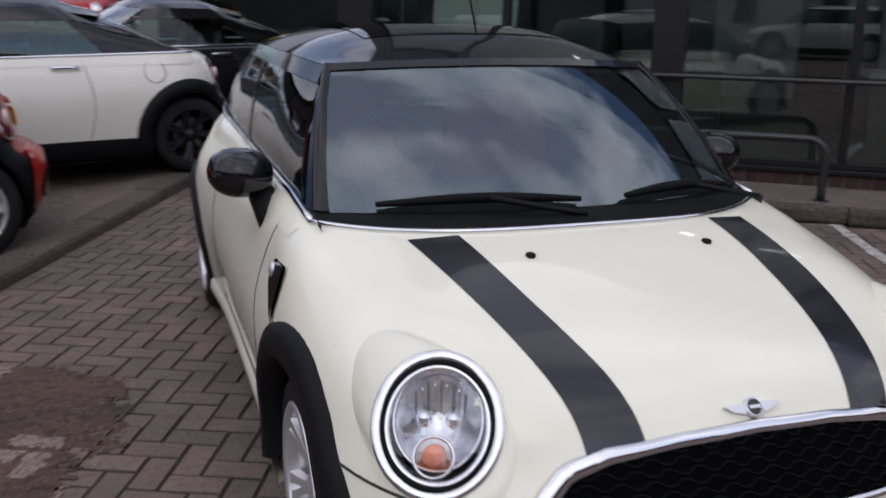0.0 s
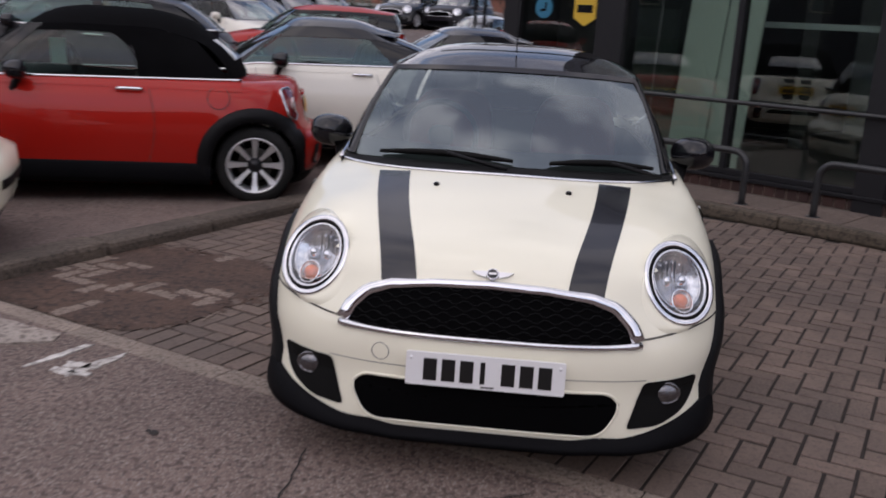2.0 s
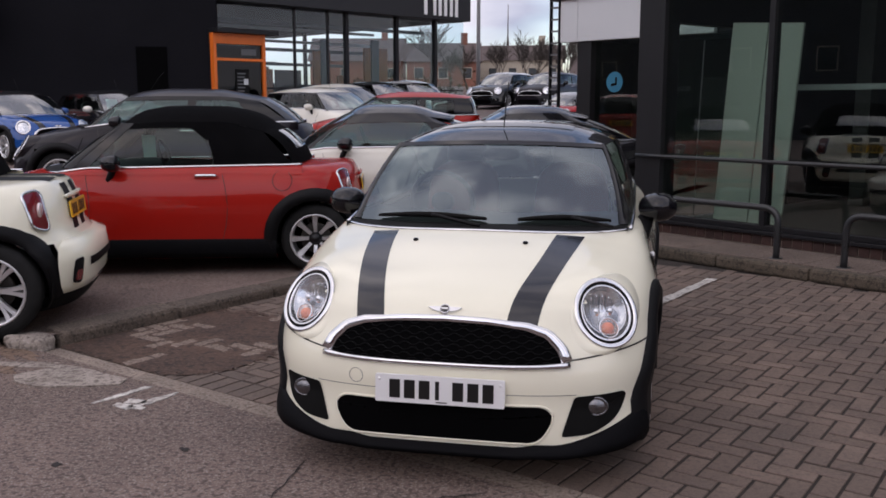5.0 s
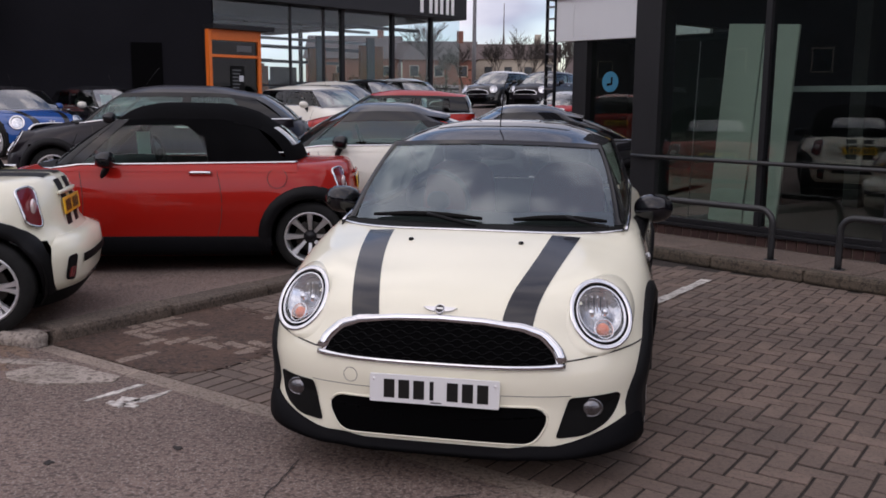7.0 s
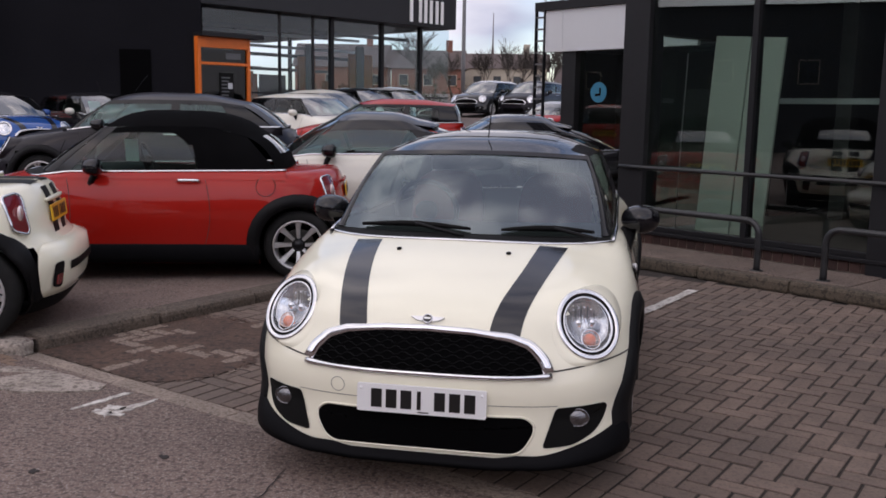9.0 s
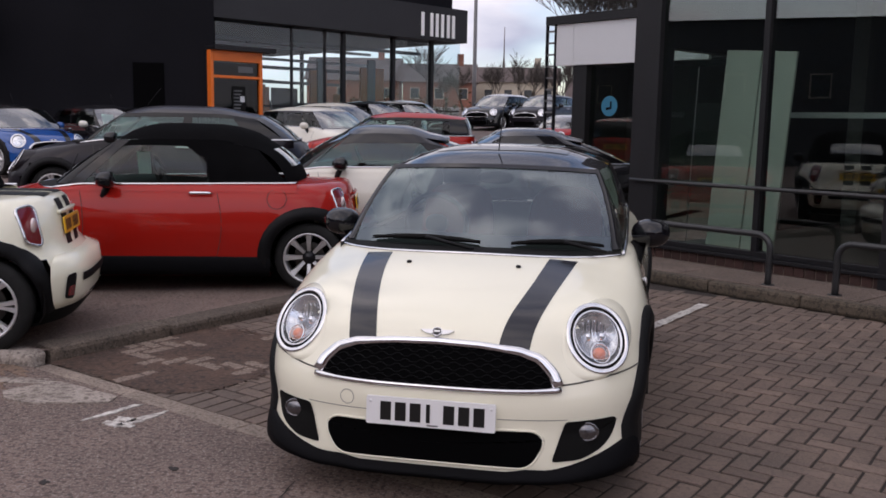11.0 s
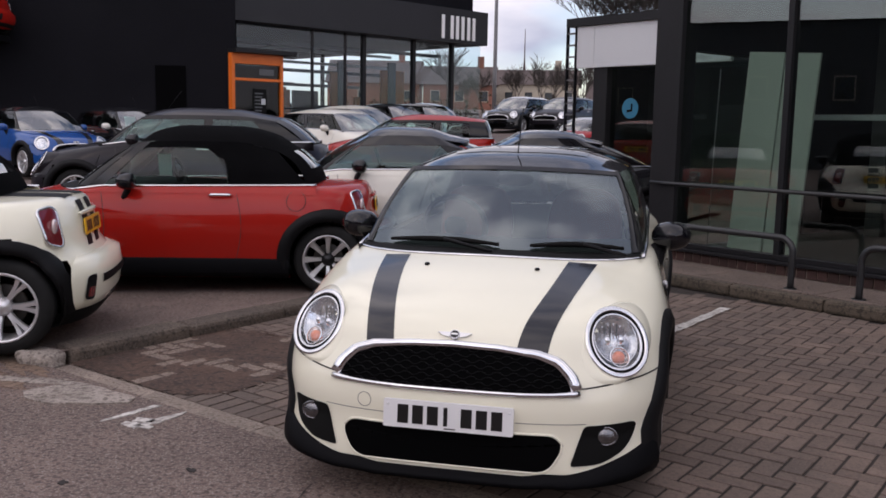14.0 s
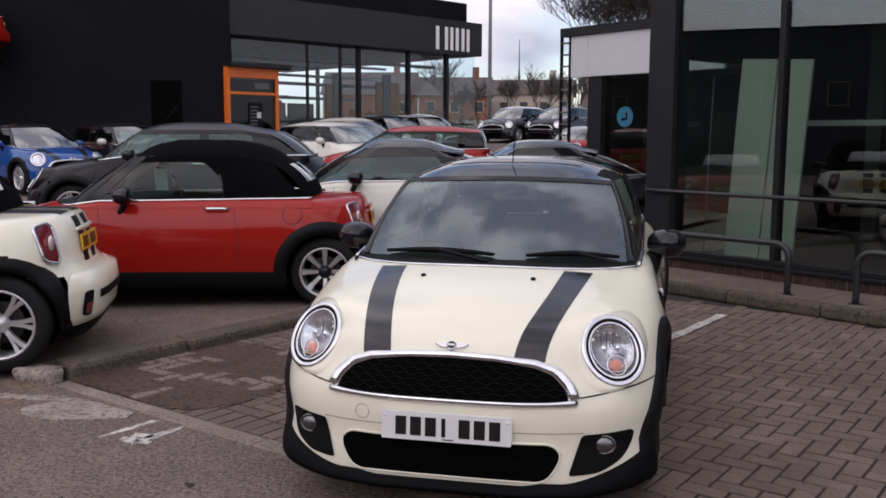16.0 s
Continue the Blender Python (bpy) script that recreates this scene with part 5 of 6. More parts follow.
# ---------------------------------------------------------------- cars
build_car("hatchback_car", "cream hatchback with black roof and two black bonnet stripes", pose(-0.006, -0.002, 0, 0, 0, 0.3), CREAM, BLACK_P, "hatch", 2, stripes=STRIPE, sills=CREAM, seat=SEAT_RED, glassm=GLASS)
red_roadster = build_car("roadster_car", "red roadster with raised black fabric hood", stand((-2.075, 4.21), -74, 1, ground=0.02), RED_P, RED_P, "roadster", 1, spokes=8, flared=True, arch=0.112)
build_car("roadster_car", "white roadster seen from behind with black boot stripes", stand((-3.20, 1.44), -66, 1, ground=0.05), CREAM, CREAM, "roadster", 1, spokes=7, boot_stripes=True)
build_car("coupe_car", "white coupe with black roof and black wheels", stand((-0.69, 6.43), -74, 1, ground=0.10), WHITE_P, BLACK_P, "coupe", 1, rims=DARKALLOY, arch=0.115, side_glass=GLASS_TEAL)
build_car("coupe_car", "black coupe parked behind the white coupe", stand((0.68, 8.6), -74, 1, ground=lay(0.6, 8.8)), BLACK_P, BLACK_P, "coupe", 1, rims=DARKALLOY)
estate = build_car("estate_car", "dark purple-black estate car with grey roof", stand((-4.15, 7.75), -74, 1, ground=0.26, size=1.035), DARK_P, DARK_P, "estate", 1, size=1.035, stretch=1.14, side_glass=GLASS_TEAL)
build_car("hatchback_car", "blue hatchback with a black roof and chrome headlights", stand((-11.50, 12.3), 62, -1, AXLE_F, lay(-11.6, 12.6) + 0.03), BLUE_P, BLACK_P, "hatch", 1, stripes=STRIPE, mirrors=BLUE_P)
dark_hatch = build_car("hatchback_car", "black hatchback with a pale card behind its windscreen", stand((-10.3, 14.0), 60, -1, AXLE_F, lay(-10.4, 14.2)), BLACK_P, BLACK_P, "hatch", 1, mirrors=WHITE_P)
CARD_MINT = mat("card_mint", (0.42, 0.66, 0.58), 0.6, vary=0.05)
box("price_card", (-0.50, -0.004, 0.98), (-0.24, 0.004, 1.26), CARD_MINT, dark_hatch, "pale green card", pose(0, 0.95, 0, -18, 0, 0))
box("price_card", (-0.06, -0.003, -0.21), (0.06, 0.003, 0.0), CARD_MINT, red_roadster, "pale card hung from the inner mirror", pose(0.05, 1.60, 1.20, 10, 0, 90), 0.004)
CARD_WHITE = mat("card_white", (0.62, 0.68, 0.72), 0.6, vary=0.05)
for cx, cw, ch in ((0.02, 0.22, 0.15), (0.34, 0.16, 0.21)):
    box("price_card", (cx, -0.003, 0.0), (cx + cw, 0.003, ch), CARD_WHITE, estate, "white price card behind the windscreen", pose(0, 1.24, 1.0, -28, 0, 0), 0.002)
build_car("hatchback_car", "white hatchback with white mirror caps", stand((-5.72, 15.2), 60, -1, AXLE_F, lay(-5.8, 15.2)), WHITE_P, WHITE_P, "hatch", 1, mirrors=WHITE_P)
build_car("hatchback_car", "pale silver hatchback in the second row", stand((-6.9, 19.6), 55, -1, AXLE_F, lay(-7, 19.6)), SILVER_P, WHITE_P, "hatch", 1)
build_car("hatchback_car", "black hatchback in the far row", stand((-6.9, 23.0), 52, -1, AXLE_F, lay(-7, 23)), BLACK_P, BLACK_P, "hatch", 1)
build_car("hatchback_car", "dark hatchback with a silver roof", stand((-6.5, 25.4), 50, -1, AXLE_F, lay(-6.5, 25)), DARK_P, SILVER_P, "hatch", 1)
build_car("hatchback_car", "red hatchback with a red roof and dark windows", stand((-2.45, 13.4), -72, 1, ground=lay(-2.8, 13.4)), RED_P, RED_P, "hatch", 1, mirrors=RED_P)
build_car("crossover_car", "black crossover with silver roof facing the yard", stand((-4.80, 34.8), -20, 1, AXLE_F, lay(-5.2, 34.8), 1.1), BLACK_P, SILVER_P, "van", 1, size=1.1)
build_car("crossover_car", "dark blue-black crossover beside its twin", stand((-2.80, 34.9), -20, 1, AXLE_F, lay(-3.2, 34.9), 1.1), DARK_P, DARK_P, "van", 1, size=1.1)
build_car("hatchback_car", "red hatchback far up the yard", stand((-1.55, 29.1), -20, 1, AXLE_F, lay(-1.7, 29.1)), RED_P, SILVER_P, "hatch", 1)

build_car("crossover_car", "white crossover parked across the lane", pose(-10.5, -13.6, 0, 0, 0, -127), WHITE_P, WHITE_P, "van", 1, size=1.12)
build_car("hatchback_car", "silver hatchback parked across the lane", pose(-14.6, -10.2, 0, 0, 0, -127), SILVER_P, SILVER_P, "hatch", 1)

# ---------------------------------------------------------------- showroom on the near side
CLAD = mat("dark_cladding", (0.012, 0.012, 0.014), 0.5, spec=0.25, vary=0.15, scale=1.5, fine=40, bump=0.05)
FRAME = mat("window_frame", (0.010, 0.010, 0.012), 0.45, vary=0.1, spec=0.25)
BRICK_M = mat("plinth_brick", (0.048, 0.022, 0.018), 0.85, vary=0.35, scale=14, fine=90, bump=0.5, random_tone=0.3)
MORTAR = mat("mortar", (0.26, 0.22, 0.185), 0.9, vary=0.3, fine=150, bump=0.4)
RAILM = mat("rail_paint", (0.020, 0.021, 0.023), 0.38, vary=0.2, scale=20, bump=0.1)
PANE = glass("shop_glass", (0.80, 0.86, 0.83), 0.004, 0.066)
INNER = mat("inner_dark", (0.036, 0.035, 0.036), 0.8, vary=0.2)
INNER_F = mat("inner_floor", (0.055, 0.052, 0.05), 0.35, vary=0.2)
BOARD = mat("board_white", (0.36, 0.40, 0.36), 0.6, vary=0.06, scale=1.2)

GREYED = mat("inner_grey", (0.20, 0.21, 0.21), 0.6, vary=0.1)
show = empty("wall_showroom", "dark glazed showroom front on a low brick plinth", "wall", kind="structure")
W0, W1, PN_IN = -3.67, 9.0, 12.9


def sbox(name, lo, hi, material, parent, bevel=0.0, label=""):
    return box(name, lo, hi, material, parent, label, SHOP_M, bevel)


sbox("pavement_slab", (W0 - 0.1, 5.29, -0.2), (W1, 6.4, 0.100), SAND, show)
sbox("plinth", (W0 + 0.26, 6.02, 0.10), (W1, 6.14, 0.222), MORTAR, show)
sbox("sill", (W0 + 0.26, 5.975, 0.224), (W1, 6.16, 0.262), FRAME, show, 0.006)
sbox("sill_upstand", (W0 + 0.26, 6.01, 0.262), (W1, 6.12, 0.318), FRAME, show, 0.006)
for w, wd in ((-3.67, 0.33), (-0.87, 0.26), (1.86, 0.26), (4.59, 0.26)):
    sbox("column", (w, 5.985, 0.10), (w + wd, 6.26, 5.2), CLAD, show, 0.006)
for k, w in enumerate((-2.145, 0.64, 3.37)):
    sbox("mullion", (w, 6.005, 0.318), (w + 0.062, 6.13, 5.0), FRAME, show, 0.004)
for w0, w1 in ((-3.34, -2.145), (-2.083, -0.87), (-0.61, 0.64), (0.702, 1.86), (2.12, 3.37), (3.432, 4.59)):
    o = sbox("pane", (w0 + 0.002, 6.055, 0.32), (w1 - 0.002, 6.067, 4.96), PANE, show)
    o.visible_shadow = False
sbox("head", (W0, 5.96, 4.96), (W1, 6.30, 5.9), CLAD, show)
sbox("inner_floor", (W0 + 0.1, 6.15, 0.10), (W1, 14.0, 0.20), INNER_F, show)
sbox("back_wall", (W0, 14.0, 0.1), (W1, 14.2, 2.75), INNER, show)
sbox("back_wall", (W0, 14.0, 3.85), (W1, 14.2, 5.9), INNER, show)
SMOKED = glass("smoked_glass", (0.15, 0.17, 0.175), 0.01, 0.05)
k, w = 0, W0
while w < W1 - 0.5:
    sbox("back_post", (w, 13.98, 2.75), (w + (0.45, 0.12, 0.12)[k % 3], 14.22, 3.85), INNER, show)
    sbox("back_pane", (w + (0.45, 0.12, 0.12)[k % 3], 14.09, 2.75), (min(W1, w + 1.7), 14.10, 3.85), SMOKED, show)
    k, w = k + 1, w + 1.7
for k in range(6):
    sbox("blind_slat", (W0 + 0.5, 13.86, 3.30 + 0.10 * k), (W1 - 2.0, 13.93, 3.315 + 0.10 * k), GREYED, show)
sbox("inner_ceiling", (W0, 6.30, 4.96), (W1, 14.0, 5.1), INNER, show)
sbox("side_mullion", (W0 + 0.05, 8.9, 0.1), (W0 + 0.15, 9.0, 2.4), FRAME, show)
sbox("side_pane", (W0 + 0.10, 6.34, 0.32), (W0 + 0.112, 8.9, 2.4), PANE, show).visible_shadow = False
# solid panel added above the pane to block a pale patch showing through
sbox("side_blocker", (W0 + 0.05, 6.34, 2.4), (W0 + 0.2, 9.0, 5.1), CLAD, show)
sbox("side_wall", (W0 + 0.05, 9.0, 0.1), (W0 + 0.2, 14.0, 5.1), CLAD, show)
sbox("end_wall", (W1, 6.0, 0.1), (W1 + 0.2, 14.2, 5.9), CLAD, show)
for n0, z0 in ((7.6, 3.35), (9.2, 3.55), (10.8, 3.7), (12.4, 3.85)):
    sbox("ceiling_beam", (W0 + 0.3, n0, z0), (W1, n0 + 0.14, z0 + 0.16), GREYED, show)
for w0, n0, wd, hh in ((-2.9, 9.5, 0.2, 4.6), (-1.1, 10.5, 0.25, 4.6), (0.9, 9.0, 0.2, 4.6), (2.6, 11.0, 0.3, 4.6), (-3.25, 12.5, 1.0, 2.3), (-0.6, 12.8, 1.2, 2.0), (1.6, 12.0, 0.9, 2.4)):
    sbox("inner_pier", (w0, n0, 0.2), (w0 + wd, n0 + 0.2, hh), GREYED if hh < 4 else INNER, show)
for w0, n0, wd in ((-1.6, 8.2, 1.3), (1.0, 7.8, 1.5), (3.6, 8.6, 1.4)):
    sbox("inner_desk", (w0, n0, 0.86), (w0 + wd, n0 + 0.7, 0.92), GREYED, show, 0.01)
    sbox("inner_desk_panel", (w0 + 0.04, n0 + 0.05, 0.2), (w0 + wd - 0.04, n0 + 0.08, 0.86), INNER, show)
# pale bar added to imitate a bright line reflected in the shop glass
sbox("mirrored_line", (W0 + 0.4, 7.2, 1.66), (4.4, 7.25, 1.72), mat("line_pale", (0.30, 0.33, 0.33), 0.5), show)
board = empty("display_board", "tall pale green-white display boards leaning inside the window", "board")
for w0, w1, n0 in ((-3.03, -2.62, 6.58), (-2.612, -2.235, 6.59)):
    box("panel", (w0 + 2.6, 0, 0), (w1 + 2.6, 0.035, 2.12), BOARD, board, "", SHOP_M @ pose(-2.6, n0, 0.225, 0, 3.6, 0), 0.004)
pole = tagged(tube("pole_stand", [shop(-3.30, 6.6, 0.2), shop(-3.28, 6.6, 1.3), shop(-3.25, 6.6, 2.2)], 0.0045, GREYED, None), "thin metal pole inside the window", "pole")
for w in (-1.2, 0.2, 1.5):
    lm = sbox("ceiling_lamp", (w, 9.0, 4.86), (w + 0.25, 9.12, 4.93), bpy.data.materials.get("lamp_glow") or mat("lamp_glow", (0.9, 0.9, 0.88), 0.5), None, 0.0)
    tagged(lm, "small lit spotlight on the showroom ceiling", "lamp")
gm = bpy.data.materials["lamp_glow"].node_tree.nodes["Principled BSDF"]
gm.inputs["Emission Color"].default_value, gm.inputs["Emission Strength"].default_value = (1, 0.96, 0.9, 1), 6.0

for w, z in ((-8.7, 2.52),):
    tagged(sbox("ceiling_lamp", (w, PN_IN, z), (w + 0.16, PN_IN + 0.12, z + 0.05), bpy.data.materials["lamp_glow"], None), "small lit lamp inside the entrance", "lamp")

# handrail before the glass and hoop barriers on the pavement
rail = empty("handrail", "dark round handrail before the shop window", "handrail")
tube("bar", [shop(w, 5.93, 0.955) for w in np.linspace(-3.62, 8.5, 40)], 0.021, RAILM, rail, sides=10)
for w in (-3.5, -0.76, 1.97, 4.7):
    tube("bracket", [shop(w, 5.93, 0.955), shop(w, 5.96, 0.945), shop(w, 5.99, 0.94)], 0.012, RAILM, rail, sides=8)


def hoop(w0, w1):
    h = empty("hoop_barrier", "dark tubular hoop barrier bolted to the pavement", "barrier", "hoop barriers")
    top, r = 0.575, 0.13
    pts = [(w0, z) for z in np.linspace(0.118, top - r, 6)]
    pts += [(w0 + r - r * math.cos(a), top - r + r * math.sin(a)) for a in np.linspace(0.15, math.pi / 2, 8)]
    pts += [(w, top) for w in np.linspace(w0 + r + 0.05, w1 - r - 0.05, 8)]
    pts += [(w1 - r + r * math.sin(a), top - r + r * math.cos(a)) for a in np.linspace(0, math.pi / 2 - 0.15, 8)]
    pts += [(w1, z) for z in np.linspace(top - r, 0.118, 6)]
    tube("hoop", [shop(w, 5.40, z) for w, z in pts], 0.030, RAILM, h, sides=12, up=tuple(SHOP_N) + (0,))
    for w in (w0, w1):
        g = lathe([(0.0, 0.001), (0.006, 0.058), (0.0, 0.06)], 18, axis=2)
        patch("foot_plate", g + np.array(shop(w, 5.40, 0.120)), RAILM, h, wrap_u=True)


hoop(-3.08, -1.60)
hoop(-0.97, 0.49)
hoop(1.12, 2.58)

flags = empty("pavement_flags", "tan concrete paving flags before the showroom", "pavement", kind="structure")
me = slab((0.004, 0.004, -0.05), (0.596, 0.70, 0.0), 0.005)
me.materials.append(FLAG_M)
for k in range(18):
    o = new("paving_flag", me)
    o.parent = flags
    o.matrix_basis = SHOP_M @ pose(-3.7 + k * 0.60, 5.29, 0.118 + rk.uniform(-0.003, 0.003), rk.uniform(-0.3, 0.3), rk.uniform(-0.3, 0.3), 0)
kerb2 = empty("kerb_shop", "low worn kerb along the showroom pavement", "kerb", kind="structure")
me = slab((0.001, 0.0, -0.12), (0.913, 0.135, 0.0), 0.030)
me.materials.append(MOSSY)
for k in range(12):
    o = new("kerb_stone", me)
    o.parent = kerb2
    o.matrix_basis = SHOP_M @ pose(-3.9 + k * 0.914, 5.15 + rk.uniform(-0.006, 0.006), 0.118 + rk.uniform(-0.005, 0.003), rk.uniform(-0.6, 0.6), 0, rk.uniform(-0.3, 0.3))
me = slab((0.004, 0.0, 0.0), (0.103, 0.05, 0.098), 0.004)
me.materials.append(BRICK_M)
for k in range(80):
    o = new("brick", me)
    o.parent = show
    o.matrix_basis = SHOP_M @ pose(W0 + 0.27 + k * 0.108, 6.008 + rk.uniform(-0.003, 0.003), 0.124, 0, 0, 0)

# entrance porch of the showroom, further back
PW, PN = -10.22, 11.95
PG = lay(*shop(PW, PN).xy)
FASCIA_L = mat("slat_grey", (0.10, 0.10, 0.105), 0.5)
porch = empty("wall_porch", "showroom entrance with a white canopy box and dark columns", "wall", kind="structure")
WHITE_B = mat("canopy_white", (0.57, 0.585, 0.60), 0.5, vary=0.05, scale=1.0)
sbox("canopy_panel", (PW, PN, 2.74), (PW + 0.46, PN + 0.1, 3.57), WHITE_B, porch, 0.008)
sbox("canopy_panel", (PW + 0.465, PN, 2.74), (PW + 3.6, PN + 0.1, 3.57), WHITE_B, porch, 0.008)
sbox("canopy_soffit", (PW + 0.01, PN + 0.1, 2.76), (W0, PN + 3.0, 3.56), CLAD, porch)
sbox("roof_band", (PW - 0.25, PN - 0.06, 3.574), (W0, PN + 3.0, 3.74), CLAD, porch)
sbox("column", (PW + 0.44, PN + 0.05, PG - 0.1), (PW + 0.79, PN + 0.35, 2.76), CLAD, porch)
o = sbox("porch_glass", (PW + 0.79, PN + 0.20, PG), (W0, PN + 0.212, 2.74), PANE, porch)
# dark sheets added behind the glass stand in for the dim interior
sbox("porch_dark_side", (PW + 0.46, PN + 0.36, PG - 0.2), (PW + 0.56, PN + 1.7, 2.75), INNER, porch)
sbox("porch_dark_back", (PW + 0.5, PN + 1.7, PG - 0.2), (W0, PN + 1.9, 2.85), INNER, porch)
for k in range(14):
    sbox("screen_slat", (PW - 0.24, PN - 0.02 + 0.0 * k, PG + 0.4 + k * 0.235), (PW - 0.02, PN + 0.06, PG + 0.43 + k * 0.235), FASCIA_L, porch)
for w in (PW - 0.27, PW - 0.03):
    sbox("screen_post", (w, PN - 0.03, PG - 0.2), (w + 0.022, PN + 0.05, 3.73), FRAME, porch)
a = np.linspace(0, 2 * np.pi, 24, endpoint=False)
st_c = np.array([-8.93, PN + 0.19, 1.93])
stick = mesh("window_sticker", [SHOP_M @ Vector((st_c[0] + 0.20 * math.cos(t), st_c[1] - h, st_c[2] + 0.20 * math.sin(t))) for h in (0.0, 0.006) for t in a], [tuple(reversed(range(24, 48)))] + [(i, (i + 1) % 24, 24 + (i + 1) % 24, 24 + i) for i in range(24)], mat("sticker_blue", (0.015, 0.15, 0.25), 0.5), None, smooth=False)
tagged(stick, "round blue sticker on the entrance glass", "sticker")
mesh("hook", [SHOP_M @ Vector((st_c[0] + x, st_c[1] - 0.010, st_c[2] + z)) for x, z in ((-0.08, -0.08), (0.06, -0.06), (0.06, 0.09), (0.02, 0.09), (0.02, -0.02), (-0.08, -0.03))], [(0, 1, 2, 3, 4, 5)], BLACK_P, stick, smooth=False)

shield = mesh("window_sticker", [SHOP_M @ Vector((-8.0 + x, st_c[1] - h, 1.84 + z)) for h in (0.0, 0.006) for x, z in ((-0.24, 0.30), (0.24, 0.30), (0.24, -0.08), (0.0, -0.22), (-0.24, -0.08))], [(9, 8, 7, 6, 5)] + [(i, (i + 1) % 5, 5 + (i + 1) % 5, 5 + i) for i in range(5)], mat("sticker_yellow", (0.62, 0.40, 0.03), 0.5), None, smooth=False)
tagged(shield, "yellow shield-shaped sticker on the entrance glass", "sticker")
mesh("band", [SHOP_M @ Vector((-8.0 + x, st_c[1] - 0.010, 1.84 + z)) for x, z in ((-0.17, 0.02), (0.17, 0.02), (0.17, 0.16), (-0.17, 0.16))], [(0, 1, 2, 3)], BLACK_P, shield, smooth=False)

# ---------------------------------------------------------------- dealership across the yard
FC = Vector((-11.8, 21.3))
FD = Vector((math.cos(radians(56.7)), math.sin(radians(56.7))))
FM = Matrix(((FD.x, -FD.y, 0, FC.x), (FD.y, FD.x, 0, FC.y), (0, 0, 1, 0), (0, 0, 0, 1)))
BLACKWALL = mat("black_render", (0.0105, 0.0105, 0.013), 0.75, vary=0.2, scale=0.5, fine=30, bump=0.05, spec=0.03)
FASCIA = mat("fascia_grey", (0.022, 0.022, 0.025), 0.55, vary=0.12, scale=0.7, spec=0.3)
ORANGE = mat("portal_orange", (0.72, 0.15, 0.012), 0.45, vary=0.06)
HALL_PANE = glass("hall_glass", (0.82, 0.90, 0.93), 0.004, 0.030)
PORTAL_PANE = glass("portal_glass", (0.20, 0.22, 0.22), 0.006, 0.025)
hall = empty("wall_dealership", "black dealership hall with glazed front and orange entrance portal", "wall", kind="structure")


def fbox(name, lo, hi, material, parent, bevel=0.0, label=""):
    return box(name, lo, hi, material, parent, label, FM, bevel)


LF = 10.75
fbox("fascia", (0.28, -0.45, 4.45), (LF, 0.5, 5.62), FASCIA, hall)
fbox("parapet", (0.28, -0.25, 5.624), (LF - 0.6, 0.5, 6.3), BLACKWALL, hall)
# soffit carried on over the whole hall, added to keep daylight out
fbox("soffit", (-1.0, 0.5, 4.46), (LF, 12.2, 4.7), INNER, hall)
for x in (5.32, 7.52, 9.37):
    fbox("post", (x, 0.0, 0.5), (x + 0.13, 0.16, 4.45), FRAME, hall)
for x0, x1 in ((0.0, 5.32), (5.45, 7.52), (7.65, 9.37), (9.5, 10.9)):
    o = fbox("pane", (x0, 0.06, 0.6), (x1, 0.075, 4.45), HALL_PANE, hall)
    fbox("transom", (x0, 0.04, 1.95), (x1, 0.10, 2.0), FRAME, hall)
fbox("hall_floor", (-1, 0.1, 0.4), (LF, 12.0, 0.7), INNER_F, hall)
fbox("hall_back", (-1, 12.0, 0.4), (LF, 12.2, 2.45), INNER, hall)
for x in (0.5, 2.2, 4.0, 5.8, 7.6, 9.4):
    fbox("back_post", (x, 12.0, 1.9), (x + 0.14, 12.15, 4.46), FRAME, hall)
fbox("back_transom", (-1, 12.0, 3.3), (LF, 12.1, 3.4), FRAME, hall)
WARM = mat("inner_warm", (0.34, 0.12, 0.05), 0.6, vary=0.3)
for k, (x, y, w, z) in enumerate(((1.6, 3.0, 0.7, 2.5), (2.9, 4.5, 0.5, 3.1), (4.4, 3.5, 0.4, 2.7), (6.2, 4.0, 0.9, 2.2), (8.3, 3.2, 0.6, 2.4))):
    fbox("inner_stand", (x, y, 0.7), (x + w, y + 0.15, z), WARM if k % 2 == 0 else INNER_F, hall)
for x in (3.3, 4.6):
    fbox("slim_post", (x, 0.03, 0.6), (x + 0.06, 0.13, 4.45), FASCIA, hall)
for z in (3.55, 4.0):
    fbox("light_beam", (0.5, 5.0, z + 0.2), (LF, 5.12, z + 0.3), WHITE_B, hall)
for k, x in enumerate((0.9, 3.0, 5.5, 8.0)):
    fbox("inner_post", (x, 6.0, 0.7), (x + 0.12, 6.12, 4.62), FRAME, hall)
    fbox("inner_panel", (x + 0.3, 8.5, 0.7), (x + 1.6, 8.6, 2.4 + 0.5 * (k % 2)), mat("inner_panel", (0.07, 0.06, 0.055), 0.6) if k == 0 else bpy.data.materials["inner_panel"], hall)
ri = random.Random(17)
PALE_I = mat("inner_pale", (0.10, 0.105, 0.11), 0.6, vary=0.1)
for k in range(26):
    x, y = ri.uniform(0.4, 10.2), ri.uniform(1.2, 7.5)
    w, z = ri.choice((0.10, 0.16, 0.35, 0.7, 1.1)), ri.uniform(1.7, 3.9)
    fbox("display_panel", (x, y, 0.7), (x + w, y + 0.1, z), ri.choice((INNER, FRAME, PALE_I, INNER_F, WARM, PALE_I, INNER)), hall)
for z, y in ((4.1, 2.0), (3.4, 4.5), (3.0, 7.0)):
    fbox("inner_beam", (0.4, y, z), (LF, y + 0.1, z + 0.12), PALE_I, hall)
portal = empty("door_portal", "orange entrance portal with dark glazed doors", "door", kind="structure")
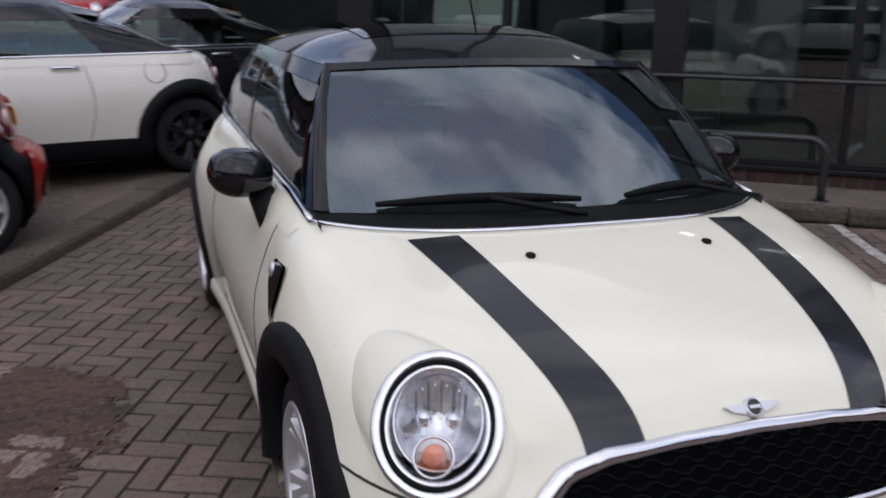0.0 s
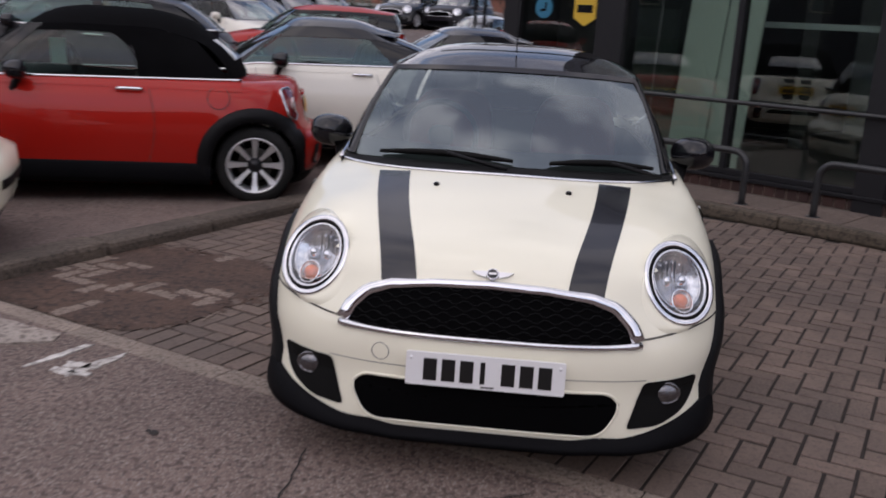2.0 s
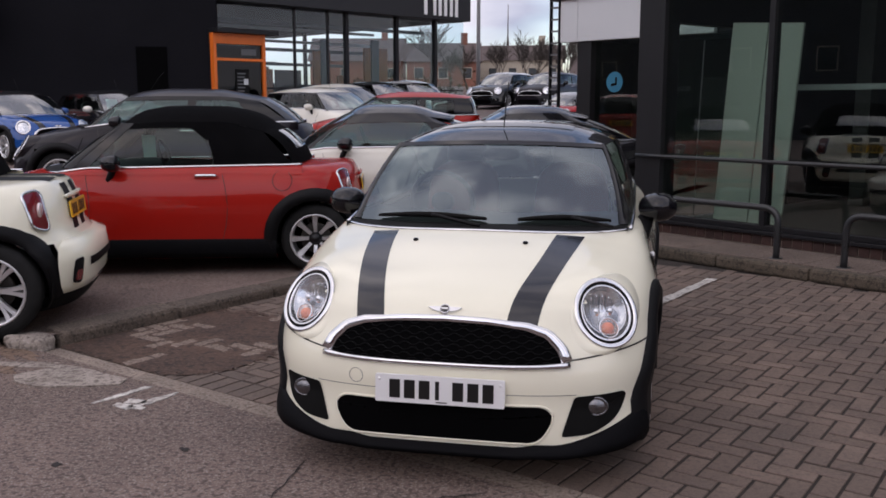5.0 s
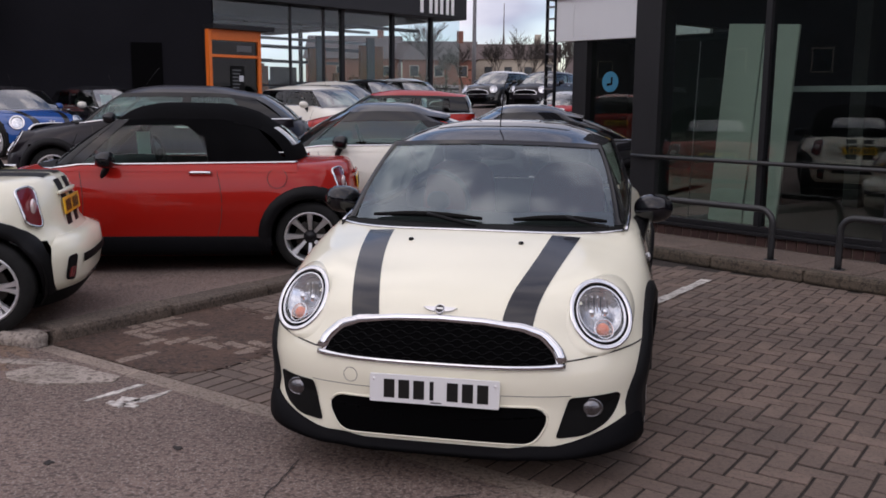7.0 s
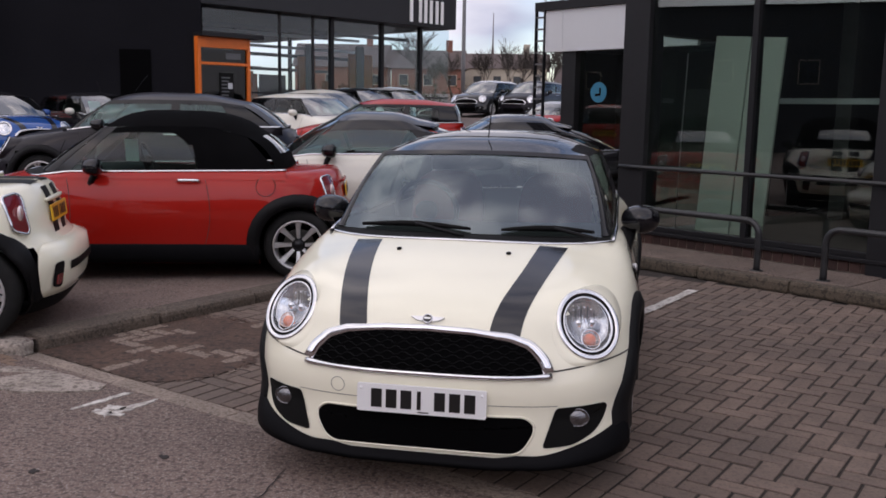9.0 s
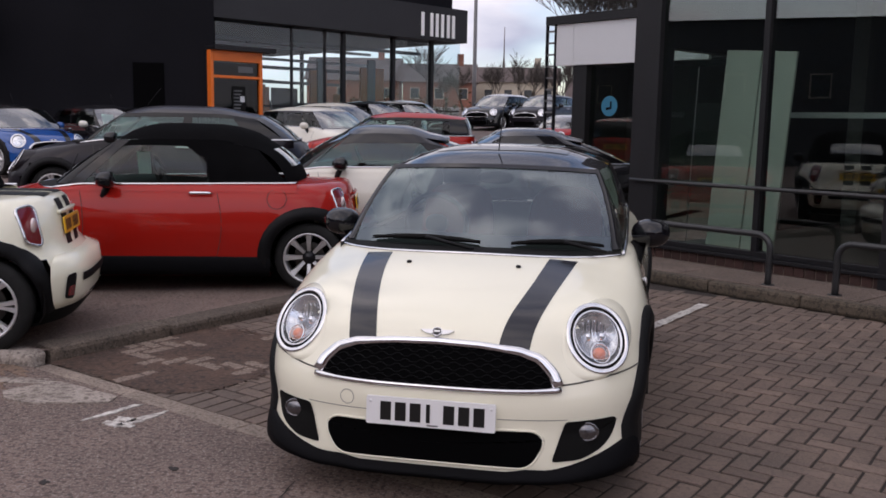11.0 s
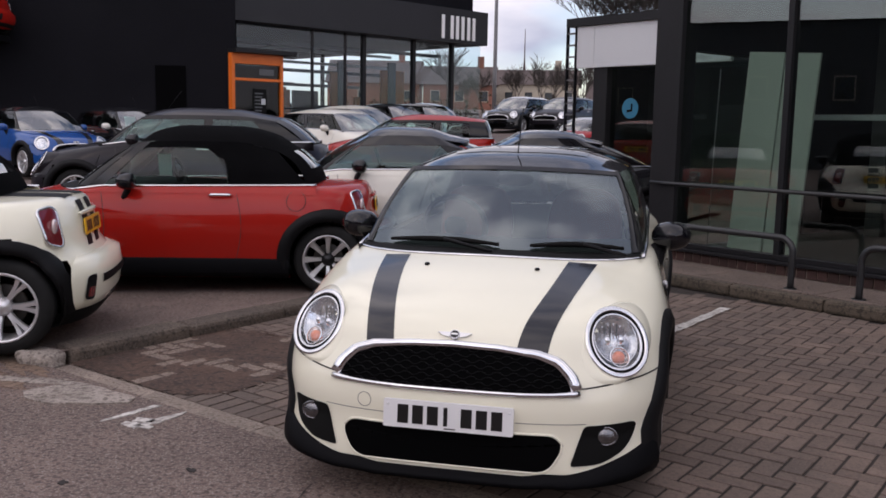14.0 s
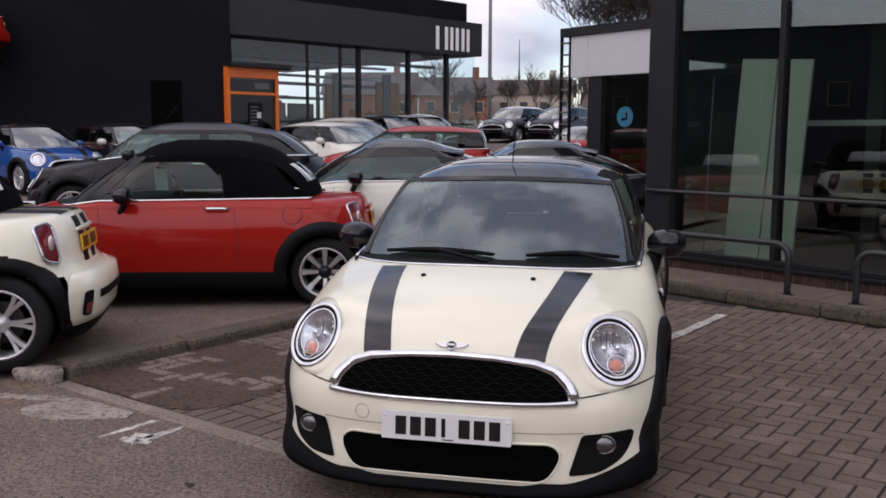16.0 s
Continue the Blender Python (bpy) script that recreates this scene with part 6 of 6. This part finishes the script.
PZ = lay(-11.5, 22)
for x0, x1, z0, z1 in ((0.0, 0.10, PZ, 3.50), (1.64, 1.74, PZ, 3.50), (0.10, 1.64, 3.20, 3.50), (0.10, 1.64, 2.72, 2.80)):
    fbox("portal_frame", (x0, -0.70, z0), (x1, -0.50, z1), ORANGE, portal, 0.01)
for x0, x1 in ((0.02, 0.10), (1.64, 1.72)):
    fbox("portal_cheek", (x0, -0.498, PZ), (x1, 0.02, 3.48), FRAME, portal)
fbox("door_pane", (0.10, -0.62, PZ), (1.64, -0.61, 3.20), PORTAL_PANE, portal)
fbox("door_leaf", (0.11, -0.10, PZ), (1.63, -0.06, 3.2), FRAME, portal)
fbox("door_stile", (0.84, -0.605, PZ), (0.90, -0.56, 2.72), FRAME, portal)
fbox("portal_hood", (0.0, -0.95, 3.504), (2.05, 0.02, 3.62), FRAME, portal)
fbox("notice", (0.72, -0.64, 1.75), (1.18, -0.625, 2.50), GRILLE_M, portal)
for k in range(6):
    fbox("notice_line", (0.78, -0.648, 1.85 + 0.10 * k), (0.78 + 0.22 + 0.03 * (k % 3), -0.642, 1.89 + 0.10 * k), PALE_I, portal)
fbox("notice_card", (1.0, -0.650, 2.05), (1.14, -0.642, 2.22), WHITE_B, portal)
fbox("door_poster", (0.95, -0.63, 2.90), (1.45, -0.622, 3.08), PALE_I, portal)
# sign: plain upright shapes in white
sign = empty("fascia_sign", "white sign shapes on the dark fascia", "sign")
SIGN_W = mat("sign_white", (0.82, 0.82, 0.82), 0.5)
for x0, x1 in ((8.42, 8.55), (8.85, 8.98), (9.11, 9.24), (9.38, 9.51), (9.67, 9.80), (9.93, 10.06)):
    fbox("shape", (x0, -0.50, 4.56), (x1, -0.455, 5.36), SIGN_W, sign, 0.01)
# blank black flank wall, nearer
flank = empty("wall_flank", "tall blank black rendered wall with a dark recess", "wall", kind="structure")
A, B = Vector((-11.22, 21.15)), Vector((-30.0, 14.5))
fd = (B - A).normalized()
KM = Matrix(((fd.x, -fd.y, 0, A.x), (fd.y, fd.x, 0, A.y), (0, 0, 1, 0), (0, 0, 0, 1)))
box("render", (0, -0.4, 0), (22, 0.0, 8.5), BLACKWALL, flank, "", KM)
# flat near-black panel stands in for the recess
box("recess_door", (1.4, 0.004, 0.5), (2.25, 0.03, 3.1), HOLLOW_BLACK, flank, "", KM)

# car on a bracket on the flank wall
build_car("display_car", "red display car mounted high on the black wall", stand((-16.57, 17.33), -70.6, 1, ground=3.78), RED_P, RED_P, "hatch", 1, rear_plate=False)
shelf = empty("wall_bracket", "black steel bracket carrying a display car", "bracket", kind="structure")
sh = Vector((-16.57, 17.33, 0))
BM = Matrix(((-0.943, 0.332, 0, sh.x), (-0.332, -0.943, 0, sh.y), (0, 0, 1, 0), (0, 0, 0, 1)))
for x in (-0.15, 2.3):
    box("arm", (x, -3.0, 3.62), (x + 0.3, 0.1, 3.775), FRAME, shelf, "", BM)


# ---------------------------------------------------------------- bare trees, street furniture and distance
BARK = mat("bark", (0.055, 0.045, 0.038), 0.9, vary=0.3, scale=8, fine=60, bump=0.6)


def bare_tree(where, height, seed, label, levels=5, spread=0.62, trunk_h=0.28, radius=0.17, kids=4, thin=0.014):
    """A leafless tree: tapered trunk and limbs, with a cloud of fine twigs."""
    r = random.Random(seed)
    tree = empty("tree", label, "tree")
    limbs, twigs = ([], []), ([], [])

    def grow(p, d, length, rad, level):
        n = 5 if level < 2 else 4
        pts, rr = [p], [rad]
        for i in range(1, n):
            d = (d + Vector((r.uniform(-1, 1), r.uniform(-1, 1), r.uniform(-0.5, 0.9))) * 0.13).normalized()
            pts.append(pts[-1] + d * (length / (n - 1)))
            rr.append(rad * (1 - 0.55 * i / (n - 1)))
        sides = (9, 6, 5, 4, 3, 3)[min(level, 5)]
        g = tube_grid([tuple(q) for q in pts], rr, sides, 1.0, (0.3, 1, 0.1))
        vs, fs = limbs if level < 3 else twigs
        o = len(vs)
        vs.extend(g.reshape(-1, 3).tolist())
        fs.extend([tuple(k + o for k in f) for f in quads(len(pts), sides, False, True)])
        if level >= levels:
            return
        for k in range(kids + (1 if level in (1, 2) else 0)):
            t = r.uniform(0.45, 1.0) if level else r.uniform(0.62, 1.0)
            i = min(n - 1, max(1, round(t * (n - 1))))
            a = r.uniform(0, 2 * math.pi)
            out = Vector((math.cos(a), math.sin(a), 0))
            nd = (d * r.uniform(0.6, 1.0) + out * r.uniform(0.5, 1.0) * (spread + 0.25) + Vector((0, 0, 0.30))).normalized()
            grow(pts[i], nd, length * r.uniform(0.58, 0.82), max(thin, rr[i] * r.uniform(0.5, 0.68)), level + 1)

    grow(Vector((0, 0, -0.2)), Vector((0, 0, 1)), height * trunk_h, radius, 0)
    mesh("trunk", limbs[0], limbs[1], BARK, tree)
    mesh("twig", twigs[0], twigs[1], BARK, tree)["kind"] = "stuff"
    tree.matrix_basis = pose(*where)
    return tree


def at_view(side, depth):
    """A place by its offset to the right of, and distance along, the yard's main axis."""
    return 0.8 - 0.240 * depth + 0.971 * side, -3.37 + 0.971 * depth + 0.240 * side


x, y = at_view(7.3, 31)
bare_tree((x, y, lay(x, y)), 17.5, 3, "large leafless tree behind the entrance canopy", 5, 0.52, kids=5, trunk_h=0.17, radius=0.15, thin=0.010)
for side, depth, h, sd in ((0.6, 52, 7.0, 5), (5.4, 62, 5.2, 6), (3.2, 60, 5.0, 7), (8.2, 64, 6.0, 8), (2.2, 64, 4.4, 9), (6.8, 58, 5.6, 10), (9.6, 60, 5.8, 31), (10.8, 66, 6.4, 32), (12.0, 61, 5.6, 33), (13.4, 64, 6.2, 34)):
    x, y = at_view(side, depth)
    bare_tree((x, y, lay(x, y)), h, sd, "small leafless tree in the distance", 4, kids=4, radius=0.10)

x, y = at_view(2.90, 45)
lp = empty("street_lamp", "tall slim grey street lamp column", "lamp post")
tube("column", [(x, y, lay(x, y)), (x, y, 4), (x, y, 7), (x, y, 10.4)], (0.11, 0.10, 0.085, 0.07), mat("lamp_column", (0.17, 0.17, 0.175), 0.5, 0.4), lp, sides=10, up=(0, 1, 0))
tube("arm", [(x, y, 10.4), (x - 0.3, y - 0.2, 10.7), (x - 1.2, y - 0.8, 10.8)], 0.05, bpy.data.materials["lamp_column"], lp)

FAR_BRICK = mat("far_brick", (0.20, 0.085, 0.06), 0.9, vary=0.35, scale=0.6, fine=8)
FAR_PALE = mat("far_pale", (0.42, 0.37, 0.30), 0.9, vary=0.2, scale=0.5, fine=8)
FAR_ROOF = mat("far_roof", (0.10, 0.075, 0.07), 0.9, vary=0.3, scale=1, fine=10)
FAR_GLASS = mat("far_window", (0.03, 0.035, 0.04), 0.2)


def house(name, side, depth, w, d, eaves, ridge, wall_m, label, cols=4, rows=2, turn=12):
    x, y = at_view(side, depth)
    g = lay(x, y)
    h = empty(name, label, "building")
    m = pose(x, y, g, 0, 0, turn)
    box("wall", (-w / 2, 0, -0.5), (w / 2, d, eaves), wall_m, h)
    bm = bmesh.new()
    o = 0.25
    vs = [bm.verts.new(p) for p in ((-w / 2 - o, -o, eaves), (w / 2 + o, -o, eaves), (w / 2 + o, d + o, eaves), (-w / 2 - o, d + o, eaves), (-w / 2 - o, d / 2, ridge), (w / 2 + o, d / 2, ridge))]
    for f in ((0, 1, 5, 4), (2, 3, 4, 5), (0, 4, 3), (1, 2, 5), (0, 3, 2, 1)):
        bm.faces.new([vs[k] for k in f])
    roof = part("roof", bm, FAR_ROOF, h)
    box("chimney", (w * 0.25, d / 2 - 0.3, ridge - 0.5), (w * 0.25 + 0.6, d / 2 + 0.3, ridge + 0.9), wall_m, roof)
    for i in range(cols):
        for j in range(rows):
            cx, cz = -w / 2 + (i + 0.5) * w / cols, (j + 0.55) * eaves / rows
            win = box("window", (cx - 0.42, -0.04, cz - 0.5), (cx + 0.42, 0.02, cz + 0.5), FAR_PALE, h)
            box("pane", (cx - 0.36, -0.06, cz - 0.44), (cx + 0.36, -0.044, cz + 0.44), FAR_GLASS, win)
    h.matrix_basis = m
    return h


house("house", 2.2, 82, 6.5, 6, 2.2, 4.0, FAR_BRICK, "red-brick house beyond the yard", 3, 1)
house("house", 9.0, 88, 9.5, 7, 2.6, 4.2, FAR_PALE, "pale rendered building beyond the yard", 5, 1, 5)
house("house", -6.0, 90, 9, 7, 2.6, 5.0, FAR_BRICK, "long brick house in the distance", 4, 1)
house("house", 19.5, 86, 10, 7, 2.8, 4.6, FAR_BRICK, "brick house behind the bare trees", 4, 1, 5)
x, y = at_view(9.3, 96)
sp = empty("church_spire", "thin dark church spire on the skyline", "spire")
box("tower", (-0.45, -0.45, 0), (0.45, 0.45, 4.3), FAR_BRICK, sp)
tube("spire", [(0, 0, 4.3), (0, 0, 5.5), (0, 0, 8.6)], (0.16, 0.07, 0.03), FAR_ROOF, sp, sides=8, up=(0, 1, 0))
sp.matrix_basis = pose(x, y, lay(x, y))
HEDGE = mat("scrub", (0.075, 0.065, 0.035), 0.95, vary=0.5, scale=3, fine=20)
rh = random.Random(11)
vs, fs = [], []
for k in range(2600):
    t = rh.random()
    x, y = at_view(-6 + 22 * t, 56 + rh.uniform(-1.2, 1.2))
    z = lay(x, y) + abs(rh.gauss(0, 0.55))
    o = len(vs)
    s = rh.uniform(0.06, 0.18)
    for _ in range(3):
        vs.append((x + rh.uniform(-s, s), y + rh.uniform(-s, s), z + rh.uniform(-s, s)))
    fs.append((o, o + 1, o + 2))
hedge = mesh("hedge", vs, fs, HEDGE, None, smooth=False)
tagged(hedge, "low brown winter scrub along the far boundary", "hedge", kind="stuff")
# unseen houses added across the street behind, to be mirrored in the shop glass
RENDERED = mat("white_render", (0.58, 0.56, 0.53), 0.85, vary=0.15, scale=0.6, fine=12)


def street_house(x, y, turn, w, eaves, ridge, wall_m, label):
    h = house("house", 0, 0, w, 7, eaves, ridge, wall_m, label, max(3, int(w / 2.6)), 2, turn)
    h.matrix_basis = pose(x, y, 0, 0, 0, turn)


street_house(-13.5, -17.5, 154, 9.0, 5.2, 8.4, RENDERED, "white rendered house across the street")
DARK_CLAD = mat("dark_sheeting", (0.035, 0.035, 0.038), 0.6, vary=0.2, scale=0.8, fine=10)
# made-up dark block that keeps bright sky out of the shop glass reflection
mirror_hall = house("reflection_darkener", 0, 0, 30.0, 8, 6.0, 6.4, DARK_CLAD, "unseen long dark flat-roofed block added to darken the shop glass reflection", 9, 1, 115.5)
mirror_hall.matrix_basis = pose(-27, -5, 0, 0, 0, 115.5)
street_house(-3.0, -22.0, 170, 10.5, 5.2, 8.8, FAR_BRICK, "unseen brick house with two rows of windows, added for reflections")
street_house(9.0, -23.5, 184, 10.5, 5.0, 8.4, FAR_BRICK, "unseen dark brick house added opposite the yard for reflections")
# unseen plain walls, added to close the yard behind the camera
BACKW = mat("back_brick", (0.16, 0.09, 0.07), 0.9, vary=0.3, scale=0.8, fine=12)
for nm, a_, b_, hgt in (("wall_south", (-44, -19), (24, -34), 5.5), ("wall_west", (-44, -19), (-48, 16), 5.5), ("wall_east", (24, -34), (26, 2), 5.5)):
    a_, b_ = Vector(a_), Vector(b_)
    d_ = (b_ - a_).normalized()
    m_ = Matrix(((d_.x, -d_.y, 0, a_.x), (d_.y, d_.x, 0, a_.y), (0, 0, 1, 0), (0, 0, 0, 1)))
    tagged(box(nm, (0, 0, -0.2), ((b_ - a_).length, 0.3, hgt), BACKW, None, "", m_), "unseen plain brick wall added to close the yard", "wall", kind="structure")

# ---------------------------------------------------------------- block paving, in herringbone bond
CELL = 0.105
rp = random.Random(21)


def paver_mesh(lx, ly):
    me = slab((0.0068, 0.0068, -0.05), (lx - 0.0068, ly - 0.0068, 0.0), 0.003)
    me.materials.append(PAVER)
    return me


flat_me, tall_me = paver_mesh(2 * CELL, CELL), paver_mesh(CELL, 2 * CELL)
vs, fs, near = [], [], 0
V0 = 0.12
for i in range(0, 98):
    o_u = i * CELL
    # a soldier course along the edging
    for kind, (lx, ly), uv in ((0, (CELL, 2 * CELL), (o_u, V0)),):
        single = near < 300 and (o_u < 1.6 or 3.2 < o_u < 5.4)
        cells = [(uv, lx, ly, tall_me, single)]
    for j in range(0, 46):
        c = (i - j) % 4
        if c == 0:
            cells.append(((o_u, V0 + 2 * CELL + j * CELL), 2 * CELL, CELL, flat_me, j < 8 and (o_u < 1.5 or 3.3 < o_u < 5.2)))
        elif c == 3:
            cells.append(((o_u, V0 + 2 * CELL + j * CELL), CELL, 2 * CELL, tall_me, j < 8 and (o_u < 1.5 or 3.3 < o_u < 5.2)))
        elif (c == 2 and j == 0) or (c == 1 and i == 0):
            cells.append(((o_u, V0 + 2 * CELL + j * CELL), CELL, CELL, None, False))
    for (u, v), lx, ly, me, single in cells:
        p = bay(u + lx / 2, v + ly / 2)
        if SHOP_N.dot(p.xy) > 5.2 or v > 5.2:
            continue
        dz, tx, ty = rp.uniform(-0.002, 0.002), rp.uniform(-0.010, 0.010), rp.uniform(-0.010, 0.010)
        if single and near < 300:
            o = new("block_paver", me)
            o.parent = pave
            o.matrix_basis = BAY_M @ pose(u, v, dz, math.degrees(tx), math.degrees(ty), 0)
            near += 1
        else:
            o = len(vs)
            b, g, e = 0.0068, 0.0092, 0.003
            for inset, z in ((b, -0.03), (b, -e), (g, 0.0)):
                for x, y in ((inset, inset), (lx - inset, inset), (lx - inset, ly - inset), (inset, ly - inset)):
                    q = bay(u + x, v + y, z + dz + (y - ly / 2) * tx - (x - lx / 2) * ty)
                    vs.append(tuple(q))
            for r0 in (0, 4):
                for k in range(4):
                    fs.append((o + r0 + k, o + r0 + (k + 1) % 4, o + r0 + 4 + (k + 1) % 4, o + r0 + 4 + k))
            fs.append((o + 8, o + 9, o + 10, o + 11))
rest = mesh("block_pavers", vs, fs, PAVER_J, pave, smooth=False)
rest["kind"] = "stuff"

# dried mud over the corner of the bay, worn off some block tops
MUD_M = ground_mat("dried_mud", (0.082, 0.044, 0.028), (0.026, 0.014, 0.010), (0.120, 0.075, 0.054), 0.8, grain=60, blotch=3.2, bump=0.4)
step, nu_, nv_ = 0.0125, 116, 124
gu, gv = np.meshgrid(0.008 + step * np.arange(nu_), 0.125 + step * np.arange(nv_), indexing="ij")
keep, keep_worn = np.zeros((nu_ - 1, nv_ - 1), bool), np.zeros((nu_ - 1, nv_ - 1), bool)
bare = {}
rm = random.Random(4)
for i in range(nu_ - 1):
    for j in range(nv_ - 1):
        u, v = gu[i, j] + step / 2, gv[i, j] + step / 2
        e = (abs((u - 0.55) / 0.76) ** 2.6 + abs((v - 0.76) / 0.80) ** 2.6) ** (1 / 2.6)
        e += 0.20 * noise.noise(Vector((u * 3.2, v * 3.2, 2.0))) + 0.10 * noise.noise(Vector((u * 11, v * 11, 6.0))) + 0.13 * noise.noise(Vector((u * 37, v * 37, 9.0)))
        ci, cj = int(u / CELL), math.floor((v - V0 - 2 * CELL) / CELL)
        c = (ci - cj) % 4
        if cj < 0:
            bi, bj, x0, x1, y0, y1 = ci, -1, ci * CELL, (ci + 1) * CELL, V0, V0 + 2 * CELL
        else:
            bi, bj = (ci, cj) if c in (0, 3) else (ci - 1, cj) if c == 1 else (ci, cj - 1)
            x0, y0 = bi * CELL, V0 + 2 * CELL + bj * CELL
            x1, y1 = x0 + CELL * (2 if c in (0, 1) else 1), y0 + CELL * (1 if c in (0, 1) else 2)
        if (bi, bj) not in bare:
            near_kerb = x0 < 0.24 and 0.5 < y0 < 1.45
            middle = 0.20 < x0 < 0.90 and 0.38 < y0 - 0.22 * (x0 - 0.2) < 0.66
            bare[bi, bj] = rm.random() < (0.72 if near_kerb else 0.60 if middle else 0.05)
        inset = 0.015 + 0.022 * noise.noise(Vector((u * 26, v * 26, 3.0)))
        off = bare[bi, bj] and x0 + inset < u < x1 - inset and y0 + inset < v < y1 - inset
        keep[i, j] = e < 0.95 and not off
        keep_worn[i, j] = e < 0.95 and off
zz = 0.0042 + 0.0006 * np.sin(gu * 21) * np.sin(gv * 17)
pts = np.array(BAY_M.to_3x3()) @ np.stack([gu, gv, zz]).reshape(3, -1) + np.array(BAY_M.translation)[:, None]
DUSTY = ground_mat("dusty_paver", (0.205, 0.155, 0.124), (0.15, 0.11, 0.09), (0.33, 0.27, 0.22), 0.9, grain=110, blotch=7, bump=0.4)
worn = patch("worn_blocks", pts.T.reshape(nu_, nv_, 3), DUSTY, None, keep=keep_worn)
tagged(worn, "pale dusty block tops showing through the mud", "pavement", kind="structure")
mud = patch("mud", pts.T.reshape(nu_, nv_, 3), MUD_M, None, keep=keep)
tagged(mud, "dried brown mud spread over the block paving", "mud", kind="structure")
